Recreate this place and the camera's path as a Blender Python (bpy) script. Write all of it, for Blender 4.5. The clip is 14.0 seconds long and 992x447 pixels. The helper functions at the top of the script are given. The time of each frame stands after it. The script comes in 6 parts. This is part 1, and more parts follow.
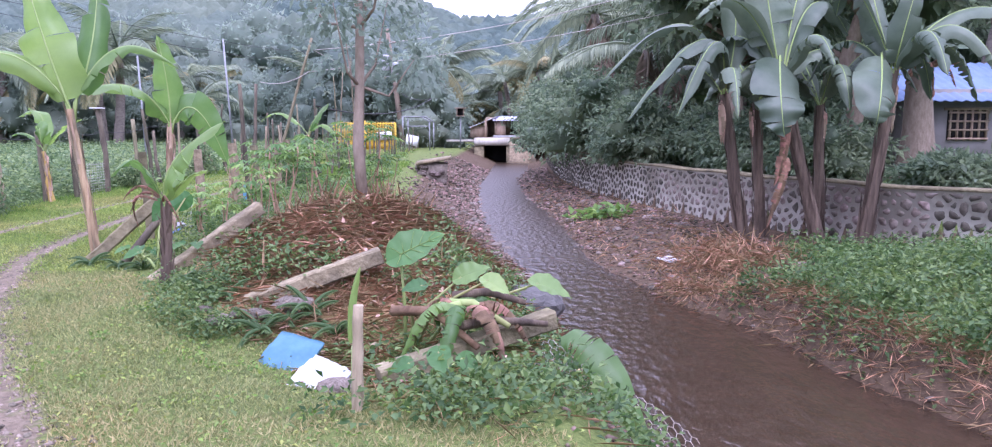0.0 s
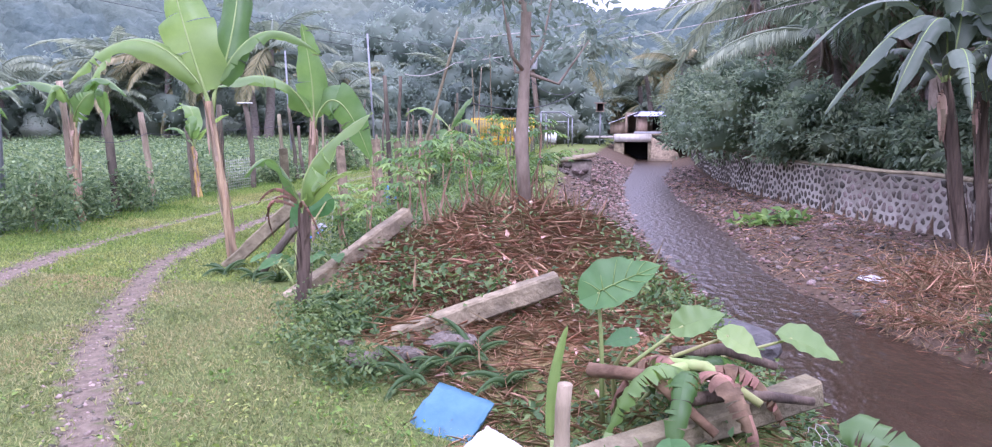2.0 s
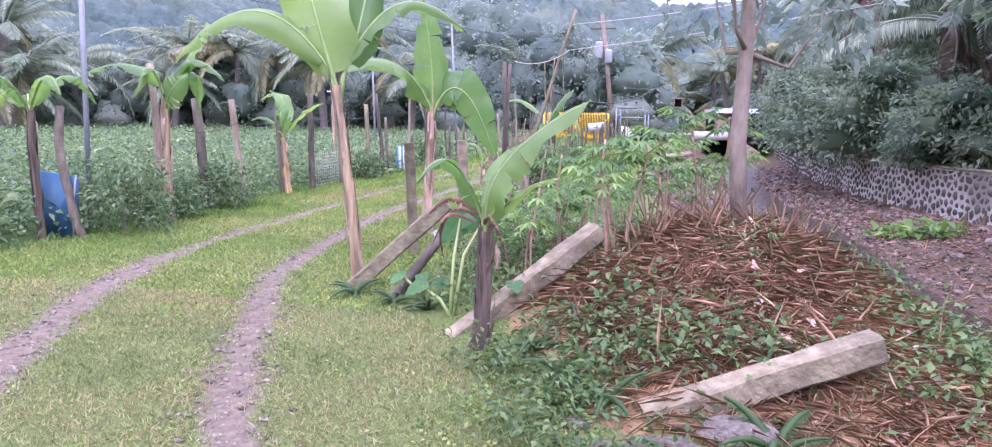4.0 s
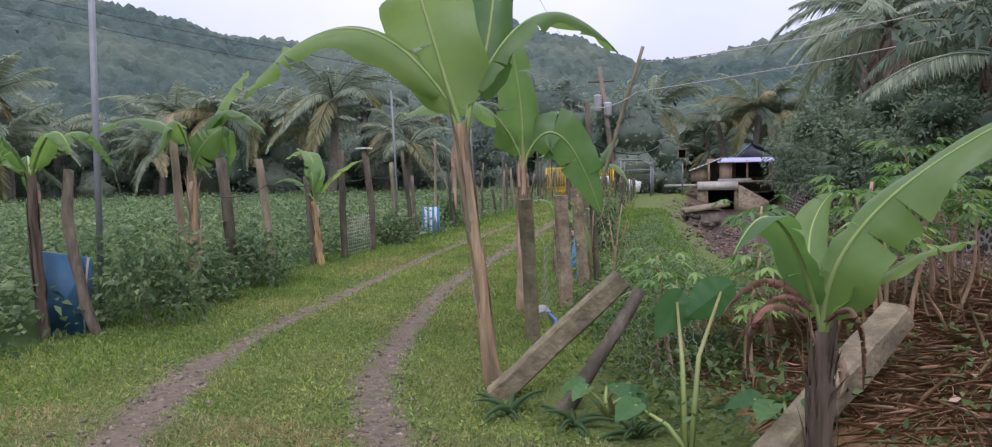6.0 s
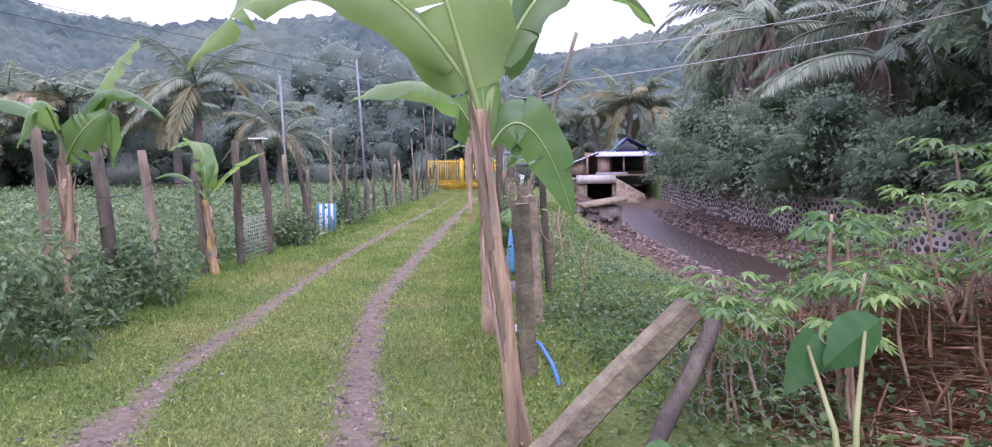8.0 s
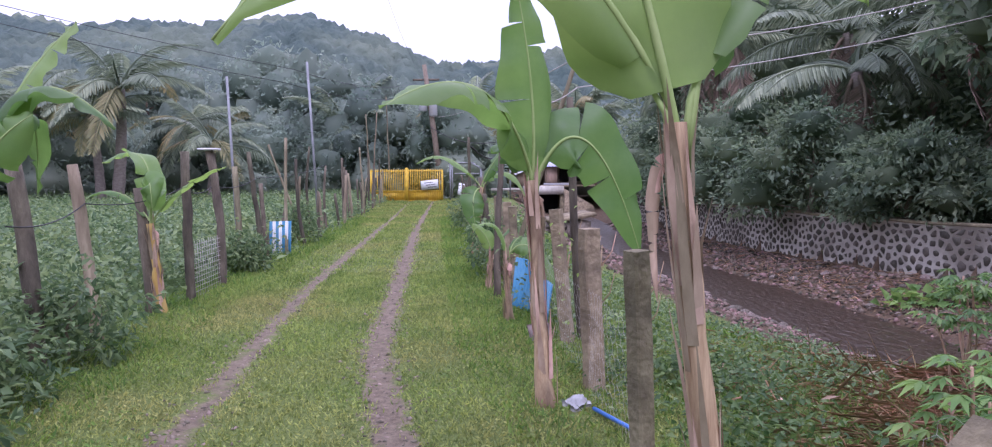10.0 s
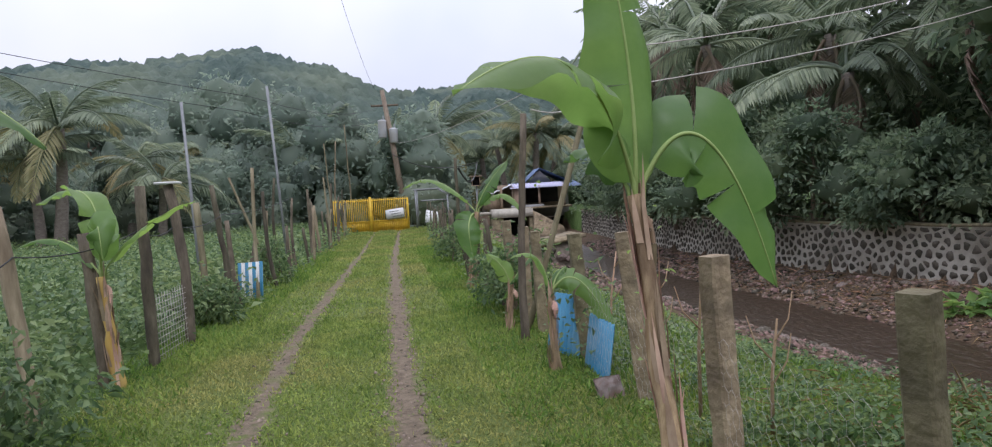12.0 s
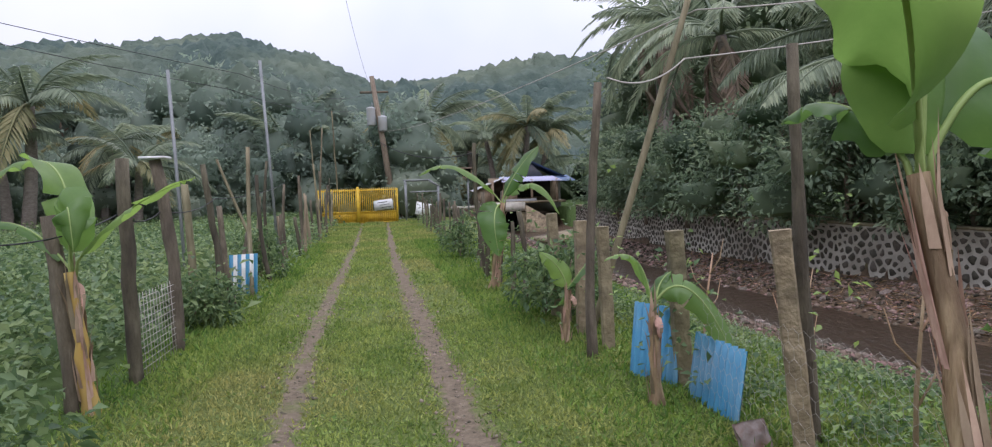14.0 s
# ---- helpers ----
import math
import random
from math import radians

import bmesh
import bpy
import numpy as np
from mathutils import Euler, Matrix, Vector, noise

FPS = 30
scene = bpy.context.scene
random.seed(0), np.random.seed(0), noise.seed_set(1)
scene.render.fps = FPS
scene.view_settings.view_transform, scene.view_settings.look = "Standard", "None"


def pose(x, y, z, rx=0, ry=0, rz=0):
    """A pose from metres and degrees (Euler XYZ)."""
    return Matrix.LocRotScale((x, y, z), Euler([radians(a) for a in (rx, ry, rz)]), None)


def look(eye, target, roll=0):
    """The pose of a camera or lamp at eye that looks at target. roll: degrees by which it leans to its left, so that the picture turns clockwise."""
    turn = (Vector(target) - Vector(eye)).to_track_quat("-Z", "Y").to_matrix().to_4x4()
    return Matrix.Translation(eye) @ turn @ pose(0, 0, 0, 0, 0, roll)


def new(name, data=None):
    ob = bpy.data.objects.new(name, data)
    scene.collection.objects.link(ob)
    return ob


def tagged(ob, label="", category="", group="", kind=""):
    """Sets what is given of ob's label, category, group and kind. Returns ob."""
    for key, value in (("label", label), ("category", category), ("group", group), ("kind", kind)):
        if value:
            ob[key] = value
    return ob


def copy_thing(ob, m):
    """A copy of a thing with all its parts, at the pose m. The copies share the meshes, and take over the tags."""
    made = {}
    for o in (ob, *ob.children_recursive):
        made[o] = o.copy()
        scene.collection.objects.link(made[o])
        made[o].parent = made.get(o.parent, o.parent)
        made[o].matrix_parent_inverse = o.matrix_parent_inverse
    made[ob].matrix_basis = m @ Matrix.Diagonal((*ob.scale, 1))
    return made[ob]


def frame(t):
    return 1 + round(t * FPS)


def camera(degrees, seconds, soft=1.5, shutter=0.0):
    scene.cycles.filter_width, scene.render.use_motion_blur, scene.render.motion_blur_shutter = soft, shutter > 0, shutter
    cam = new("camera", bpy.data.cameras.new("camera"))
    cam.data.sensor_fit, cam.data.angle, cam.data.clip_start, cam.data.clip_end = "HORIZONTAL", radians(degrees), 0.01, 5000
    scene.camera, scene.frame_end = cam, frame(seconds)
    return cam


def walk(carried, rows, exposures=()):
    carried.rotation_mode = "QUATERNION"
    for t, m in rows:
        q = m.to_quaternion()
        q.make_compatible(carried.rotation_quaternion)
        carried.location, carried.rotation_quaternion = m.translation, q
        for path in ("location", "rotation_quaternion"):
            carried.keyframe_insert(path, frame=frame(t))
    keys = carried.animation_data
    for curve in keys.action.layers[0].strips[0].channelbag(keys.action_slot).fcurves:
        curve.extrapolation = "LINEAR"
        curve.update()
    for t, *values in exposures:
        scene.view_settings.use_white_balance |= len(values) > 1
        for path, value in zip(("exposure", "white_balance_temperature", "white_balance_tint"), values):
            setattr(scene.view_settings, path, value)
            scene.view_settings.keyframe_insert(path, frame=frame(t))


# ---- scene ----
cam = camera(66.2, 14.0, soft=1.15)
PATH = [
    (0, (-0.006, 1.886, 1.518), (-0.101, 3.868, 1.264), 0.0),
    (0.5, (-0.138, 2.272, 1.528), (-0.241, 4.254, 1.281), 0.1),
    (1, (-0.265, 2.57, 1.506), (-0.378, 4.552, 1.264), 0.3),
    (1.5, (-0.394, 2.869, 1.502), (-0.574, 4.845, 1.249), 0.2),
    (2, (-0.607, 3.231, 1.494), (-1.039, 5.166, 1.23), -0.0),
    (2.5, (-0.923, 3.512, 1.484), (-1.355, 5.446, 1.219), 0.1),
    (3, (-1.214, 3.825, 1.468), (-1.662, 5.755, 1.195), 0.2),
    (3.5, (-1.615, 4.126, 1.436), (-2.084, 6.051, 1.164), 1.0),
    (4, (-2.034, 4.398, 1.466), (-2.596, 6.297, 1.187), 0.9),
    (4.2, (-2.195, 4.524, 1.454), (-2.838, 6.401, 1.201), 0.5),
    (6.3, (-3.97, 5.817, 1.378), (-4.449, 7.754, 1.255), -1.4),
    (6.5, (-4.074, 5.87, 1.399), (-4.527, 7.814, 1.274), -1.5),
    (7, (-4.336, 6.161, 1.419), (-4.772, 8.111, 1.314), -1.5),
    (7.5, (-4.651, 6.394, 1.429), (-4.945, 8.369, 1.322), -0.9),
    (8, (-4.87, 6.661, 1.438), (-5.045, 8.647, 1.285), -0.8),
    (8.2, (-4.946, 6.793, 1.447), (-5.12, 8.78, 1.297), -1.0),
    (10.3, (-5.954, 8.277, 1.567), (-5.933, 10.273, 1.442), -0.6),
    (10.5, (-6.018, 8.424, 1.56), (-5.999, 10.421, 1.456), -0.9),
    (11, (-6.2, 8.811, 1.547), (-6.166, 10.809, 1.46), -1.3),
    (11.5, (-6.407, 9.131, 1.547), (-6.298, 11.127, 1.467), -1.9),
    (12, (-6.533, 9.54, 1.54), (-6.411, 11.535, 1.467), -3.4),
    (12.5, (-6.723, 9.91, 1.508), (-6.584, 11.903, 1.433), -3.1),
    (13, (-6.845, 10.312, 1.508), (-6.709, 12.306, 1.435), -2.8),
    (13.5, (-7.032, 10.657, 1.483), (-6.884, 12.651, 1.413), -2.0),
    (14, (-7.195, 11.035, 1.497), (-7.015, 13.025, 1.407), -2.0),
]
EXPOSURES = [(0, 1.65, 5330, 43), (0.3, 1.34, 5330, 43), (0.5, 1.2, 5330, 43), (0.7, 1.4, 5330, 43), (1.0, 1.65, 5330, 47), (1.5, 1.79, 5330, 47), (2.0, 1.65, 5330, 47), (3, 1.81, 5330, 49), (4, 1.8, 5320, 49), (6.4, 0.42, 5900, 25), (7.0, 0.53, 5750, 31), (7.4, 0.39, 5950, 26), (8, 1.21, 5470, 47), (10.4, 0.75, 5500, 39), (11.0, 0.47, 5950, 24), (11.6, 0.47, 6000, 20), (12.8, 0.58, 6000, 22), (13.5, 0.46, 6020, 21), (14, 0.54, 6000, 22)]
walk(cam, [(t, look(eye, target, roll)) for t, eye, target, roll in PATH], EXPOSURES)

# ---- light ----
world = bpy.data.worlds.new("world")
scene.world = world
world.use_nodes = True
wt = world.node_tree
wt.nodes.clear()
w_out = wt.nodes.new("ShaderNodeOutputWorld")
w_bg = wt.nodes.new("ShaderNodeBackground")
w_sky = wt.nodes.new("ShaderNodeTexSky")
w_sky.sky_type, w_sky.sun_disc = "NISHITA", False
w_sky.sun_elevation, w_sky.sun_rotation = radians(50), radians(20)
w_sky.air_density, w_sky.dust_density = 1.0, 4.0
w_mix = wt.nodes.new("ShaderNodeMixRGB")
w_co = wt.nodes.new("ShaderNodeTexCoord")
w_no = wt.nodes.new("ShaderNodeTexNoise")
w_no.inputs["Scale"].default_value, w_no.inputs["Detail"].default_value = 2.2, 4
w_ramp = wt.nodes.new("ShaderNodeValToRGB")
w_ramp.color_ramp.elements[0].position, w_ramp.color_ramp.elements[1].position = 0.25, 0.75
w_ramp.color_ramp.elements[0].color, w_ramp.color_ramp.elements[1].color = (6.8, 7.6, 8.8, 1), (10.8, 10.8, 10.8, 1)
w_mix.inputs[0].default_value = 0.85
wt.links.new(w_co.outputs["Generated"], w_no.inputs["Vector"])
wt.links.new(w_no.outputs["Fac"], w_ramp.inputs[0])
wt.links.new(w_sky.outputs[0], w_mix.inputs[1])
wt.links.new(w_ramp.outputs[0], w_mix.inputs[2])
w_sep, w_map, w_mul = wt.nodes.new("ShaderNodeSeparateXYZ"), wt.nodes.new("ShaderNodeMapRange"), wt.nodes.new("ShaderNodeVectorMath")
w_map.inputs["From Min"].default_value, w_map.inputs["From Max"].default_value = 0.05, 0.9
w_map.inputs["To Min"].default_value, w_map.inputs["To Max"].default_value = 0.6, 1.5
w_mul.operation = "SCALE"
wt.links.new(w_co.outputs["Generated"], w_sep.inputs[0])
wt.links.new(w_sep.outputs["Z"], w_map.inputs[0])
wt.links.new(w_mix.outputs[0], w_mul.inputs[0])
wt.links.new(w_map.outputs[0], w_mul.inputs["Scale"])
wt.links.new(w_mul.outputs[0], w_bg.inputs[0])
w_bg.inputs[1].default_value = 0.1
wt.links.new(w_bg.outputs[0], w_out.inputs[0])
sun = new("sun", bpy.data.lights.new("sun", "SUN"))
sun.data.energy, sun.data.angle, sun.data.color = 0.9, radians(25), (1.0, 0.97, 0.92)
sun.matrix_world = look((0, 0, 30), (-6, 22, 0))

# ---- materials ----


def material(name, a, b, scale=8.0, rough=0.8, bump=0.3, c=None, cscale=1.2, camount=0.5, island=0.0, vary=0.0, glow=0.0, spec=0.25, metal=0.0, stretch=(1, 1, 1), bscale=None, detail=6.0):
    """A noisy two-colour surface with larger stains (c), optional translucency (glow) and variation per island or object."""
    # Leaf colours are mixed a little towards grey and blue in place of haze.
    if glow:
        a, b, c = (tuple(0.88 * v + 0.12 * (0.3 * q[0] + 0.5 * q[1] + 0.2 * q[2]) + 0.004 * (i == 2) for i, v in enumerate(q)) if q else None for q in (a, b, c))
    m = bpy.data.materials.new(name)
    m.use_nodes = True
    t = m.node_tree
    n, k = t.nodes, t.links
    n.clear()
    out, bsdf = n.new("ShaderNodeOutputMaterial"), n.new("ShaderNodeBsdfPrincipled")
    co, mp = n.new("ShaderNodeTexCoord"), n.new("ShaderNodeMapping")
    mp.inputs["Scale"].default_value = stretch
    k.new(co.outputs["Object"], mp.inputs["Vector"])
    no = n.new("ShaderNodeTexNoise")
    no.inputs["Scale"].default_value, no.inputs["Detail"].default_value, no.inputs["Roughness"].default_value = scale, detail, 0.65
    k.new(mp.outputs[0], no.inputs["Vector"])
    r = n.new("ShaderNodeValToRGB")
    r.color_ramp.elements[0].position, r.color_ramp.elements[1].position = 0.32, 0.68
    r.color_ramp.elements[0].color, r.color_ramp.elements[1].color = (*a, 1), (*b, 1)
    k.new(no.outputs["Fac"], r.inputs[0])
    col = r.outputs[0]
    if c:
        n2, r2, mx = n.new("ShaderNodeTexNoise"), n.new("ShaderNodeValToRGB"), n.new("ShaderNodeMixRGB")
        n2.inputs["Scale"].default_value, n2.inputs["Detail"].default_value = cscale, 5
        k.new(mp.outputs[0], n2.inputs["Vector"])
        r2.color_ramp.elements[0].position, r2.color_ramp.elements[1].position = 0.45, 0.66
        r2.color_ramp.elements[0].color, r2.color_ramp.elements[1].color = (0, 0, 0, 1), (camount, camount, camount, 1)
        k.new(n2.outputs["Fac"], r2.inputs[0])
        k.new(r2.outputs[0], mx.inputs[0])
        k.new(col, mx.inputs[1])
        mx.inputs[2].default_value = (*c, 1)
        col = mx.outputs[0]
    for amount, node, socket in ((island, "ShaderNodeNewGeometry", "Random Per Island"), (vary, "ShaderNodeObjectInfo", "Random")):
        if amount:
            g, hs, mr, mr2 = n.new(node), n.new("ShaderNodeHueSaturation"), n.new("ShaderNodeMapRange"), n.new("ShaderNodeMapRange")
            mr.inputs["To Min"].default_value, mr.inputs["To Max"].default_value = 1 - amount, 1 + amount
            mr2.inputs["To Min"].default_value, mr2.inputs["To Max"].default_value = 0.5 + 0.06 * amount, 0.5 - 0.06 * amount
            k.new(g.outputs[socket], mr.inputs[0])
            k.new(g.outputs[socket], mr2.inputs[0])
            k.new(mr.outputs[0], hs.inputs["Value"])
            k.new(mr2.outputs[0], hs.inputs["Hue"])
            k.new(col, hs.inputs["Color"])
            col = hs.outputs[0]
    k.new(col, bsdf.inputs["Base Color"])
    bsdf.inputs["Roughness"].default_value, bsdf.inputs["Specular IOR Level"].default_value, bsdf.inputs["Metallic"].default_value = rough, spec, metal
    if bump:
        nb, bp = n.new("ShaderNodeTexNoise"), n.new("ShaderNodeBump")
        nb.inputs["Scale"].default_value, nb.inputs["Detail"].default_value = bscale or scale * 2.5, 5
        k.new(mp.outputs[0], nb.inputs["Vector"])
        bp.inputs["Strength"].default_value, bp.inputs["Distance"].default_value = bump, 0.02 if scale > 1 or not c else 0.6
        k.new(nb.outputs["Fac"], bp.inputs["Height"])
        k.new(bp.outputs[0], bsdf.inputs["Normal"])
    if glow:
        tr, ms = n.new("ShaderNodeBsdfTranslucent"), n.new("ShaderNodeMixShader")
        hs = n.new("ShaderNodeHueSaturation")
        hs.inputs["Value"].default_value, hs.inputs["Hue"].default_value, hs.inputs["Saturation"].default_value = 1.6, 0.49, 1.1
        k.new(col, hs.inputs["Color"])
        k.new(hs.outputs[0], tr.inputs["Color"])
        ms.inputs[0].default_value = glow
        k.new(bsdf.outputs[0], ms.inputs[1])
        k.new(tr.outputs[0], ms.inputs[2])
        k.new(ms.outputs[0], out.inputs[0])
    else:
        k.new(bsdf.outputs[0], out.inputs[0])
    return m


GRASS = material("grass_blades", (0.11, 0.185, 0.024), (0.23, 0.305, 0.055), 1.1, 0.7, 0, c=(0.33, 0.30, 0.09), cscale=0.5, camount=0.6, island=0.4, glow=0.3)
GRASS_DRY = material("dry_grass_blades", (0.145, 0.18, 0.05), (0.275, 0.29, 0.10), 1.6, 0.7, 0, c=(0.38, 0.31, 0.12), cscale=0.7, camount=0.75, island=0.45, glow=0.3)
VERGE = material("verge_grass", (0.08, 0.175, 0.014), (0.16, 0.27, 0.035), 1.1, 0.7, 0, c=(0.22, 0.27, 0.05), cscale=0.6, camount=0.5, island=0.35, glow=0.3)
WEED = material("weed_leaves", (0.078, 0.142, 0.048), (0.155, 0.23, 0.088), 0.8, 0.5, 0, c=(0.20, 0.255, 0.075), cscale=0.3, camount=0.4, island=0.45, glow=0.35)
BANK_WEED = material("bank_weed_leaves", (0.05, 0.105, 0.022), (0.105, 0.175, 0.042), 0.8, 0.5, 0, c=(0.13, 0.19, 0.05), cscale=0.4, camount=0.4, island=0.45, glow=0.35)
# Shrub greens raised slightly, a share of the haze put into the colour.
SHRUB = material("shrub_leaves", (0.10, 0.152, 0.085), (0.175, 0.238, 0.12), 0.5, 0.5, 0, c=(0.21, 0.245, 0.14), cscale=0.3, camount=0.6, island=0.4, glow=0.45)
# Haze is painted into these leaves: paler and bluer than plain foliage.
FOREST = material("hazed_forest_leaves", (0.135, 0.19, 0.14), (0.21, 0.27, 0.185), 0.2, 0.7, 0, c=(0.26, 0.28, 0.21), cscale=0.1, island=0.25, vary=0.2, glow=0.45)
# The bluish tint of distance haze is part of this canopy colour.
HILLS = material("hazed_hill_canopy", (0.034, 0.058, 0.05), (0.08, 0.112, 0.092), 0.22, 0.9, 1.0, c=(0.15, 0.175, 0.115), cscale=0.02, camount=0.7, bscale=0.9)
BANANA = material("banana_leaf", (0.11, 0.215, 0.04), (0.155, 0.27, 0.055), 3.0, 0.42, 0.15, vary=0.3, glow=0.5, spec=0.45, bscale=14, c=(0.20, 0.27, 0.09), cscale=1.0, camount=0.4)
# Darker copy of the banana leaf, with the bank clump's shade in its colour.
BANANA_SHADED = material("banana_leaf_shaded", (0.06, 0.095, 0.05), (0.10, 0.14, 0.08), 3.0, 0.45, 0.15, vary=0.3, glow=0.22, spec=0.4, c=(0.17, 0.21, 0.13), cscale=0.7, camount=0.4)
BANANA_PALE = material("banana_leaf_pale", (0.22, 0.30, 0.17), (0.28, 0.35, 0.22), 3.0, 0.5, 0.15, vary=0.2, glow=0.35, spec=0.4)
MIDRIB = material("midrib", (0.22, 0.31, 0.09), (0.30, 0.37, 0.14), 6, 0.5, 0.1)
PETIOLE = material("petiole", (0.20, 0.27, 0.08), (0.30, 0.34, 0.13), 5, 0.5, 0.2, c=(0.2, 0.12, 0.06), cscale=3, stretch=(1, 1, 0.3))
STEM = material("banana_stem", (0.25, 0.16, 0.085), (0.56, 0.425, 0.25), 18, 0.8, 0.8, c=(0.085, 0.052, 0.034), cscale=7, camount=0.75, stretch=(1, 1, 0.1))
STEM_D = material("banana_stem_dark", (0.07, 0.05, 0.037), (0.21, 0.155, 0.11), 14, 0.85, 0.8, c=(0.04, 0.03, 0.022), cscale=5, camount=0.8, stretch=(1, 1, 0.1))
DRY_RED = material("red_dry_leaf", (0.13, 0.065, 0.032), (0.31, 0.175, 0.095), 9, 0.9, 0.6, c=(0.08, 0.05, 0.03), cscale=6, island=0.4, glow=0.1)
STEM_Y = material("banana_stem_yellow", (0.40, 0.25, 0.06), (0.48, 0.36, 0.12), 7, 0.7, 0.4, c=(0.17, 0.09, 0.03), cscale=4, stretch=(1, 1, 0.2))
DRY = material("dry_leaf", (0.24, 0.145, 0.085), (0.50, 0.36, 0.235), 7, 0.9, 0.4, vary=0.3, island=0.4, glow=0.1, stretch=(1, 1, 0.4))
TARO = material("taro_leaf", (0.05, 0.145, 0.03), (0.085, 0.20, 0.045), 2.5, 0.5, 0.2, vary=0.25, glow=0.4, spec=0.25, c=(0.12, 0.21, 0.08), cscale=4)
TARO_L = material("young_taro_leaf", (0.14, 0.24, 0.05), (0.20, 0.30, 0.07), 2.5, 0.45, 0.2, vary=0.25, glow=0.4, spec=0.4)
BARK = material("bark", (0.075, 0.064, 0.043), (0.17, 0.146, 0.10), 14, 0.9, 1.0, c=(0.045, 0.037, 0.03), cscale=4, camount=0.7, vary=0.3, stretch=(1, 1, 0.3))
BARK_L = material("peeled_wood", (0.18, 0.15, 0.09), (0.33, 0.28, 0.18), 14, 0.85, 0.8, c=(0.12, 0.088, 0.058), cscale=4, camount=0.7, vary=0.25, stretch=(1, 1, 0.2))
TRUNK = material("tree_trunk", (0.17, 0.13, 0.09), (0.29, 0.235, 0.175), 12, 0.9, 0.7, c=(0.12, 0.09, 0.07), cscale=2, stretch=(1, 1, 0.4))
PALM_TRUNK = material("palm_trunk", (0.16, 0.13, 0.11), (0.28, 0.24, 0.20), 6, 0.9, 0.6, stretch=(1, 1, 2))
FROND = material("palm_frond", (0.15, 0.20, 0.12), (0.25, 0.295, 0.175), 0.6, 0.4, 0, vary=0.3, island=0.25, glow=0.35)
FROND_Y = material("palm_frond_yellow", (0.20, 0.20, 0.08), (0.30, 0.27, 0.11), 0.6, 0.5, 0, vary=0.3, island=0.25, glow=0.25)
FROND_D = material("palm_frond_dry", (0.22, 0.16, 0.12), (0.34, 0.26, 0.19), 0.8, 0.8, 0, vary=0.3, island=0.25)
CASSAVA = material("cassava_leaf", (0.10, 0.21, 0.04), (0.18, 0.29, 0.06), 1.4, 0.5, 0, vary=0.25, island=0.3, glow=0.35)
CASSAVA_STEM = material("cassava_stem", (0.27, 0.17, 0.10), (0.42, 0.29, 0.19), 10, 0.8, 0.4, vary=0.3)
CONCRETE = material("concrete", (0.165, 0.132, 0.078), (0.31, 0.26, 0.16), 11, 0.9, 0.8, c=(0.085, 0.07, 0.047), cscale=3.2, camount=0.8, vary=0.25)
MORTAR = material("mortar", (0.44, 0.41, 0.345), (0.62, 0.585, 0.50), 5, 0.9, 0.6, c=(0.25, 0.22, 0.17), cscale=0.9, camount=0.7)
STONE = material("wall_stone", (0.05, 0.041, 0.031), (0.14, 0.115, 0.088), 8, 0.85, 0.7, c=(0.21, 0.19, 0.16), cscale=3.5, camount=0.3, vary=0.4, island=0.3)
ROCK = material("river_rock", (0.13, 0.105, 0.082), (0.31, 0.26, 0.21), 8, 0.85, 0.9, vary=0.45, c=(0.07, 0.055, 0.04), cscale=3)
WET_ROCK = material("wet_dark_rock", (0.035, 0.033, 0.03), (0.085, 0.08, 0.074), 7, 0.5, 0.5, c=(0.12, 0.115, 0.10), cscale=2.5, camount=0.4)
PEBBLE = material("pebbles", (0.07, 0.05, 0.035), (0.19, 0.145, 0.105), 3, 0.8, 0.4, island=0.85)
GRAVEL = material("track_gravel", (0.105, 0.085, 0.062), (0.25, 0.208, 0.155), 6, 0.9, 0.4, island=0.6)
TWIG = material("dry_twigs", (0.28, 0.175, 0.09), (0.50, 0.345, 0.19), 2, 0.9, 0.2, island=0.5)
YELLOW = material("yellow_paint", (0.62, 0.40, 0.03), (0.72, 0.48, 0.05), 5, 0.45, 0.15, c=(0.36, 0.22, 0.05), cscale=3, camount=0.5)
SIGN = material("white_paint", (0.62, 0.62, 0.6), (0.75, 0.75, 0.73), 4, 0.5, 0.1, c=(0.5, 0.48, 0.44), cscale=3)
SACK = material("white_sack", (0.42, 0.42, 0.42), (0.5, 0.5, 0.5), 9, 0.45, 0.5)
WHITE = material("white_plastic", (0.27, 0.27, 0.27), (0.38, 0.38, 0.38), 6, 0.6, 0.4, c=(0.2, 0.19, 0.17), cscale=4)
BLUE_BAG = material("blue_plastic", (0.045, 0.125, 0.17), (0.075, 0.17, 0.215), 5, 0.5, 0.3)
BLUE_BOARD = material("blue_board", (0.035, 0.10, 0.17), (0.05, 0.13, 0.21), 4, 0.55, 0.2, c=(0.09, 0.11, 0.12), cscale=2)
BLUE_TIN = material("blue_tin", (0.045, 0.20, 0.33), (0.08, 0.28, 0.42), 4, 0.5, 0.15, c=(0.18, 0.25, 0.29), cscale=2)
BLUE_ROOF = material("blue_roof", (0.11, 0.17, 0.31), (0.17, 0.23, 0.36), 1.5, 0.6, 0.1, c=(0.24, 0.28, 0.35), cscale=0.6)
TIN = material("grey_tin", (0.45, 0.46, 0.48), (0.58, 0.59, 0.60), 3, 0.5, 0.2, c=(0.3, 0.25, 0.2), cscale=1.5)
LILAC = material("lilac_roof", (0.36, 0.36, 0.50), (0.44, 0.44, 0.57), 2, 0.5, 0.1, c=(0.30, 0.28, 0.34), cscale=1.0)
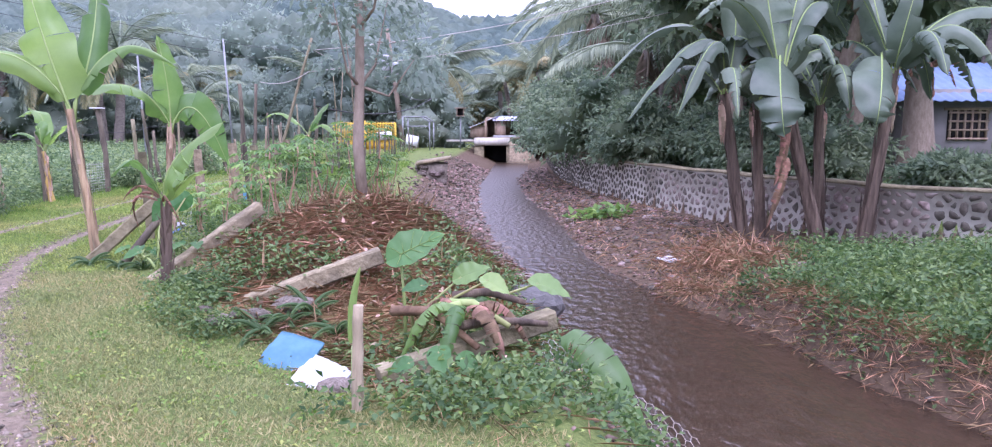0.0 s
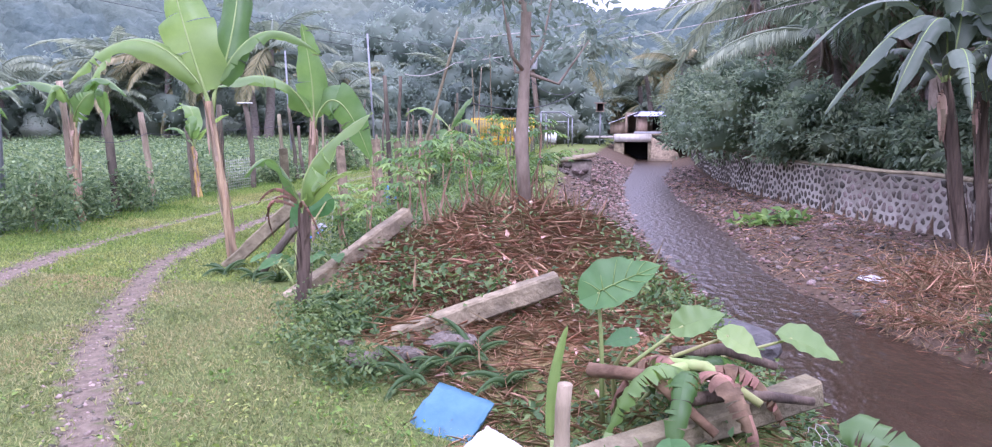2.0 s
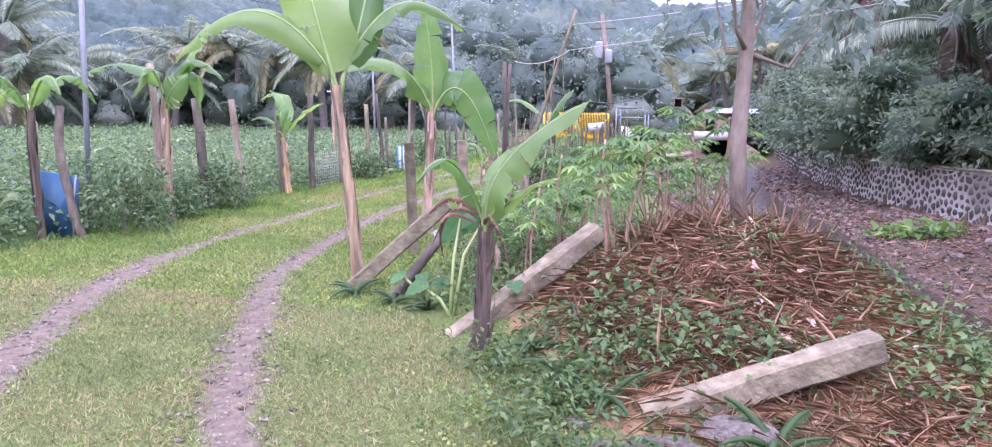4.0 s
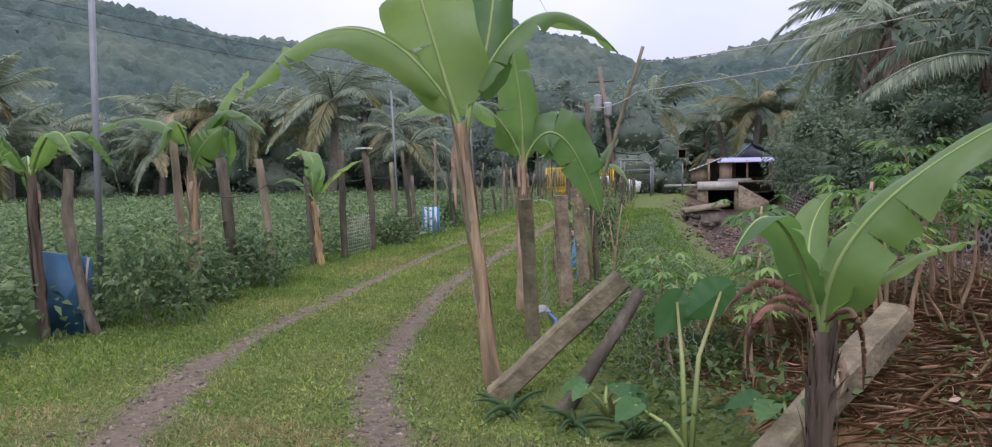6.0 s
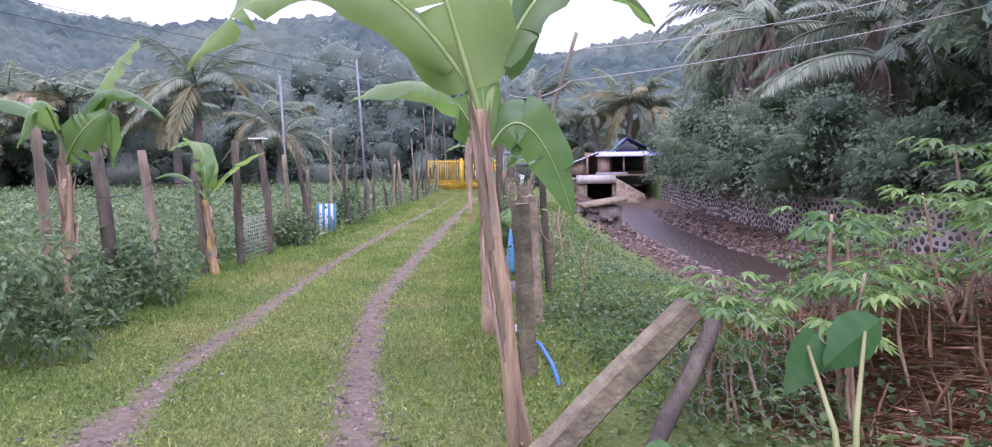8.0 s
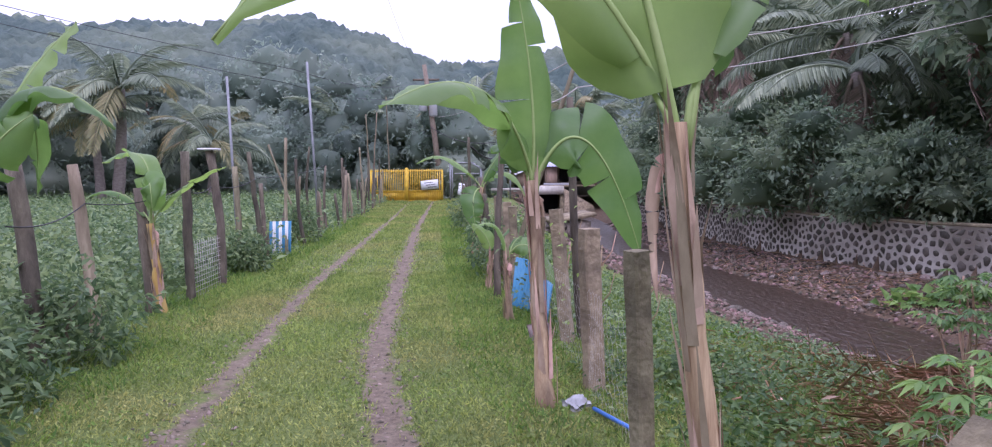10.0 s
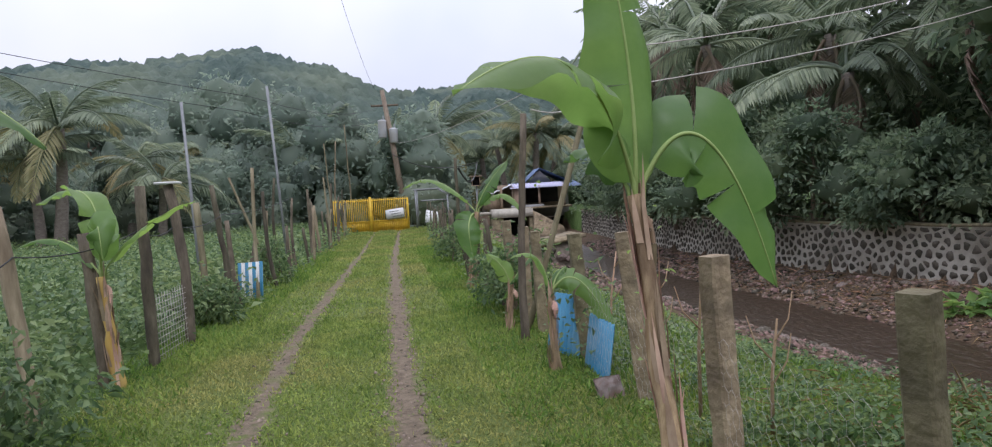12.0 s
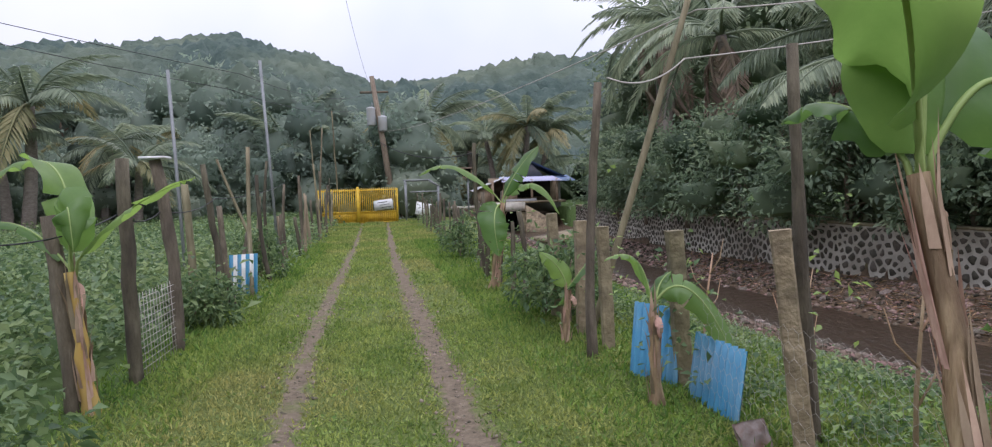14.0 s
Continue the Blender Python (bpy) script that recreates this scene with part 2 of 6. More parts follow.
METAL = material("galvanised_steel", (0.19, 0.20, 0.20), (0.27, 0.28, 0.28), 5, 0.55, 0.1, metal=0.3)
CABLE = material("black_cable", (0.02, 0.02, 0.02), (0.04, 0.04, 0.04), 5, 0.6, 0)
WIRE = material("wire_netting", (0.34, 0.31, 0.27), (0.46, 0.43, 0.38), 5, 0.6, 0)
PLASTER = material("grey_plaster", (0.25, 0.235, 0.22), (0.33, 0.31, 0.295), 2, 0.9, 0.3, c=(0.18, 0.165, 0.15), cscale=0.7)
TIMBER = material("weathered_timber", (0.24, 0.17, 0.12), (0.38, 0.29, 0.21), 6, 0.85, 0.4, vary=0.2, stretch=(1, 1, 0.2))
# Near-black colour that stands for the shade inside openings.
DARK = material("interior_shade", (0.02, 0.02, 0.02), (0.035, 0.03, 0.03), 2, 0.9, 0.1)
PIPE = material("blue_pipe", (0.04, 0.14, 0.42), (0.06, 0.18, 0.5), 5, 0.4, 0)
YLEAF = material("yellowed_leaf", (0.45, 0.32, 0.03), (0.55, 0.40, 0.06), 5, 0.6, 0.1)
RUST = material("rusty_tin", (0.10, 0.05, 0.035), (0.34, 0.33, 0.31), 4, 0.7, 0.4, c=(0.16, 0.07, 0.045), cscale=5, camount=0.8)


def ground_material():
    m = bpy.data.materials.new("ground")
    m.use_nodes = True
    t = m.node_tree
    n, k = t.nodes, t.links
    bsdf = n["Principled BSDF"]
    co = n.new("ShaderNodeTexCoord")

    def noise_ramp(scale, a, b, lo=0.35, hi=0.65):
        no, r = n.new("ShaderNodeTexNoise"), n.new("ShaderNodeValToRGB")
        no.inputs["Scale"].default_value, no.inputs["Detail"].default_value, no.inputs["Roughness"].default_value = scale, 7, 0.7
        k.new(co.outputs["Object"], no.inputs["Vector"])
        r.color_ramp.elements[0].position, r.color_ramp.elements[1].position = lo, hi
        r.color_ramp.elements[0].color, r.color_ramp.elements[1].color = (*a, 1), (*b, 1)
        k.new(no.outputs["Fac"], r.inputs[0])
        return r.outputs[0], no

    col, _ = noise_ramp(38.0, (0.05, 0.08, 0.018), (0.165, 0.195, 0.055))
    # The hill tone is greyed too, to go with the haze painted on the canopy.
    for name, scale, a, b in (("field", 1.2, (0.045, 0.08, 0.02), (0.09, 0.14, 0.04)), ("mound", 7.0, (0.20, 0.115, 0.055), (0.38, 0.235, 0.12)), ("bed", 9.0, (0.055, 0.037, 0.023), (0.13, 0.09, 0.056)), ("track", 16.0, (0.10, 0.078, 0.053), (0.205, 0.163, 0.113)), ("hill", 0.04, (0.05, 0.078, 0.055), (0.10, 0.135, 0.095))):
        at, mul, edge, mx = n.new("ShaderNodeAttribute"), n.new("ShaderNodeMath"), n.new("ShaderNodeMapRange"), n.new("ShaderNodeMixRGB")
        at.attribute_name = name
        c2, _ = noise_ramp(scale, a, b)
        jag, _ = noise_ramp(4.0 if name != "hill" else 0.1, (0, 0, 0), (1, 1, 1), 0.3, 0.7)
        mul.operation = "MULTIPLY_ADD"
        k.new(jag, mul.inputs[0])
        mul.inputs[1].default_value = 0.6
        k.new(at.outputs["Fac"], mul.inputs[2])
        edge.inputs["From Min"].default_value, edge.inputs["From Max"].default_value = 0.65, 0.95
        k.new(mul.outputs[0], edge.inputs[0])
        k.new(edge.outputs[0], mx.inputs[0])
        k.new(col, mx.inputs[1])
        k.new(c2, mx.inputs[2])
        col = mx.outputs[0]
    k.new(col, bsdf.inputs["Base Color"])
    bsdf.inputs["Roughness"].default_value, bsdf.inputs["Specular IOR Level"].default_value = 0.95, 0.15
    _, nb = noise_ramp(22, (0, 0, 0), (1, 1, 1))
    bp = n.new("ShaderNodeBump")
    bp.inputs["Strength"].default_value, bp.inputs["Distance"].default_value = 0.8, 0.03
    k.new(nb.outputs["Fac"], bp.inputs["Height"])
    k.new(bp.outputs[0], bsdf.inputs["Normal"])
    return m


def water_material():
    m = bpy.data.materials.new("stream_water")
    m.use_nodes = True
    t = m.node_tree
    n, k = t.nodes, t.links
    bsdf = n["Principled BSDF"]
    co, mp = n.new("ShaderNodeTexCoord"), n.new("ShaderNodeMapping")
    mp.inputs["Scale"].default_value = (1.5, 0.8, 1)
    k.new(co.outputs["Object"], mp.inputs["Vector"])
    n1, r = n.new("ShaderNodeTexNoise"), n.new("ShaderNodeValToRGB")
    n1.inputs["Scale"].default_value, n1.inputs["Detail"].default_value = 3, 6
    k.new(mp.outputs[0], n1.inputs["Vector"])
    r.color_ramp.elements[0].color, r.color_ramp.elements[1].color = (0.022, 0.014, 0.008, 1), (0.055, 0.036, 0.022, 1)
    k.new(n1.outputs["Fac"], r.inputs[0])
    k.new(r.outputs[0], bsdf.inputs["Base Color"])
    bsdf.inputs["IOR"].default_value = 1.33
    sep, riffle, rough = n.new("ShaderNodeSeparateXYZ"), n.new("ShaderNodeMapRange"), n.new("ShaderNodeMapRange")
    k.new(co.outputs["Object"], sep.inputs[0])
    for node, lo, hi in ((riffle, 0.4, 1.0), (rough, 0.05, 0.3)):
        node.inputs["From Min"].default_value, node.inputs["From Max"].default_value = 11.0, 17.0
        node.inputs["To Min"].default_value, node.inputs["To Max"].default_value = lo, hi
        k.new(sep.outputs["Y"], node.inputs[0])
    k.new(rough.outputs[0], bsdf.inputs["Roughness"])
    n2, bp = n.new("ShaderNodeTexNoise"), n.new("ShaderNodeBump")
    n2.inputs["Scale"].default_value, n2.inputs["Detail"].default_value = 5.0, 4.0
    k.new(mp.outputs[0], n2.inputs["Vector"])
    bp.inputs["Distance"].default_value = 0.07
    k.new(riffle.outputs[0], bp.inputs["Strength"])
    k.new(n2.outputs["Fac"], bp.inputs["Height"])
    k.new(bp.outputs[0], bsdf.inputs["Normal"])
    return m


GROUND, WATER = ground_material(), water_material()

# ---- mesh helpers ----
rng = np.random.default_rng(7)


def mesh_of(name, verts, faces, mat, smooth=False):
    """A mesh from arrays of vertices and of triangles or quads (several blocks of faces may be given)."""
    me = bpy.data.meshes.new(name)
    verts = np.asarray(verts, np.float32).reshape(-1, 3)
    blocks = [np.asarray(f, np.int32) for f in (faces if isinstance(faces, list) else [faces])]
    blocks = [f for f in blocks if len(f)]
    me.vertices.add(len(verts))
    me.vertices.foreach_set("co", verts.ravel())
    loops = np.concatenate([f.ravel() for f in blocks])
    sizes = np.concatenate([np.full(len(f), f.shape[1], np.int32) for f in blocks])
    me.loops.add(len(loops))
    me.loops.foreach_set("vertex_index", loops)
    me.polygons.add(len(sizes))
    me.polygons.foreach_set("loop_start", np.r_[0, np.cumsum(sizes)[:-1]].astype(np.int32))
    me.polygons.foreach_set("loop_total", sizes)
    if smooth:
        me.polygons.foreach_set("use_smooth", np.ones(len(sizes), bool))
    me.materials.append(mat)
    me.update(calc_edges=True)
    me.validate()
    return me


class Build:
    """Collects pieces of one mesh."""

    def __init__(self):
        self.v, self.t, self.q, self.n = [], [], [], 0

    def add(self, verts, tris=(), quads=()):
        verts = np.asarray(verts, float).reshape(-1, 3)
        if len(tris):
            self.t.append(np.asarray(tris, int) + self.n)
        if len(quads):
            self.q.append(np.asarray(quads, int) + self.n)
        self.v.append(verts)
        self.n += len(verts)
        return self

    def box(self, centre, size, m=None):
        x, y, z = np.array(size) / 2
        v = np.array([(a * x, b * y, c * z) for c in (-1, 1) for b in (-1, 1) for a in (-1, 1)])
        if m is not None:
            v = v @ np.array(m.to_3x3()).T
        return self.add(v + np.array(centre), quads=[(0, 2, 3, 1), (4, 5, 7, 6), (0, 1, 5, 4), (2, 6, 7, 3), (0, 4, 6, 2), (1, 3, 7, 5)])

    def tube(self, points, radii, sides=8, rough=0.0, seed=0, cap=True):
        p = np.asarray(points, float)
        radii = np.broadcast_to(np.asarray(radii, float), (len(p),))
        tan = np.gradient(p, axis=0)
        tan /= np.linalg.norm(tan, axis=1, keepdims=True) + 1e-9
        ref = np.array([0, 0, 1.0]) if abs(tan[:, 2]).mean() < 0.8 else np.array([1.0, 0, 0])
        a = np.cross(tan, ref)
        a /= np.linalg.norm(a, axis=1, keepdims=True) + 1e-9
        b = np.cross(tan, a)
        ang = np.arange(sides) / sides * 2 * np.pi
        r = radii[:, None] * (1 + rough * np.random.default_rng(seed).uniform(-1, 1, (len(p), sides)))
        v = p[:, None] + r[..., None] * (np.cos(ang)[None, :, None] * a[:, None] + np.sin(ang)[None, :, None] * b[:, None])
        i, j = np.meshgrid(np.arange(len(p) - 1), np.arange(sides), indexing="ij")
        i, j = i.ravel(), j.ravel()
        k = (j + 1) % sides
        quads = np.stack([i * sides + j, (i + 1) * sides + j, (i + 1) * sides + k, i * sides + k], 1)
        tris = []
        v = v.reshape(-1, 3)
        if cap:
            e = (len(p) - 1) * sides
            v = np.r_[v, p[:1], p[-1:]]
            tris = [(len(v) - 2, q, (q + 1) % sides) for q in range(sides)] + [(len(v) - 1, e + (q + 1) % sides, e + q) for q in range(sides)]
        return self.add(v, tris, quads)

    def mesh(self, name, mat, smooth=False):
        f = []
        if self.t:
            f.append(np.concatenate(self.t))
        if self.q:
            f.append(np.concatenate(self.q))
        return mesh_of(name, np.concatenate(self.v), f, mat, smooth)


def part(name, build, mat, parent, label="", smooth=False):
    me = build.mesh(name, mat, smooth) if isinstance(build, Build) else build
    ob = new(name, me)
    ob.parent = parent
    if label:
        tagged(ob, label)
    return ob


def thing(name, label, category, at=(0, 0, 0), group=""):
    ob = new(name)
    ob.location = at
    ob.empty_display_size = 0.1
    return tagged(ob, label, category, group)


def solid(name, build, mat, label, category, group="", kind="", smooth=False):
    return tagged(new(name, build.mesh(name, mat, smooth)), label, category, group, kind)


def unit(v):
    v = np.asarray(v, float)
    return v / (np.linalg.norm(v, axis=-1, keepdims=True) + 1e-9)


def cards(c, d, up, length, width, fold=0.25):
    """Folded diamond leaves at c along d: vertices and triangles."""
    c, d, up = np.asarray(c, float), unit(d), np.asarray(up, float)
    length, width = np.broadcast_to(length, (len(c),))[:, None], np.broadcast_to(width, (len(c),))[:, None]
    s = unit(np.cross(d, up))
    nn = np.cross(s, d)
    v = np.stack([c, c + d * length * 0.42 + s * width / 2 + nn * width * fold, c + d * length - nn * length * 0.12, c + d * length * 0.42 - s * width / 2 + nn * width * fold], 1)
    k = np.arange(len(c))[:, None] * 4
    return v.reshape(-1, 3), np.concatenate([k + [0, 2, 1], k + [0, 3, 2]])


def random_dirs(n, g, up=0.0):
    d = g.normal(size=(n, 3))
    d[:, 2] = d[:, 2] * 0.6 + up
    return unit(d)


# ---- the lie of the land ----
def smooth01(u):
    u = np.clip(u, 0, 1)
    return u * u * (3 - 2 * u)


def water_left(y):
    return np.interp(y, [-30, 4, 6.5, 8.5, 11.2, 13.2, 17.5, 21, 25, 34, 45, 60], [5, 1.9, 1.35, 1.0, 0.55, 0.34, -0.55, -1.1, -1.6, -2.35, -2.4, -2.6])


def water_right(y):
    return np.interp(y, [-30, 6.8, 8, 9.7, 11, 12.8, 16, 20.5, 24, 28.5, 37, 44, 60], [14, 4.6, 3.85, 3.2, 3.0, 2.05, 1.1, 0.82, 0.45, -0.1, -0.65, -0.3, -0.3])


def wall_x(y):
    return np.interp(y, [2, 9, 11, 12.8, 14, 15.4, 18, 21.8, 27, 31, 38, 60], [40, 20, 13, 9, 7.6, 6.3, 4.8, 3.4, 2.0, 1.4, 1.0, 0.8])


def track_right(y):
    return np.interp(y, [-10, 0, 3, 4.9, 5.4, 6.5, 7.6, 8.9, 10.4, 12.3, 14.6, 18, 22.5, 30.6, 43, 52], [1.6, 0.9, -0.5, -2.1, -2.56, -3.55, -4.42, -5.15, -5.95, -6.42, -6.88, -7.15, -7.5, -8.1, -8.8, -9.3])


def track_left(y):
    return np.interp(y, [-10, 0, 3, 5, 7, 9.2, 10.4, 12, 14, 16.3, 19, 24.8, 34, 45, 52], [0.0, -0.7, -2.4, -4.0, -5.6, -6.9, -7.35, -7.7, -7.93, -8.2, -8.45, -8.8, -9.35, -10.1, -10.6])


def fence_left(y):
    return np.interp(y, [-10, 0, 6, 12, 17, 27, 52], [-9, -8.6, -8.7, -9.1, -9.6, -10.2, -11.95])


def lumps(x, y, s, seed=0.0):
    return (np.sin(x * 1.3 * s + seed) * np.cos(y * 1.7 * s + 2 * seed) + np.sin(x * 2.9 * s + 1.7 * y * s + seed) * 0.5 + np.cos(y * 3.7 * s - x * 1.1 * s) * 0.4) / 1.9


def ridge(az):
    return np.interp(az, [-180, -75, -30, -15, -7, -2, 4, 8, 14, 20, 28, 37, 45, 60, 90, 180], [7, 8, 9, 9.5, 9.3, 8.7, 8.8, 10.5, 12, 11, 9.8, 11.8, 12.2, 13, 11, 7])


def ground_z(x, y):
    x, y = np.asarray(x, float), np.asarray(y, float)
    dl, dr = water_left(y) - x, x - water_right(y)
    wide = np.interp(y, [4, 7, 10, 14, 17, 22, 30, 60], [1.7, 1.8, 2.0, 3.6, 4.2, 3.8, 3.0, 2.5])
    rise = np.clip((dl + 0.25) / wide, 0, 1)
    gentle = smooth01((y - 12) / 3)
    left = -1.12 + 1.12 * (gentle * rise**0.95 + (1 - gentle) * smooth01(rise))
    spread = np.where(y < 9.8, 1.55, 3.2)
    left = left + 0.68 * np.exp(-(((x + 1.95) / 1.15) ** 2)) * np.exp(-(((y - 9.8) / spread) ** 2)) * smooth01(dl / 1.2)
    left = left - 0.2 * np.exp(-(((x + 1.5) / 0.9) ** 2) - ((y - 7.0) / 0.75) ** 2) * smooth01(dl / 1.2)
    left = left + 0.05 * lumps(x, y, 1.2) * smooth01(dl / 0.5) * smooth01((x - track_right(y) - 1.2) / 1.0)
    bed = smooth01((13.2 - y) / 2.2)
    right = -1.06 + (0.14 * smooth01((dr + 0.2) / 0.5) + 0.28 * smooth01((dr + 0.1) / 2.4)) * (1 - bed) + bed * (0.55 * smooth01((dr + 0.15) / 0.5) + 0.45 * smooth01((dr - 0.5) / 4.0)) + 0.04 * lumps(x, y, 2.0, 1.0)
    right = np.where(x > wall_x(y) + 0.15, 0.3 + 0.04 * lumps(x, y, 0.8), right)
    mid = -1.3 + 0.13 * lumps(x, y, 1.6, 3.0)
    mid = np.where((y > 36) & (y < 50), mid + 0.3 * smooth01(1 - abs(y - 43) / 6) * smooth01(1 - abs(x + 1.3) / 0.9), mid)
    z = np.where(dl > -0.25, left, np.where(dr > -0.2, right, np.maximum(mid, -1.45)))
    worn = np.exp(-(((x - track_right(y)) / 0.2) ** 2)) + np.exp(-(((x - track_left(y)) / 0.2) ** 2))
    z = z - 0.035 * worn * (dl > 2)
    near = smooth01((62 - y) / 4) * smooth01((y + 14) / 6)
    z = np.where(x > water_left(y) - 3.5, z * near + (1 - near) * np.maximum(z, 0.0), z)
    z = z + np.where(x < fence_left(y) - 0.3, 0.07 * lumps(x, y, 0.6, 2.0), 0)
    r, az = np.hypot(x + 6, y - 8), np.degrees(np.arctan2(-(x + 6), y - 8))
    high = np.tan(np.radians(ridge(az) - 0.75)) * 250 * smooth01((r - 75) / 190) ** 1.15
    high = high * (1 + 0.10 * lumps(x, y, 0.03) * smooth01((r - 80) / 60)) * np.where(r > 280, np.exp(-((r - 280) / 400) ** 2), 1)
    return z + high


def gz(x, y):
    return float(ground_z(x, y))

# ---- setting ----


def axis_steps(lo, hi, step, far_lo, far_hi):
    a = list(np.arange(lo, hi + 1e-6, step))
    s, q = step, lo
    while q > far_lo:
        s = min(s * 1.16, 14)
        q -= s
        a.insert(0, q)
    s, q = step, hi
    while q < far_hi:
        s = min(s * 1.13, 14)
        q += s
        a.append(q)
    return np.array(a)


gx, gy = axis_steps(-11.5, 8.5, 0.16, -700, 700), axis_steps(1.0, 34.0, 0.16, -500, 800)
GX, GY = np.meshgrid(gx, gy)
GZ = ground_z(GX, GY)
cols, rows_n = len(gx), len(gy)
ii, jj = np.meshgrid(np.arange(rows_n - 1), np.arange(cols - 1), indexing="ij")
ii, jj = ii.ravel(), jj.ravel()
gm = mesh_of("ground", np.stack([GX, GY, GZ], -1).reshape(-1, 3), np.stack([ii * cols + jj, ii * cols + jj + 1, (ii + 1) * cols + jj + 1, (ii + 1) * cols + jj], 1), GROUND, True)
DL, DR = water_left(GY) - GX, GX - water_right(GY)
RR = np.hypot(GX + 6, GY - 8)
worn = np.maximum(np.exp(-(((GX - track_right(GY)) / np.where(GY > 10, 0.155, 0.2)) ** 2)), np.exp(-(((GX - track_left(GY)) / np.where(GY > 11, 0.14, 0.22)) ** 2))) * (GY < 51) * np.where(GX < track_right(GY) - 0.6, np.interp(GY, [9, 13], [1.0, 0.86]), 1.0)
masks = {
    "field": smooth01((fence_left(GY) + 0.5 - GX) / 0.5) + (GX > wall_x(GY)) * 1.0,
    "mound": np.clip(1.6 * np.exp(-(((GX + 1.8) / 1.75) ** 4) - ((GY - 10.8) / 3.0) ** 4), 0, 1) * (DL > 0.1) * (GX > track_right(GY) + 1.9) + 0.75 * smooth01(1 - abs(DL - 1.2) / 1.2) * (GY > 17),
    "bed": np.where(DL > -0.2, smooth01((np.where(GY > 14, 2.5, 1.3) - DL) / 0.9), 1.0) * (GX < wall_x(GY) + 0.1) * np.where((DR > 0.35) & (GY < 12.5), 0.35, 1.0),
    "track": worn,
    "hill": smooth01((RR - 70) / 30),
}
for key, val in masks.items():
    attr = gm.attributes.new(key, "FLOAT", "POINT")
    attr.data.foreach_set("value", np.ascontiguousarray(val, np.float32).ravel())
tagged(new("ground", gm), "grassy ground with two gravel wheel tracks and muddy stream bed", "ground", kind="structure")

# stream
wy = np.arange(-20, 56, 0.25)
wv = np.concatenate([np.stack([water_left(wy) - 0.3, wy, np.full_like(wy, -1.0)], 1), np.stack([water_right(wy) + 0.22, wy, np.full_like(wy, -1.0)], 1)])
nw = len(wy)
q = np.arange(nw - 1)
tagged(new("water", mesh_of("water", wv, np.stack([q, q + nw, q + nw + 1, q + 1], 1), WATER)), "shallow brown stream with rippled surface", "water", kind="structure")


def blob_mesh(name, mat, seed, flat=0.65, detail=2, rough=0.22):
    bm = bmesh.new()
    bmesh.ops.create_icosphere(bm, subdivisions=detail, radius=1.0)
    for v in bm.verts:
        v.co *= 1 + rough * noise.noise(v.co * 1.4 + Vector((seed * 7.3, seed, 0))) + 0.5 * rough * noise.noise(v.co * 3.1 + Vector((seed, 0, 0)))
        v.co.z *= flat
    me = bpy.data.meshes.new(name)
    bm.to_mesh(me)
    bm.free()
    me.materials.append(mat)
    return me


# retaining wall of stones in pale mortar
wall_pts_y = np.r_[np.arange(12.0, 34, 0.5), np.arange(34, 53, 1.5)]
wall_line = np.stack([wall_x(wall_pts_y), wall_pts_y], 1)
wdir = unit(np.gradient(wall_line, axis=0))
wnorm = np.stack([-wdir[:, 1], wdir[:, 0]], 1)
WALL_TOP, WALL_BASE = 0.5, -1.15
prof = [(0.0, WALL_BASE), (0.05, WALL_TOP - 0.06), (0.02, WALL_TOP - 0.05), (0.03, WALL_TOP), (0.36, WALL_TOP), (0.37, WALL_TOP - 0.05), (0.38, WALL_BASE)]
wvv, npf = [], len(prof)
for p, nn in zip(wall_line, wnorm):
    for off, zz in prof:
        e = p - nn * off
        wvv.append((e[0], e[1], zz + 0.015 * math.sin(p[1] * 2.3 + zz)))
wq = [(i * npf + j, i * npf + j + 1, (i + 1) * npf + j + 1, (i + 1) * npf + j) for i in range(len(wall_line) - 1) for j in range(npf - 1)]
wall_1 = tagged(new("wall_1", mesh_of("wall_1", wvv, np.array(wq), MORTAR)), "low retaining wall of dark stones in pale mortar", "wall", kind="structure")
wall_1.data.materials.append(CONCRETE)
for k, face in enumerate(wall_1.data.polygons):
    face.material_index = int(k % (npf - 1) in (1, 2, 3, 4))

# water side of the wall: which way is it
wall_front = wnorm if (wnorm[0] @ np.array([-1.0, -0.5])) > 0 else -wnorm


# ---- things along the track ----


def wood_post(label, base, top, r0, r1, mat=BARK, kink=0.03, seed=0, name="fence_post", category="fence post", group="fence posts"):
    g = np.random.default_rng(seed + 100)
    b, t = np.array([base[0], base[1], gz(base[0], base[1]) - 0.15]), np.array(top, float)
    s = np.linspace(0, 1, 9)[:, None]
    p = b + (t - b) * s
    bow = g.normal(0, kink, 2)
    p[1:-1, :2] += (bow + g.normal(0, 0.25 * kink, (7, 2))) * np.sin(np.pi * s[1:-1])
    r = 0.8 * (r0 + (r1 - r0) * s[:, 0])
    r = r * (1 + 0.035 * g.normal(size=9))
    return solid(name, Build().tube(p, r, 10, 0.13, seed), mat, label, category, group, smooth=True)


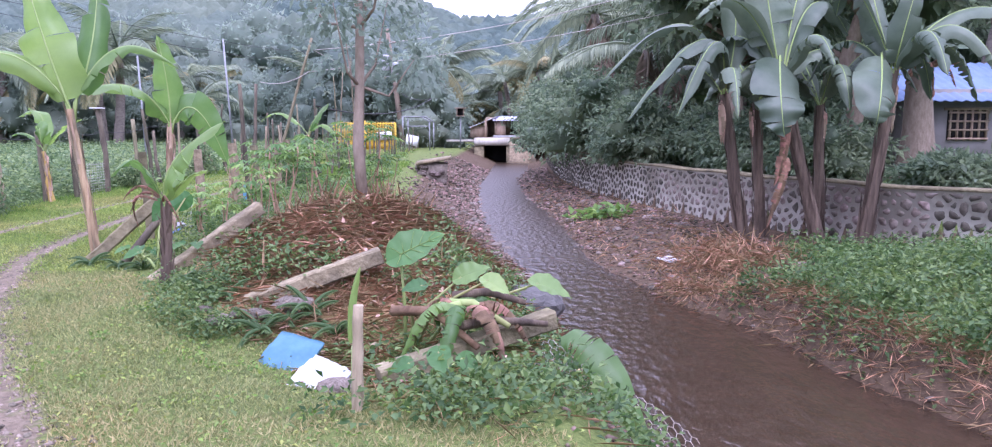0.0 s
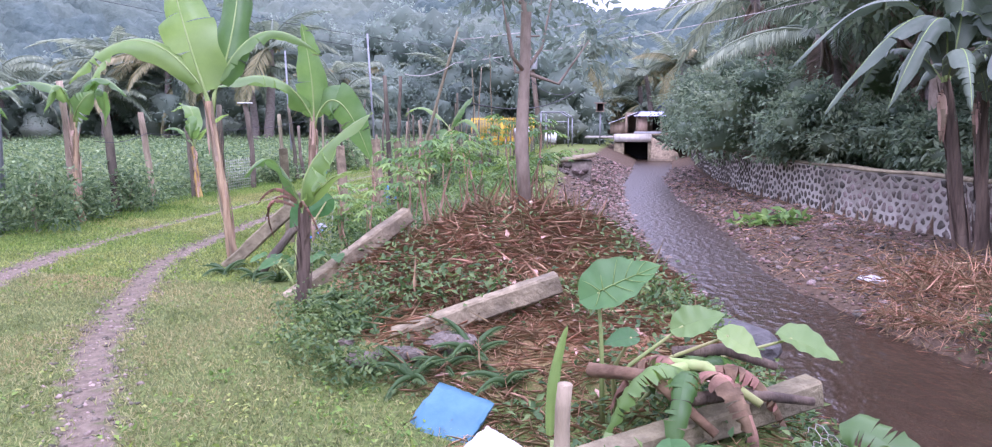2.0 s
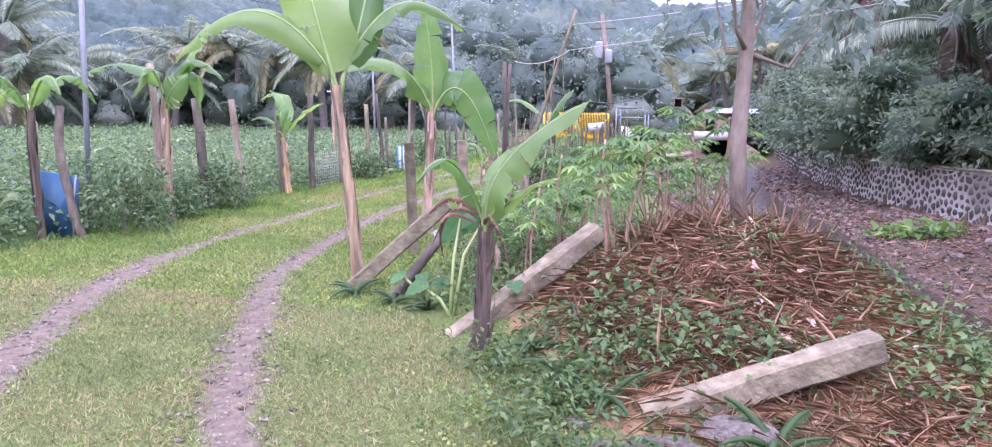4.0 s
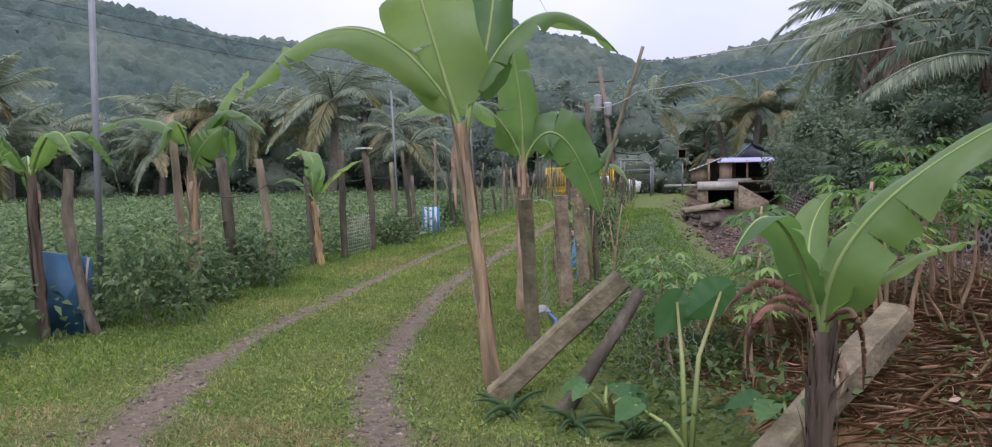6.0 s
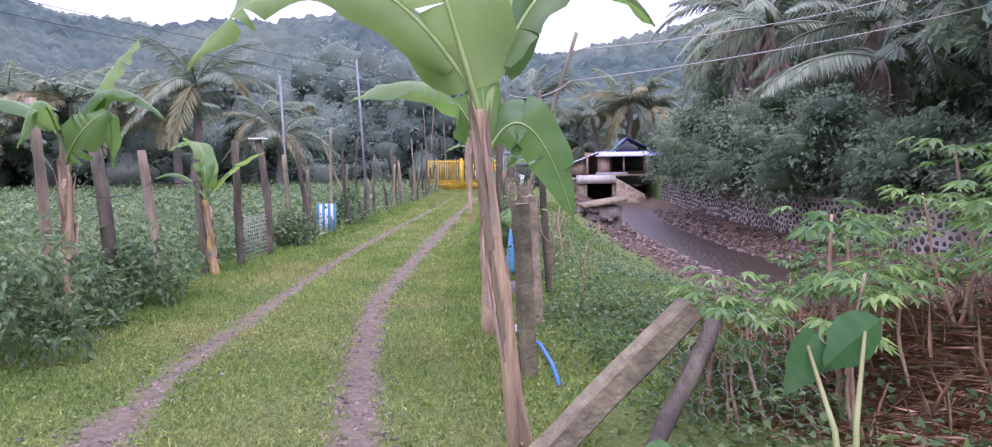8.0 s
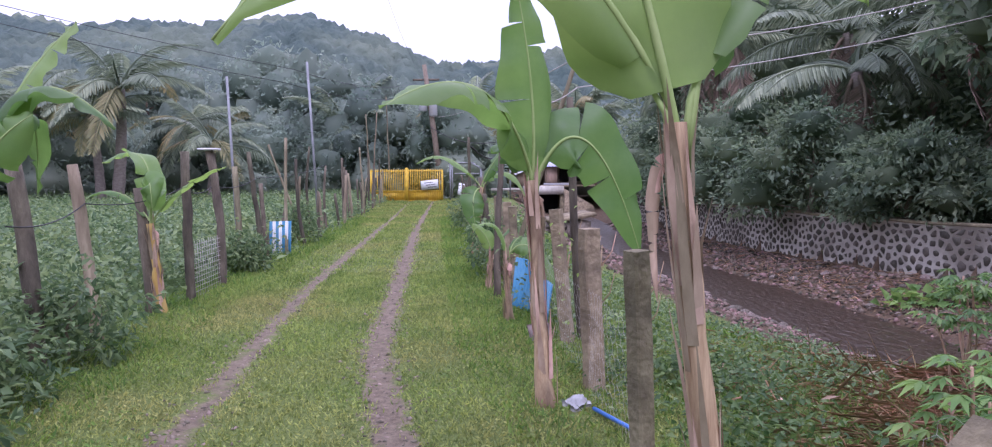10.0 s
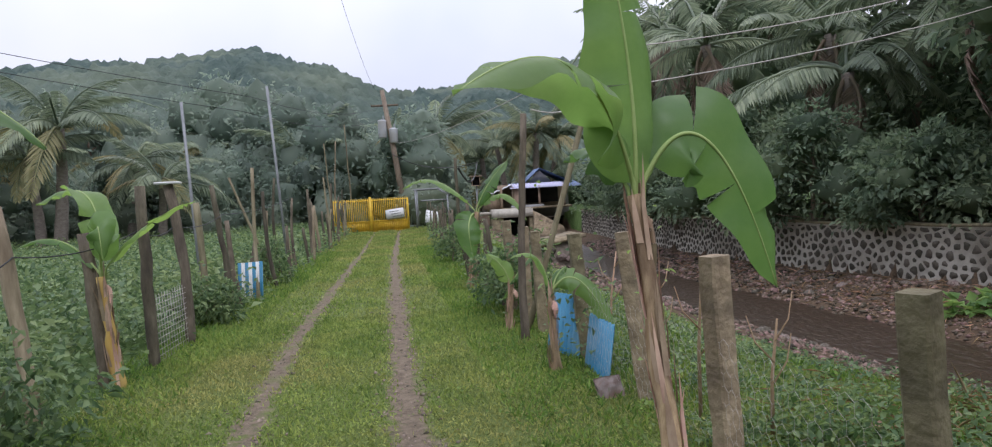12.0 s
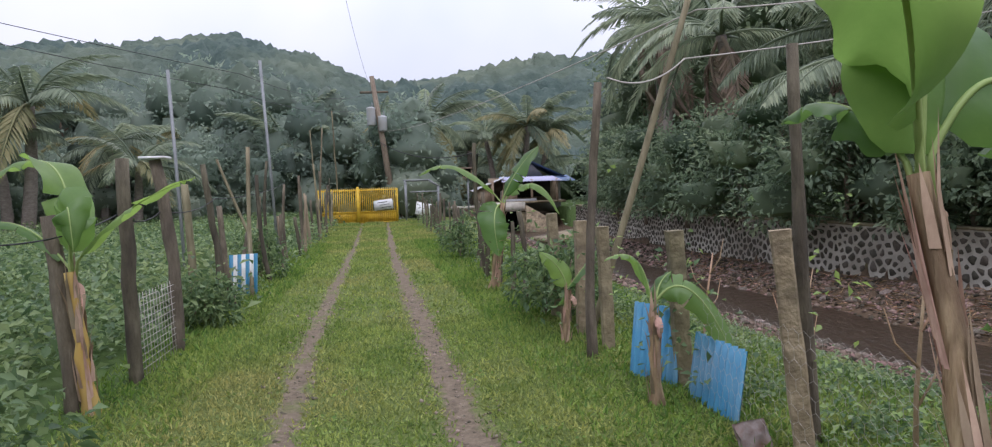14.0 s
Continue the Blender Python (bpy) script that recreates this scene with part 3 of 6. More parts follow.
def concrete_post(label, base, top, w, name="concrete_post", group="concrete posts", category="fence post"):
    """A square cast post with chamfered edges, from base to top."""
    b, t = Vector(base), Vector(top)
    d = t - b
    bm = bmesh.new()
    bmesh.ops.create_cube(bm, size=1.0)
    for v in bm.verts:
        v.co = Vector((v.co.x * w, v.co.y * w, (v.co.z + 0.5) * d.length))
    bmesh.ops.subdivide_edges(bm, edges=[e for e in bm.edges if abs((e.verts[0].co - e.verts[1].co).z) > 0.1], cuts=8)
    for v in bm.verts:
        v.co += Vector((noise.noise(v.co * 5 + b), noise.noise(v.co * 5 + b + Vector((9, 0, 0))), 0)) * w * 0.09
    long_edges = [e for e in bm.edges if abs(e.verts[0].co.z - e.verts[1].co.z) > 0.02]
    bmesh.ops.bevel(bm, geom=long_edges, offset=w * 0.1, segments=1, affect="EDGES")
    me = bpy.data.meshes.new(name)
    bm.to_mesh(me)
    bm.free()
    me.materials.append(CONCRETE)
    ob = new(name, me)
    turn = d.to_track_quat("Z", "Y").to_matrix().to_4x4()
    ob.matrix_world = Matrix.Translation(b) @ turn
    return tagged(ob, label, category, group)


def leaf_mesh(base, mid, tip, width, face, seed, tears=5, droop=0.35, petiole=0.06):
    """A banana leaf: two halves of blade in torn strips along a curved midrib; and the midrib's curve."""
    g = np.random.default_rng(seed)
    base, mid, tip = (np.asarray(v, float) for v in (base, mid, tip))
    ctrl = 2 * mid - 0.5 * (base + tip)
    n = 29
    s = np.linspace(0, 1, n)
    p = (1 - s)[:, None] ** 2 * base + 2 * ((1 - s) * s)[:, None] * ctrl + (s**2)[:, None] * tip
    tan = unit(np.gradient(p, axis=0))
    up = {"u": np.array([0, 0, 1.0]), "c": np.array([0.05, -1.0, 0.25]), "d": np.array([-0.25, -0.55, 0.8])}[face]
    side = unit(np.cross(tan, up))
    nor = np.cross(side, tan)
    u = np.clip((s - petiole) / (1 - petiole), 0, 1)
    half = width / 2 * np.sin(np.pi * np.clip(u, 0, 1) ** 0.62) ** 0.55 * (u > 0)
    half = half * (1 + 0.05 * np.sin(u * 17 + seed))
    length = np.linalg.norm(np.diff(p, axis=0), axis=1).sum()
    out = Build()
    m = 5
    first = int(np.ceil(petiole * (n - 1)))
    for sgn in (-1, 1):
        cuts = sorted(set(g.choice(np.arange(first + 3, n - 2), min(tears, n - first - 6), replace=False).tolist())) if tears else []
        edges = [first] + cuts + [n - 1]
        hang = droop * (0.6 + 0.8 * g.random())
        for a, b in zip(edges[:-1], edges[1:]):
            k = np.arange(a, b + 1)
            w = np.linspace(0, 1, m)
            bend = hang + g.normal(0, 0.12) * (len(cuts) > 1)
            ang = bend * w * 1.6
            reach = half[k][:, None] * w
            wave = 0.02 * np.sin(np.linspace(0, 9, len(k)) + g.random() * 6)[:, None] * w * (width / 0.4)
            v = p[k][:, None] + side[k][:, None] * (sgn * reach * np.cos(ang))[..., None] + nor[k][:, None] * (0.12 * reach - reach * np.sin(ang) + wave)[..., None]
            gap = length * (0.004 + 0.012 * g.random())
            if a != first:
                v[0] += tan[a] * (gap * w**1.3)[:, None]
            if b != n - 1:
                v[-1] -= tan[b] * (gap * w**1.3)[:, None]
            r = len(k)
            i, j = np.meshgrid(np.arange(r - 1), np.arange(m - 1), indexing="ij")
            i, j = i.ravel(), j.ravel()
            quads = np.stack([i * m + j, (i + 1) * m + j, (i + 1) * m + j + 1, i * m + j + 1], 1)
            out.add(v.reshape(-1, 3), quads=quads if sgn > 0 else quads[:, ::-1])
    return out, p


leaf_seed = [11]


def banana(label, base, crown, r0, r1, leaves, stem=STEM, blade=BANANA, tears=2, dead=1, extra=0, span=1.0):
    """A banana plant: peeling stem, dry sheaths, and each leaf with its midrib."""
    z0 = gz(base[0], base[1])
    r0, r1 = r0 * 0.74, r1 * 0.72
    at = np.array([base[0], base[1], z0])
    plant = thing("banana_plant", label, "banana plant", tuple(at), "banana plants")
    c = np.array(crown, float) - at
    g = np.random.default_rng(leaf_seed[0])
    s = np.linspace(-0.08, 1.0, 12)[:, None]
    p = c * s
    p[:, :2] += g.normal(0, 0.006, (12, 2))
    r = r0 + (r1 - r0) * np.clip(s[:, 0], 0, 1) + r0 * 0.38 * np.exp(-s[:, 0].clip(0) * 11)
    part("stem", Build().tube(p, r, 12, 0.07, leaf_seed[0]), stem, plant, smooth=True)
    flakes = Build()
    for q in range(36):
        h, a = g.uniform(0.0, 0.9), g.uniform(0, 6.28)
        o = np.array([math.cos(a), math.sin(a), 0])
        w = np.array([-math.sin(a), math.cos(a), 0]) * r0 * g.uniform(0.14, 0.45)
        rad = r0 + (r1 - r0) * h
        ln = g.uniform(0.15, 0.4) * np.linalg.norm(c)
        axis = unit(c)
        p0 = c * h + o * (rad + r0 * 0.38 * math.exp(-h * 11)) * 1.03
        pts = [p0 + w, p0 - w, p0 + axis * ln * 0.5 + o * 0.012 + w * 0.8, p0 + axis * ln * 0.5 + o * 0.012 - w * 0.8, p0 + axis * ln + o * (0.012 + 0.06 * g.random() ** 3)]
        flakes.add(pts, tris=[(2, 3, 4)], quads=[(0, 1, 3, 2)])
    part("dry_sheath", flakes, STEM_D if stem is STEM_D else DRY, plant, "papery brown peeling sheaths")
    for lf in leaves:
        leaf_seed[0] += 1
        b, m, t = (np.array(lf[k : k + 3]) - at for k in (0, 3, 6))
        big = lf[9] > 0.25
        mesh, mid = leaf_mesh(b, m, t, lf[9], lf[10], leaf_seed[0], tears if big else 2)
        pale = blade
        leaf = part("leaf", mesh, pale, plant, smooth=True)
        rib = np.r_[[c * 0.86], mid]
        rr = np.r_[r1 * 0.55, np.linspace(0.015, 0.003, len(mid)) * (0.5 + min(lf[9], 0.7))]
        part("midrib", Build().tube(rib, rr, 6), MIDRIB, leaf, smooth=True)
    for q in range(extra):
        leaf_seed[0] += 1
        a, ln = q * 2.4 + g.uniform(-0.3, 0.3), g.uniform(1.2, 1.8) * span
        o, lift = np.array([math.cos(a), math.sin(a), 0]), g.uniform(0.25, 0.6)
        mesh, mid = leaf_mesh(c * 0.98, c + o * 0.5 * ln + [0, 0, lift * ln], c + o * ln * 0.9 + [0, 0, (lift * 1.7 - 0.75) * ln], g.uniform(0.42, 0.6) * span, "u", leaf_seed[0], 7, 0.5)
        leaf = part("leaf", mesh, blade, plant, smooth=True)
        part("midrib", Build().tube(np.r_[[c * 0.86], mid], np.r_[r1 * 0.5, np.linspace(0.016, 0.003, len(mid))], 6), MIDRIB, leaf, smooth=True)
    for q in range(dead):
        leaf_seed[0] += 1
        a = g.uniform(0, 6.28)
        o = np.array([math.cos(a), math.sin(a), 0])
        b = c * 0.93
        mesh, mid = leaf_mesh(b, b + o * 0.07 - np.array([0, 0, 0.08]), b + o * 0.06 - np.array([0, 0, 0.26]) * np.linalg.norm(c), 0.06 if r0 < 0.1 else 0.17, "c", leaf_seed[0], 5, 0.4)
        part("dead_leaf", mesh, DRY, plant, "shrivelled brown hanging leaf")
    return plant


# leaning and standing concrete posts
concrete_post("weathered concrete post lying over the bank edge", (-0.97, 6.5, -0.06), (0.14, 7.11, 0.18), 0.13)
concrete_post("weathered concrete post lying on the earth mound", (-2.32, 7.84, 0.08), (-1.29, 8.22, 0.43), 0.14)
concrete_post("weathered concrete post leaning on the earth mound", (-3.66, 8.92, 0.0), (-2.86, 9.72, 0.67), 0.14)
concrete_post("weathered concrete post leaning beside a banana plant", (-5.02, 10.2, 0.0), (-4.25, 10.42, 0.73), 0.13)
wood_post("blackened log leaning against the concrete post", (-4.66, 10.0), (-4.14, 10.4, 0.66), 0.06, 0.05, BARK, 0.02, 3, "log", "log", "logs")
for bx, by, tx, ty, tz, w in ((-5.1, 11.75, -5.15, 11.72, 1.18, 0.1), (-5.12, 13.45, -5.17, 13.43, 1.16, 0.125), (-5.15, 15.0, -5.27, 15.05, 1.22, 0.11), (-5.34, 16.45, -5.4, 16.45, 1.15, 0.115), (-5.56, 17.9, -5.6, 17.9, 1.12, 0.11), (-5.66, 18.6, -5.66, 18.6, 1.15, 0.12), (-5.75, 19.6, -5.78, 19.6, 1.2, 0.12)):
    concrete_post("weathered square concrete fence post beside the track", (bx, by, gz(bx, by) - 0.2), (tx, ty, tz), w)
# left fence
wood_post("dark crooked wooden post among weeds", (-9.05, 11.4), (-9.32, 11.4, 1.5), 0.06, 0.055, BARK, 0.05, 1)
wood_post("grey-brown round wooden fence post", (-9.72, 13.4), (-9.87, 13.5, 2.13), 0.075, 0.06, BARK_L, 0.02, 2)
wood_post("dark brown round wooden fence post", (-9.56, 14.2), (-9.79, 14.35, 1.66), 0.085, 0.085, BARK, 0.02, 4)
wood_post("pale peeled wooden fence post", (-9.62, 15.25), (-9.8, 15.25, 1.67), 0.075, 0.065, BARK_L, 0.015, 5)
wood_post("brown wooden fence post among weeds", (-9.76, 16.68), (-9.86, 16.68, 1.42), 0.075, 0.07, BARK, 0.02, 6)
wood_post("dark brown wooden fence post", (-9.63, 17.5), (-9.65, 17.5, 1.85), 0.075, 0.065, BARK, 0.02, 7)
capped = wood_post("dark wooden fence post with a pale tin cap", (-9.71, 18.8), (-9.83, 18.8, 1.9), 0.08, 0.07, BARK, 0.02, 8)
part("cap", Build().box((-9.83, 18.8, 1.92), (0.24, 0.24, 0.025)), SIGN, capped, "pale square cap")
wood_post("pale peeled wooden fence post", (-10.24, 21.15), (-10.28, 21.15, 1.7), 0.065, 0.06, BARK_L, 0.02, 9)
wood_post("tall grey crooked wooden post", (-9.86, 21.25), (-10.07, 21.25, 1.95), 0.07, 0.045, BARK, 0.04, 10)
wood_post("grey crooked wooden fence post", (-9.84, 21.6), (-9.98, 21.6, 1.4), 0.06, 0.05, BARK, 0.04, 11)
wood_post("bare stick leaning over the fence", (-10.38, 26.6), (-11.31, 26.64, 2.28), 0.04, 0.03, BARK_L, 0.02, 12, "leaning_pole", "pole", "poles")
g = np.random.default_rng(5)
for n in range(30):
    yy = 22.6 + n * 0.95 + g.uniform(-0.3, 0.3)
    xx = float(fence_left(yy)) + g.uniform(-0.25, 0.15)
    hh = g.uniform(0.9, 2.0) if n % 5 else g.uniform(1.9, 2.6)
    wood_post("thin weathered wooden fence post", (xx, yy), (xx + g.normal(0, 0.1), yy, hh), g.uniform(0.04, 0.07), g.uniform(0.03, 0.05), BARK if n % 3 else BARK_L, 0.03, 20 + n)
for n in range(34):
    yy = 20.2 + n * 0.95 + g.uniform(-0.3, 0.3)
    xx = float(np.interp(yy, [18, 22, 52], [-5.6, -6.05, -7.7])) + g.uniform(-0.1, 0.2)
    wood_post("thin weathered wooden fence post", (xx, yy), (xx + g.normal(0, 0.06), yy, g.uniform(0.9, 1.5)), g.uniform(0.04, 0.06), g.uniform(0.03, 0.05), BARK, 0.03, 60 + n)
wood_post("tall dark knotty pole on the fence line", (-5.8, 17.5), (-5.69, 17.5, 2.38), 0.06, 0.04, BARK, 0.03, 40, "pole", "pole", "poles")
wood_post("tall grey bamboo pole behind the post", (-5.02, 15.15), (-5.13, 15.15, 2.25), 0.05, 0.04, BARK, 0.01, 41, "pole", "pole", "poles")
wood_post("pale bamboo pole leaning over the fence", (-5.76, 18.1), (-4.65, 18.0, 3.35), 0.045, 0.035, BARK_L, 0.01, 42, "leaning_pole", "pole", "poles")
wood_post("tall thin crooked pole by the fence", (-6.2, 24.0), (-6.35, 24.0, 2.3), 0.05, 0.035, BARK, 0.04, 43, "pole", "pole", "poles")
for x, y, tx, h, r in ((-9.78, 12.2, -9.7, 3.7, 0.033), (-10.85, 22.9, -10.97, 3.45, 0.025), (-10.5, 28.3, -10.72, 4.5, 0.032)):
    solid("metal_pole", Build().tube([(x, y, -0.1), ((x + tx) / 2, y, h / 2), (tx, y, h)], r, 10), METAL, "tall thin grey galvanised metal pole", "pole", "metal poles", smooth=True)
for x, tx, h in ((-13.0, -13.25, 5.0), (-13.0, -12.6, 5.1), (-11.9, -12.05, 6.0)):
    wood_post("thin bare pole behind the gate", (x, 52.6), (tx, 52.6, h), 0.06, 0.04, BARK_L, 0.05, 50, "pole", "pole", "poles")

# timber utility pole with two transformers
up_ = thing("utility_pole", "tall leaning utility pole with two grey transformers", "utility pole", (-9.05, 54.7, 0))
part("pole", Build().tube([(0.1, 0, -0.2), (-0.4, 0, 4), (-0.95, 0, 8.1)], [0.2, 0.17, 0.13], 12), TRUNK, up_, smooth=True)
for dx, zz, h in ((-1.05, 5.3, 1.0), (-0.42, 5.0, 0.8)):
    can = part("transformer", Build().tube([(dx, -0.15, zz), (dx, -0.15, zz + 0.05), (dx, -0.15, zz + h - 0.05), (dx, -0.15, zz + h), (dx, -0.15, zz + h + 0.06)], [0.2, 0.25, 0.25, 0.27, 0.12], 14), TIN, up_, "grey cylindrical transformer can", smooth=True)
    part("bushing", Build().tube([(dx + 0.08, -0.15, zz + h), (dx + 0.08, -0.15, zz + h + 0.3)], [0.04, 0.03], 8), METAL, can)
part("crossarm", Build().box((-0.85, 0, 7.2), (1.6, 0.1, 0.12)), BARK, up_)

# yellow gate
gate = thing("metal_gate", "closed yellow double-leaf metal bar gate across the track", "gate", (-10.63, 50.0, -0.04))
for k in (-1, 1):
    fr = Build()
    for zz in (0.08, 0.62, 1.72):
        fr.box((k * 1.01, 0, zz), (1.96, 0.05, 0.06))
    for xx in (0.05, 1.97):
        fr.box((k * xx, 0, 0.92), (0.07, 0.06, 1.72))
    leaf_frame = part("gate_frame", fr, YELLOW, gate)
    for n in range(19):
        part("picket", Build().tube([(k * (0.12 + n * 0.099), -0.035, 0.06), (k * (0.12 + n * 0.099), -0.035, 1.82)], 0.018, 6), YELLOW, gate)
    part("kick_plate", Build().box((k * 1.01, 0.03, 0.35), (1.9, 0.012, 0.5)), YELLOW, gate)
part("centre_post", Build().box((0, -0.06, 0.95), (0.13, 0.05, 1.9)), YELLOW, gate)
sign = thing("notice_board", "white notice board hung on the yellow gate", "sign", (-9.36, 49.9, 0.92))
part("board", Build().box((0, 0, 0), (0.95, 0.02, 0.5), pose(0, 0, 0, 0, -6, 0)), SIGN, sign)
for n in range(3):
    part("writing_bar", Build().box((-0.05 + 0.1 * n, -0.016, 0.12 - 0.12 * n), (0.5, 0.004, 0.03), pose(0, 0, 0, 0, -6, 0)), CABLE, sign)

# blue board by the left fence
board = thing("blue_board", "dark blue weathered board leaning among weeds", "board", (-9.31, 11.38, 0.0))
bb = Build()
bb.add([(-0.34, -0.02, -0.05), (0.08, 0.03, -0.05), (0.14, 0.04, 0.66), (0.10, 0.04, 0.70), (-0.36, -0.02, 0.76), (-0.34, 0.02, -0.05), (0.08, 0.07, -0.05), (0.14, 0.08, 0.66), (0.10, 0.08, 0.70), (-0.36, 0.02, 0.76)], tris=[(0, 1, 2), (0, 2, 3), (0, 3, 4), (5, 7, 6), (5, 8, 7), (5, 9, 8)], quads=[(0, 5, 6, 1), (1, 6, 7, 2), (2, 7, 8, 3), (3, 8, 9, 4), (4, 9, 5, 0)])
part("panel", bb, BLUE_BOARD, board)
for x0, x1 in ((-0.35, -0.36), (0.09, 0.15)):
    part("edge_strip", Build().tube([(x0, 0, -0.05), (x0 * 0.98, 0.01, 0.3), (x1, 0.02, 0.70)], 0.011, 7, 0.1), WHITE, board, "flaking white edge")


def wavy_sheet(x0, y0, z0, x1, y1, h, waves, mat, name, label, category, lean=0.08, stripe=None):
    """A corrugated sheet standing between two points."""
    n = waves * 6
    s = np.linspace(0, 1, n + 1)
    b = Build()
    d = unit(np.array([x1 - x0, y1 - y0, 0]))
    nn = np.array([-d[1], d[0], 0])
    v = []
    for t in (0.0, 0.006):
        for zz in (0, 1):
            for q in s:
                v.append(np.array([x0 + (x1 - x0) * q, y0 + (y1 - y0) * q, z0 + h * zz]) + nn * (0.018 * math.sin(q * waves * 6.283) + t + lean * zz))
    m = n + 1
    quads = [(q, q + 1, m + q + 1, m + q) for q in range(n)] + [(2 * m + q, 3 * m + q, 3 * m + q + 1, 2 * m + q + 1) for q in range(n)]
    quads += [(m + q, m + q + 1, 3 * m + q + 1, 3 * m + q) for q in range(n)]
    ob = solid(name, b.add(v, quads=quads), mat, label, category, smooth=True)
    if stripe:
        ob.data.materials.append(stripe)
        for k, face in enumerate(ob.data.polygons):
            face.material_index = (k % n) // 6 % 2
    return ob


wavy_sheet(-5.66, 16.85, gz(-5.6, 16.5) - 0.05, -5.43, 16.4, 0.62, 7, BLUE_TIN, "corrugated_sheet", "light blue corrugated sheet between fence posts", "metal sheet")
wavy_sheet(-5.42, 16.2, gz(-5.4, 16) - 0.05, -5.35, 15.5, 0.5, 8, BLUE_TIN, "corrugated_sheet", "light blue corrugated sheet patching the fence", "metal sheet")
wavy_sheet(-10.2, 22.75, 0.0, -9.82, 22.9, 0.66, 7, BLUE_TIN, "corrugated_sheet", "blue and white corrugated sheet leaning at the fence", "metal sheet", -0.2, SIGN)

banana("tall banana plant with peeling brown stem beside the track", (-5.10, 10.46, 0.00), (-5.28, 10.42, 1.71), 0.067, 0.05, [
    (-5.28, 10.42, 1.71, -5.49, 10.38, 2.45, -5.78, 10.52, 3.30, 0.64, "c"),
    (-5.30, 10.42, 1.78, -5.90, 10.20, 2.32, -6.50, 9.88, 1.88, 0.42, "d"),
    (-5.23, 10.43, 1.78, -4.82, 10.73, 2.43, -4.34, 11.14, 2.21, 0.32, "u"),
    (-5.21, 10.44, 1.82, -5.11, 10.66, 2.48, -5.16, 10.96, 3.34, 0.47, "c"),
    (-5.31, 10.41, 1.74, -5.57, 10.66, 2.15, -5.87, 11.11, 2.36, 0.21, "u"),
])
banana("banana plant with broad hanging leaf beside the grassy track", (-5.50, 13.08, 0.16), (-5.57, 13.42, 1.50), 0.076, 0.05, [
    (-5.57, 13.42, 1.48, -5.57, 13.40, 2.12, -5.68, 13.36, 2.88, 0.54, "c"),
    (-5.58, 13.40, 1.56, -5.94, 12.98, 2.10, -6.49, 12.45, 1.93, 0.50, "d"),
    (-5.52, 13.43, 1.56, -5.16, 13.46, 1.76, -4.77, 13.58, 0.95, 0.56, "c"),
    (-5.60, 13.44, 1.54, -5.74, 13.60, 1.75, -5.88, 13.75, 1.70, 0.26, "u"),
])
banana("young banana plant with four broad leaves on the grass verge", (-6.23, 22.36, -0.04), (-6.07, 22.34, 1.29), 0.09, 0.05, [
    (-6.08, 22.34, 1.29, -6.71, 22.41, 1.84, -7.29, 22.47, 1.74, 0.30, "u"),
    (-6.06, 22.34, 1.34, -5.83, 22.31, 1.76, -5.49, 22.38, 2.13, 0.34, "d"),
    (-6.02, 22.33, 1.34, -5.57, 22.28, 1.55, -5.25, 22.15, 1.10, 0.32, "u"),
    (-6.11, 22.34, 1.27, -6.22, 22.05, 1.04, -6.17, 22.00, 0.52, 0.52, "c"),
])
banana("small banana plant with drooping leaves beside blue sheets", (-5.69, 16.03, -0.07), (-5.70, 16.03, 0.68), 0.055, 0.035, [
    (-5.71, 16.03, 0.68, -5.81, 16.04, 0.99, -6.04, 15.97, 1.00, 0.14, "u"),
    (-5.68, 16.03, 0.70, -5.63, 16.07, 0.82, -5.54, 16.11, 0.89, 0.16, "d"),
    (-5.68, 16.03, 0.70, -5.44, 15.95, 0.76, -5.17, 15.87, 0.23, 0.26, "d"),
])
banana("small young banana plant with yellow-green leaves on the verge", (-5.92, 18.20, 0.01), (-5.88, 18.20, 0.52), 0.05, 0.035, [
    (-5.89, 18.20, 0.51, -5.96, 18.20, 0.72, -6.14, 18.22, 0.88, 0.27, "c"),
    (-5.88, 18.20, 0.52, -5.75, 18.18, 0.69, -5.56, 18.26, 0.89, 0.16, "u"),
    (-5.88, 18.20, 0.52, -5.92, 18.30, 0.37, -6.04, 18.41, 0.33, 0.12, "u"),
])
banana("banana plant with yellow stem and hooded leaves by the fence", (-9.62, 16.61, -0.17), (-9.70, 16.61, 1.02), 0.075, 0.05, [
    (-9.71, 16.62, 1.04, -10.11, 16.76, 1.36, -10.57, 16.91, 1.31, 0.14, "u"),
    (-9.71, 16.62, 1.07, -9.87, 16.83, 1.76, -10.41, 16.99, 1.70, 0.35, "u"),
    (-9.69, 16.61, 1.07, -9.58, 16.35, 1.47, -9.53, 16.29, 1.18, 0.38, "c"),
    (-9.65, 16.61, 1.09, -9.23, 16.46, 1.44, -8.76, 16.41, 1.65, 0.18, "u"),
], stem=STEM_Y)
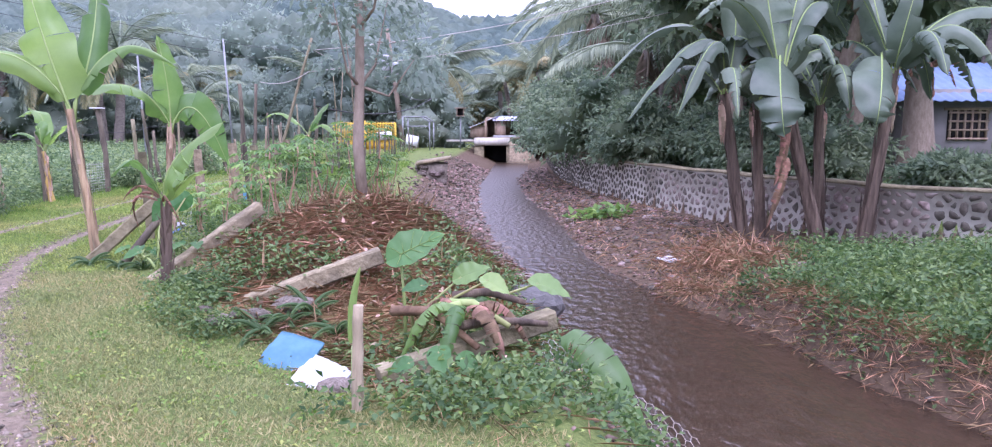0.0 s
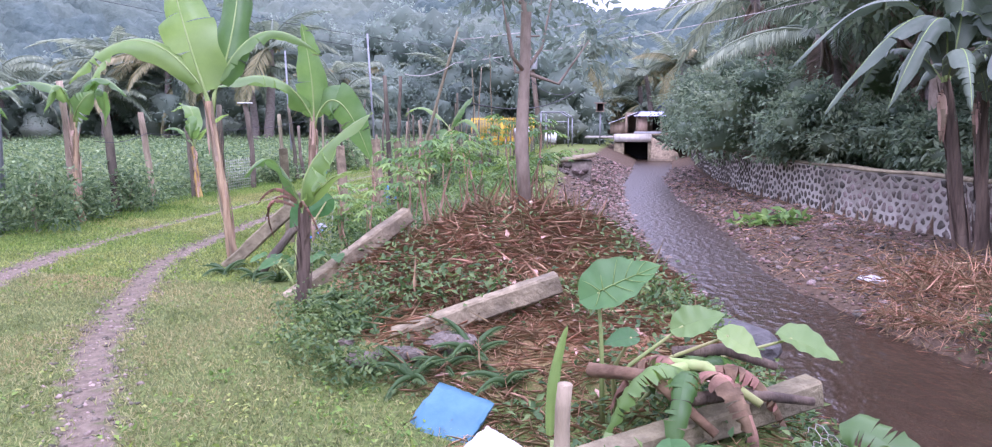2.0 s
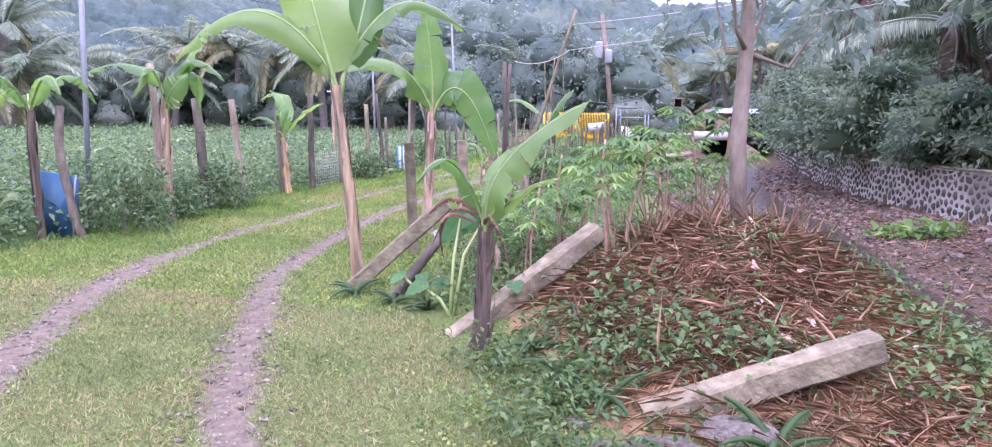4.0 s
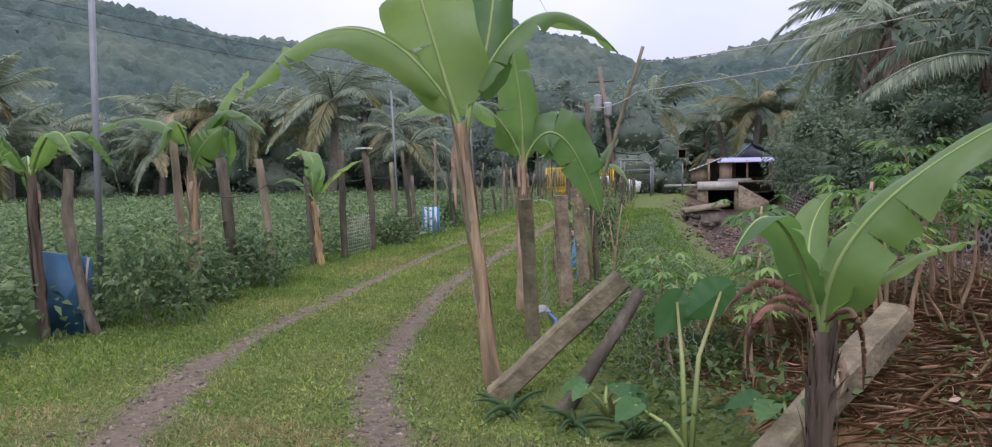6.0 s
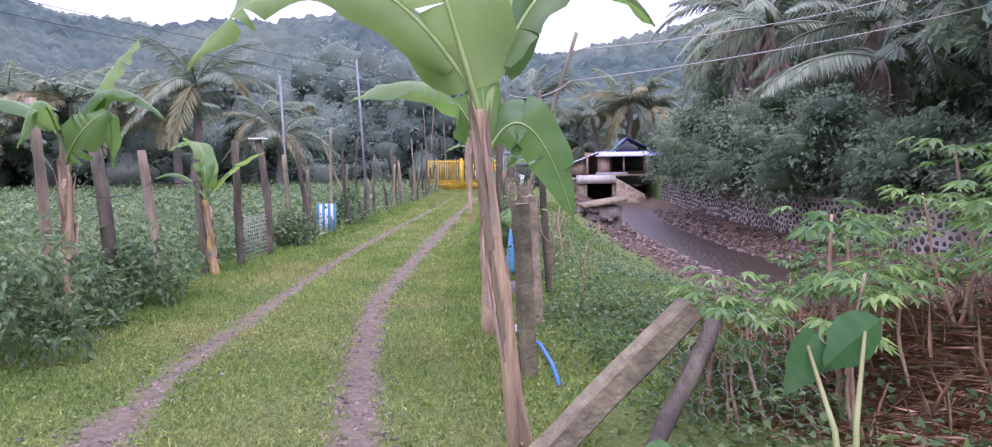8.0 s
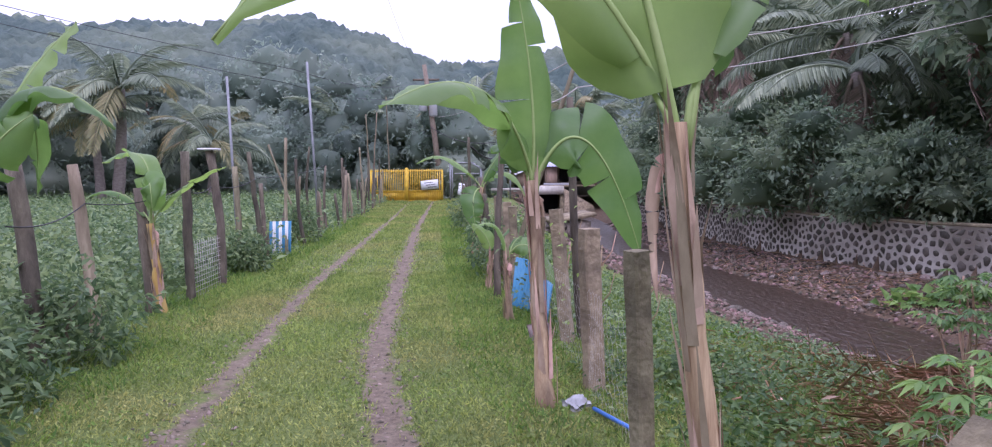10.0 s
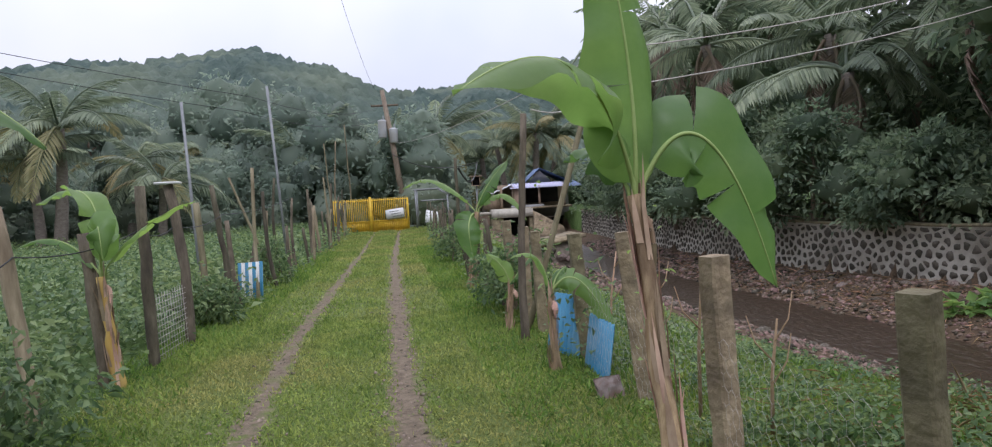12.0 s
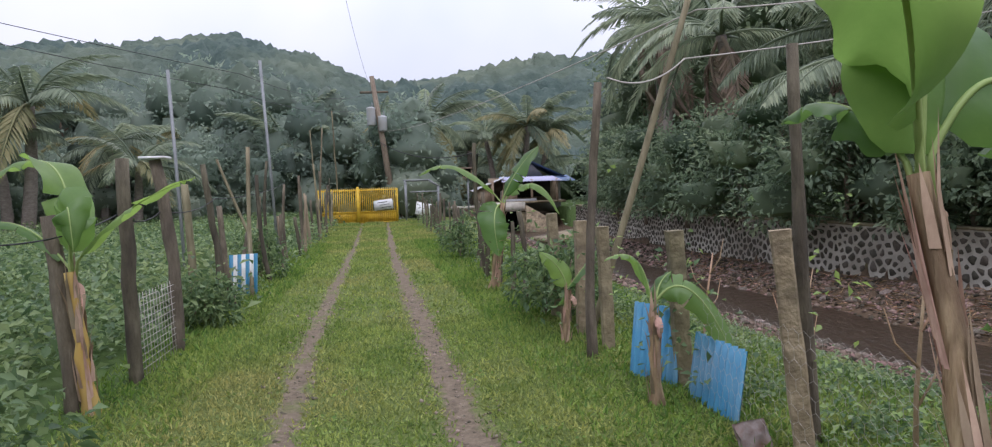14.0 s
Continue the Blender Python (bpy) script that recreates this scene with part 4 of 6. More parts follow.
banana("banana plant with tan stem and broad leaves by the fence", (-9.17, 12.94, -0.06), (-9.18, 12.94, 1.49), 0.085, 0.055, [
    (-9.16, 12.94, 1.56, -8.91, 13.10, 2.17, -8.63, 13.26, 2.59, 0.35, "d"),
    (-9.13, 12.95, 1.70, -8.73, 12.93, 2.12, -8.24, 12.94, 1.86, 0.31, "u"),
    (-9.15, 12.94, 1.53, -8.91, 12.79, 1.76, -8.70, 12.84, 1.95, 0.41, "c"),
    (-9.20, 12.93, 1.70, -9.23, 12.72, 2.02, -9.34, 12.60, 1.63, 0.34, "u"),
    (-9.09, 12.96, 1.66, -9.05, 13.37, 1.99, -9.08, 13.47, 1.42, 0.31, "u"),
    (-9.20, 12.93, 1.73, -9.88, 13.09, 2.09, -10.69, 13.02, 1.90, 0.31, "u"),
])
young_plant = banana("young banana plant with torn leaves on the grass edge", (-3.37, 8.65, -0.01), (-3.35, 8.65, 0.79), 0.07, 0.045, [
    (-3.35, 8.65, 0.79, -3.22, 8.58, 1.20, -2.74, 8.59, 1.56, 0.34, "d"),
    (-3.36, 8.65, 0.81, -3.52, 8.51, 1.20, -3.68, 8.37, 1.08, 0.19, "u"),
    (-3.34, 8.65, 0.80, -3.14, 8.60, 1.03, -2.90, 8.55, 1.13, 0.18, "u"),
    (-3.34, 8.65, 0.81, -3.37, 8.90, 1.08, -3.26, 9.08, 1.28, 0.19, "c"),
], stem=STEM_D)
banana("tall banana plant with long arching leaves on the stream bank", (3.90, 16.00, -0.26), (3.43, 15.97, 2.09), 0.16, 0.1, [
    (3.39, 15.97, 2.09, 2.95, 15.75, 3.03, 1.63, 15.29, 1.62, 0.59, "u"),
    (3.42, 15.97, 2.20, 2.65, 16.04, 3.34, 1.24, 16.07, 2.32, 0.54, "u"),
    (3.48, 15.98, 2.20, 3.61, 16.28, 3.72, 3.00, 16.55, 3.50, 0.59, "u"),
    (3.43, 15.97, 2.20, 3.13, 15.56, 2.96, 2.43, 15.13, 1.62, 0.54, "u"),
], stem=STEM_D, blade=BANANA_SHADED, dead=3, extra=4)
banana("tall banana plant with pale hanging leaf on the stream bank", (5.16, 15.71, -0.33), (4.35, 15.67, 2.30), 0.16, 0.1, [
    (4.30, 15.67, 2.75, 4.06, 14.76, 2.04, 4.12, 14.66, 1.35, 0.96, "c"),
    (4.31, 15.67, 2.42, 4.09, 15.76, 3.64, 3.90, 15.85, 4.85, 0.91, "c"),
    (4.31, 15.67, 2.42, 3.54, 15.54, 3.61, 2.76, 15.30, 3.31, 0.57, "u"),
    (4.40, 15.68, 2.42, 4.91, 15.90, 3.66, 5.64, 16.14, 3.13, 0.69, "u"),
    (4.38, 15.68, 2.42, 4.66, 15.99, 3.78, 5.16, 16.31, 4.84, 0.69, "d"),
], stem=STEM_D, blade=BANANA_SHADED, dead=3, extra=4)
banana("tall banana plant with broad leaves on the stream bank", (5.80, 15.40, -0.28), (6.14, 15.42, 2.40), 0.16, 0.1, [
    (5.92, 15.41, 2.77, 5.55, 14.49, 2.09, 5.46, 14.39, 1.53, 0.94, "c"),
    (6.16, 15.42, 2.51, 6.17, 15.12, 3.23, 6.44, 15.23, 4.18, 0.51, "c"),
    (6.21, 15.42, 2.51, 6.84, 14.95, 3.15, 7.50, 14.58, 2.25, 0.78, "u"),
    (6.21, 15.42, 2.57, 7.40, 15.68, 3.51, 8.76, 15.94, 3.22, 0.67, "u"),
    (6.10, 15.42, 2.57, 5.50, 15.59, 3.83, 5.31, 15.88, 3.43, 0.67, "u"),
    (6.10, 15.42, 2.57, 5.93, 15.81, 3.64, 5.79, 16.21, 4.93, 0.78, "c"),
], stem=STEM_D, blade=BANANA_SHADED, dead=3, extra=4)


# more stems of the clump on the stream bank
banana("banana plant in the shaded clump by the wall", (4.5, 17.0, 0), (4.3, 17.0, 2.0), 0.15, 0.1, [], stem=STEM_D, blade=BANANA_SHADED, dead=3, extra=7)
banana("banana plant in the shaded clump by the wall", (5.4, 16.4, 0), (5.3, 16.4, 1.9), 0.15, 0.1, [], stem=STEM_D, blade=BANANA_SHADED, dead=3, extra=7)
banana("young banana plant among the weeds by the fence", (-9.5, 11.2, 0), (-9.55, 11.2, 1.45), 0.06, 0.05, [], stem=STEM_D, blade=BANANA, dead=1, extra=5, span=0.5)
for k, (mx, mz, ex, ez, wd) in enumerate(((-0.18, 0.9, -0.34, 0.76, 0.07), (-0.15, 0.84, -0.3, 0.62, 0.05), (-0.2, 0.8, -0.24, 0.5, 0.06), (0.1, 0.8, 0.16, 0.48, 0.05))):
    dry_curl, dry_rib = leaf_mesh((0.0, 0.0, 0.77 - 0.02 * k), (mx, -0.05 - 0.03 * k, mz), (ex, -0.08 + 0.04 * k, ez), wd, "u", 77 + k, 9, 0.75)
    part("dead_leaf", dry_curl, DRY_RED, young_plant, "curled reddish-brown dead leaf")

drape = thing("dead_banana_leaf", "pinkish-brown dead banana leaf hanging from the clump", "dead leaf", (4.25, 15.1, 1.45))
for k, (ex, ez, wd) in enumerate(((-0.14, -0.95, 0.3), (-0.02, -0.75, 0.2), (-0.24, -1.7, 0.26))):
    mesh, mid = leaf_mesh((0.03 * k, 0, 0.35 - 0.8 * (k == 2)), (0.02, -0.06, -0.2 - 0.6 * (k == 2)), (ex, -0.04, ez), wd, "c", 880 + k, 9, 0.45)
    part("blade", mesh, DRY_RED, drape, smooth=True)

# ---- green cover ----


def path_gap(x, y):
    """Distance to the walked line, in plan."""
    px = np.interp(y, [1, 3, 4, 5.3, 6.2, 8, 10.5, 14], [0.3, -0.9, -2.1, -4.0, -4.9, -6.3, -7.3, -7.4])
    return np.hypot(x - px, np.maximum(0, y - 12))


def cover(name, label, mat, count, box, keep, size, width, up, seed, kind="stuff"):
    """Blades or leaves over a stretch of ground."""
    g = np.random.default_rng(seed)
    x, y = g.uniform(box[0], box[1], count), g.uniform(box[2], box[3], count)
    ok = g.random(count) < keep(x, y)
    x, y = x[ok], y[ok]
    c = np.stack([x, y, ground_z(x, y) - 0.005], 1)
    far = 1 + np.clip((y - 14) / 20, 0, 1.6)
    d = random_dirs(len(x), g, up)
    d[:, 2] = np.abs(d[:, 2])
    v, t = cards(c, d, g.normal(size=(len(x), 3)), g.uniform(size[0], size[1], len(x)) * far, width * far * g.uniform(0.7, 1.3, len(x)), 0.15)
    return tagged(new(name, mesh_of(name, v, t, mat)), label, "grass", kind=kind)


def worn_at(x, y):
    ragged = 1 + 0.3 * lumps(x * 2.5, y, 2.1, 3) + 0.18 * lumps(x * 2, y, 6.5, 1)
    wr = np.exp(-(((x - track_right(y)) / (0.155 * ragged)) ** 2)) + np.exp(-(((x - track_left(y)) / (np.where(y > 11, 0.115, 0.2) * ragged)) ** 2))
    return np.clip(wr, 0, 1)


def on_lawn(x, y):
    right_edge = np.interp(y, [2, 5.5, 7, 8, 10, 12, 16, 22, 52], [1.6, 0.2, -1.4, -2.8, -4.7, -4.6, -4.6, -5.4, -7.5])
    return (x < right_edge) * (x > fence_left(y) - 0.1) * (1 - worn_at(x, y)) ** 1.5 * (0.75 + 0.25 * lumps(x, y, 1.1, 4))


cover("grass", "short trodden yellowish grass around the first bend", GRASS_DRY, 330000, (-8.9, 1.2, 2.6, 9.5), on_lawn, (0.02, 0.055), 0.007, 1.0, 31)
cover("grass", "short green grass over the straight track", GRASS, 200000, (-10, -3.5, 9.5, 20), on_lawn, (0.022, 0.055), 0.011, 1.1, 30)
cover("grass", "short yellow-green grass along the far track", GRASS, 150000, (-12, -4.5, 20, 52), on_lawn, (0.025, 0.055), 0.014, 1.1, 32)

cover("grass", "short yellow-green grass where the track begins", GRASS_DRY, 70000, (-8.9, 2.0, -8, 2.6), on_lawn, (0.03, 0.06), 0.018, 1.0, 34)


def on_verge(x, y):
    a = (x > track_right(y) + 0.7) * (x < np.interp(y, [10, 16, 52], [-3.0, -3.0, -5.5])) * (y > 11) * smooth01((water_left(y) - 2.6 - x) / 0.5)
    b = (x < track_left(y) - 0.7) * (x > fence_left(y) - 0.4)
    return np.clip(a * 0.8 + b * 0.6, 0, 1)


cover("grass", "lush green verge grass under the fences", VERGE, 170000, (-11, -2.5, 5, 34), on_verge, (0.035, 0.095), 0.014, 1.2, 33)


def leaf_field(name, label, mat, centres, leaves, spread, size, seed, rise=0.5, category="weeds"):
    """Leafy clumps at the given centres (x, y, height)."""
    g = np.random.default_rng(seed)
    c = np.repeat(centres, leaves, axis=0)
    n = len(c)
    off = g.normal(size=(n, 3)) * spread
    z = np.abs(g.normal(0.55, 0.3, n)).clip(0, 1.1) * c[:, 2]
    p = np.stack([c[:, 0] + off[:, 0], c[:, 1] + off[:, 1], np.zeros(n)], 1)
    p[:, 2] = ground_z(p[:, 0], p[:, 1]) + z
    d = random_dirs(n, g, rise * 0.4)
    v, t = cards(p, d, np.array([0, 0, 1.0]) + g.normal(0, 0.35, (n, 3)), g.uniform(size * 0.6, size * 1.4, n), g.uniform(size * 0.35, size * 0.8, n))
    return tagged(new(name, mesh_of(name, v, t, mat)), label, category, kind="stuff")


def clear_of_posts(x, y):
    """False close to the two concrete posts lying on the mound."""
    out = np.ones(np.shape(x), bool)
    for ax, ay, bx, by in ((-3.66, 8.92, -2.86, 9.72), (-2.32, 7.84, -1.29, 8.22), (-0.97, 6.5, 0.14, 7.11)):
        u = np.clip(((x - ax) * (bx - ax) + (y - ay) * (by - ay)) / ((bx - ax) ** 2 + (by - ay) ** 2), 0, 1)
        dx, dy = x - ax - u * (bx - ax), y - ay - u * (by - ay)
        out &= np.hypot(dx, dy + 0.15) > 0.3
    return out


def spots(n, box, keep, h, seed):
    g = np.random.default_rng(seed)
    x, y = g.uniform(box[0], box[1], n), g.uniform(box[2], box[3], n)
    ok = g.random(n) < keep(x, y)
    return np.stack([x[ok], y[ok], g.uniform(h[0], h[1], ok.sum())], 1)


leaf_field("weeds", "dense leafy green weeds behind the fence", WEED, spots(2600, (-19, -9, 5, 26), lambda x, y: (x < fence_left(y) - 0.35) * 1.0, (0.3, 0.75), 41), 34, 0.22, 0.11, 42)
leaf_field("weeds", "leafy green weeds beside the start of the track", WEED, spots(900, (-19, -8.5, -8, 5), lambda x, y: (x < fence_left(y) - 0.2) * 1.0, (0.3, 0.7), 69), 22, 0.26, 0.14, 70)
leaf_field("weeds", "wide field of leafy green weeds", WEED, spots(3800, (-40, -9.5, 20, 56), lambda x, y: (x < fence_left(y) - 0.4) * 1.0, (0.3, 0.65), 43), 24, 0.4, 0.15, 44)
leaf_field("weeds", "low leafy weeds along the fence foot", WEED, spots(500, (-12, -8.5, 4, 52), lambda x, y: (abs(x - fence_left(y) + 0.15) < 0.3) * 1.0, (0.15, 0.4), 45), 30, 0.14, 0.07, 46)
leaf_field("weeds", "leafy green weeds on the stream bank edge", BANK_WEED, spots(900, (-5.5, 0.8, 5.5, 14), lambda x, y: ((x > track_right(y) + 1.7) * (water_left(y) - x > 0.7) * ((y < 8.6) | (x < track_right(y) + 2.6) | ((x > -1.0) & (y < 11)))) * np.where((y < 6.5 + 0.55 * (x + 0.5)) & (x > -1.4), 0.95, 0.8) * np.where(abs(y - 7.45 - 0.4 * (x + 1.9)) < 0.25, 0.3, 1.0) * (np.hypot(x + 1.72, y - 6.9) > 0.42) * (np.hypot(x + 1.36, y - 6.35) > 0.42) * clear_of_posts(x, y), (0.1, 0.32), 47), 64, 0.15, 0.056, 48)
leaf_field("weeds", "dense low green plants on the far stream bank", BANK_WEED, spots(2400, (2.6, 12, 3, 14.6), lambda x, y: (x - water_right(y) > 0.14) * (x < wall_x(y) - 0.1) * (x > 2.6 + (y > 12) * 1.5), (0.2, 0.5), 49), 54, 0.16, 0.07, 50)
leaf_field("weeds", "leafy green plants on the grassy stream bank", WEED, spots(700, (-5.3, -1.6, 13, 30), lambda x, y: (x > np.interp(y, [13, 30], [-5.0, -5.6])) * smooth01((water_left(y) - 2.7 - x) / 0.5), (0.05, 0.18), 51), 44, 0.16, 0.05, 52)
leaf_field("weeds", "climbing green vines along the fence posts", WEED, spots(260, (-7.6, -4.9, 16, 50), lambda x, y: (abs(x - np.interp(y, [16, 22, 52], [-5.3, -6.0, -7.6])) < 0.3) * 1.0, (0.4, 1.1), 53), 34, 0.16, 0.07, 54)

leaf_field("weeds", "dense small-leaved green weeds between grass and mound", BANK_WEED, spots(420, (-5.2, -1.2, 7.0, 9.3), lambda x, y: (abs(x - track_right(y) - 1.85) < 0.36) * (np.hypot(x + 1.75, y - 6.9) > 0.55) * clear_of_posts(x, y), (0.06, 0.26), 67), 60, 0.1, 0.042, 68)


def crown_cards(centre, radii, n, size, g, shell=0.55):
    d = unit(g.normal(size=(n, 3)))
    lump = 1 + 0.28 * np.sin(d[:, 0] * 5 + centre[0]) * np.cos(d[:, 1] * 4 + centre[1]) + 0.18 * np.sin(d[:, 2] * 7 + centre[0] * 2)
    rad = (shell + (1 - shell) * g.random(n) ** 0.6) * lump
    p = np.array(centre) + d * rad[:, None] * np.array(radii)
    dd = unit(d + g.normal(0, 0.7, (n, 3)) + np.array([0, 0, -0.25]))
    return cards(p, dd, np.array([0, 0, 1.0]) + g.normal(0, 0.5, (n, 3)), g.uniform(size * 0.6, size * 1.4, n), g.uniform(size * 0.3, size * 0.7, n))


def crown_core(centre, radii, g, fill):
    """A lumpy closed core added inside a lobe of leaves to lighten its dark gaps."""
    bm = bmesh.new()
    bmesh.ops.create_icosphere(bm, subdivisions=2, radius=1.0)
    v = np.array([q.co for q in bm.verts])
    f = np.array([[q.index for q in face.verts] for face in bm.faces])
    bm.free()
    d = unit(v)
    lump = 1 + 0.28 * np.sin(d[:, 0] * 5 + centre[0]) * np.cos(d[:, 1] * 4 + centre[1]) + 0.18 * np.sin(d[:, 2] * 7 + centre[0] * 2)
    return np.array(centre) + d * (lump * fill * g.uniform(0.86, 1.1, len(d)))[:, None] * np.array(radii), f


def broad_tree(label, at, height, radius, leaves, size, mat, seed, trunk=0.16, lobes=7, low=0.35, name="tree", tilt=0.04, lean_by=None, wide=0.62):
    """A tapered trunk, limbs and a crown of many leaves in lobes."""
    g = np.random.default_rng(seed)
    ob = thing(name, label, "tree" if name == "tree" else "shrub", at, "trees" if name == "tree" else "shrubs")
    h = height
    s = np.linspace(0, 1, 8)[:, None]
    lean = np.array([g.normal(0, tilt) * h, g.normal(0, tilt) * h, 0.8 * h])
    if lean_by:
        lean = np.array([lean_by[0] * h, lean_by[1] * h, 0.8 * h])
    p = s * lean
    p[1:, :2] += g.normal(0, (0.004 if lean_by else 0.015) * h, (7, 2))
    p[0, 2] = -0.2
    part("trunk", Build().tube(p, trunk * (1.15 - 0.75 * s[:, 0]), 9, 0.06, seed), TRUNK, ob, smooth=True)
    crown = Build()
    for k in range(lobes):
        a = k * 2.4 + g.uniform(-0.4, 0.4)
        hh = low + (1 - low) * (k + 0.5) / lobes
        rr = radius * (0.75 if hh < 0.85 else 0.4) * g.uniform(0.6, 1.0)
        c = np.array([math.cos(a) * rr, math.sin(a) * rr, hh * h]) + lean * [hh, hh, 0]
        st = p[min(7, int(hh * 7))]
        part("limb", Build().tube([st, (st + c) / 2 + np.array([0, 0, -0.05 * h]), c], [trunk * 0.4, trunk * 0.25, trunk * 0.08], 6), TRUNK, ob)
        lobe = np.array([wide, wide, (0.95 if mat is FOREST else 0.68) * wide]) * radius * g.uniform(0.75, 1.15)
        v, t = crown_cards(c, lobe, leaves // lobes, size, g)
        crown.add(v, tris=t)
        if size > 0.15:
            v, t = crown_core(c, lobe, g, 0.8 if mat is FOREST else 0.55)
            crown.add(v, tris=t)
    part("crown", crown, mat, ob)
    return ob


def frond_mesh(length, droop, seed, mat, pairs=42, leaflet=0.55):
    g = np.random.default_rng(seed)
    s = np.linspace(0, 1, 14)
    p = np.stack([length * (s - 0.18 * droop * s**3), 0 * s, length * (0.35 * s - droop * s**2)], 1)
    b = Build().tube(p, np.linspace(0.04, 0.008, 14), 5)
    u = np.repeat(np.linspace(0.14, 0.99, pairs), 2)
    c = np.stack([np.interp(u, s, p[:, k]) for k in range(3)], 1)
    sgn = np.tile([1.0, -1.0], pairs)
    d = np.stack([np.full(2 * pairs, 0.55), sgn * 0.8, -0.45 - 0.5 * g.random(2 * pairs) - 0.3 * u], 1)
    ln = leaflet * length / 2.6 * np.sin(np.pi * np.clip(u * 0.9 + 0.08, 0, 1)) ** 0.6 * g.uniform(0.8, 1.1, 2 * pairs)
    v, t = cards(c, d, np.stack([0 * u, -sgn * 0.3, 0 * u + 1], 1), ln, 0.055 * length / 2.6, 0.1)
    return b.add(v, tris=t).mesh("frond", mat)


FRONDS = {"g": [frond_mesh(2.6, 0.5 + 0.25 * k, k, FROND) for k in range(3)], "y": [frond_mesh(2.6, 0.55 + 0.25 * k, k + 5, FROND_Y) for k in range(3)], "d": [frond_mesh(2.5, 1.0 + 0.3 * k, k + 9, FROND_D) for k in range(2)]}


def palm(label, at, height, scale, kinds, seed):
    """A coconut palm with ringed trunk and separate fronds."""
    g = np.random.default_rng(seed)
    ob = thing("coconut_palm", label, "palm tree", at, "coconut palms")
    s = np.linspace(0, 1, 14)[:, None]
    top = np.array([g.normal(0, 0.08) * height, g.normal(0, 0.05) * height, height])
    p = top * s
    p[:, 0] += 0.05 * height * np.sin(s[:, 0] * 2)
    r = 0.17 - 0.07 * s[:, 0] + 0.012 * (np.arange(14) % 2)
    part("trunk", Build().tube(p, r * max(0.8, scale), 9), PALM_TRUNK, ob, smooth=True)
    for k, kind in enumerate(kinds):
        me = FRONDS[kind][g.integers(len(FRONDS[kind]))]
        f = part("frond", me, None, ob)
        el = {"g": g.uniform(-15, 60), "y": g.uniform(-30, 30), "d": g.uniform(-75, -35)}[kind]
        f.matrix_basis = Matrix.Translation(p[-1]) @ pose(0, 0, 0, 0, 0, k * 137.5 + g.uniform(-15, 15)) @ pose(0, 0, 0, g.uniform(-20, 20), -el, 0) @ Matrix.Scale(scale * g.uniform(0.85, 1.1), 4)
    return ob


# broad-leaved tufts in the lawn, ferns and fence shrubs
leaf_field("weeds", "small broad-leaved tufts scattered in the lawn", VERGE, spots(1500, (-9, 0.5, 2.5, 20), lambda x, y: on_lawn(x, y) * (0.25 + 0.75 * (x > track_right(y) + 0.9)), (0.02, 0.07), 61), 16, 0.09, 0.035, 62)
leaf_field("weeds", "small dry leaves and clover in the lawn", GRASS, spots(1200, (-9, 0.5, 2.5, 16), lambda x, y: on_lawn(x, y), (0.01, 0.05), 63), 14, 0.1, 0.03, 64)
FERN = [frond_mesh(0.42, 0.45 + 0.2 * k, 30 + k, BANK_WEED, 40, 0.5) for k in range(3)]
g = np.random.default_rng(66)
for x, y, sc in ((-2.05, 7.4, 0.8), (-1.75, 7.7, 0.75), (-2.5, 7.9, 0.7), (-2.75, 8.1, 0.65), (-4.85, 9.9, 0.6), (-4.45, 9.75, 0.6), (-3.0, 8.5, 0.6), (-4.1, 9.6, 0.6), (-1.5, 7.5, 0.7), (-1.9, 7.55, 0.6)):
    fern = thing("fern", "small green fern at the edge of the grass", "fern", (x, y, gz(x, y)), "ferns")
    for k in range(7):
        f = part("frond", FERN[k % 3], None, fern)
        f.matrix_basis = pose(0, 0, 0, 0, 0, k * 51 + g.uniform(-12, 12)) @ pose(0, 0, 0, 0, -g.uniform(10, 50), 0) @ Matrix.Scale(sc * g.uniform(0.8, 1.15), 4)
for n, (x, y, h, r) in enumerate(((-9.0, 11.95, 0.95, 0.5), (-9.45, 14.4, 0.7, 0.5), (-9.3, 13.1, 0.6, 0.4), (-9.85, 20.2, 0.6, 0.35), (-10.2, 25.2, 0.9, 0.4), (-5.7, 19.2, 0.95, 0.42), (-5.75, 20.0, 0.8, 0.4), (-6.5, 27.5, 0.9, 0.45))):
    broad_tree("small leafy green bush at the fence", (x, y, gz(x, y) - 0.05), h, r, 1100, 0.085, WEED, 640 + n, 0.015, 6, 0.25, "shrub")

# dense growth behind the retaining wall
g = np.random.default_rng(77)
for n, (x, y, h, r) in enumerate(((2.2, 27.4, 2.6, 1.9), (1.7, 31.0, 3.2, 2.0), (4.9, 23.4, 1.5, 1.3), (3.2, 24.6, 1.9, 1.35), (6.6, 19.6, 1.1, 1.2), (8.2, 17.0, 0.45, 0.9), (1.0, 34.5, 2.6, 1.5), (0.7, 38, 3.0, 1.7), (1.0, 43, 3.2, 1.7), (10.2, 16.2, 0.35, 0.9), (7.4, 23, 2.2, 1.7), (5.4, 21.6, 1.2, 1.2), (11.8, 18.5, 0.5, 1.1))):
    broad_tree("dense dark green shrub behind the stone wall", (x, y, 0.25), h, r, 4200, 0.17, SHRUB, 200 + n, 0.06, 8, 0.12, "shrub")
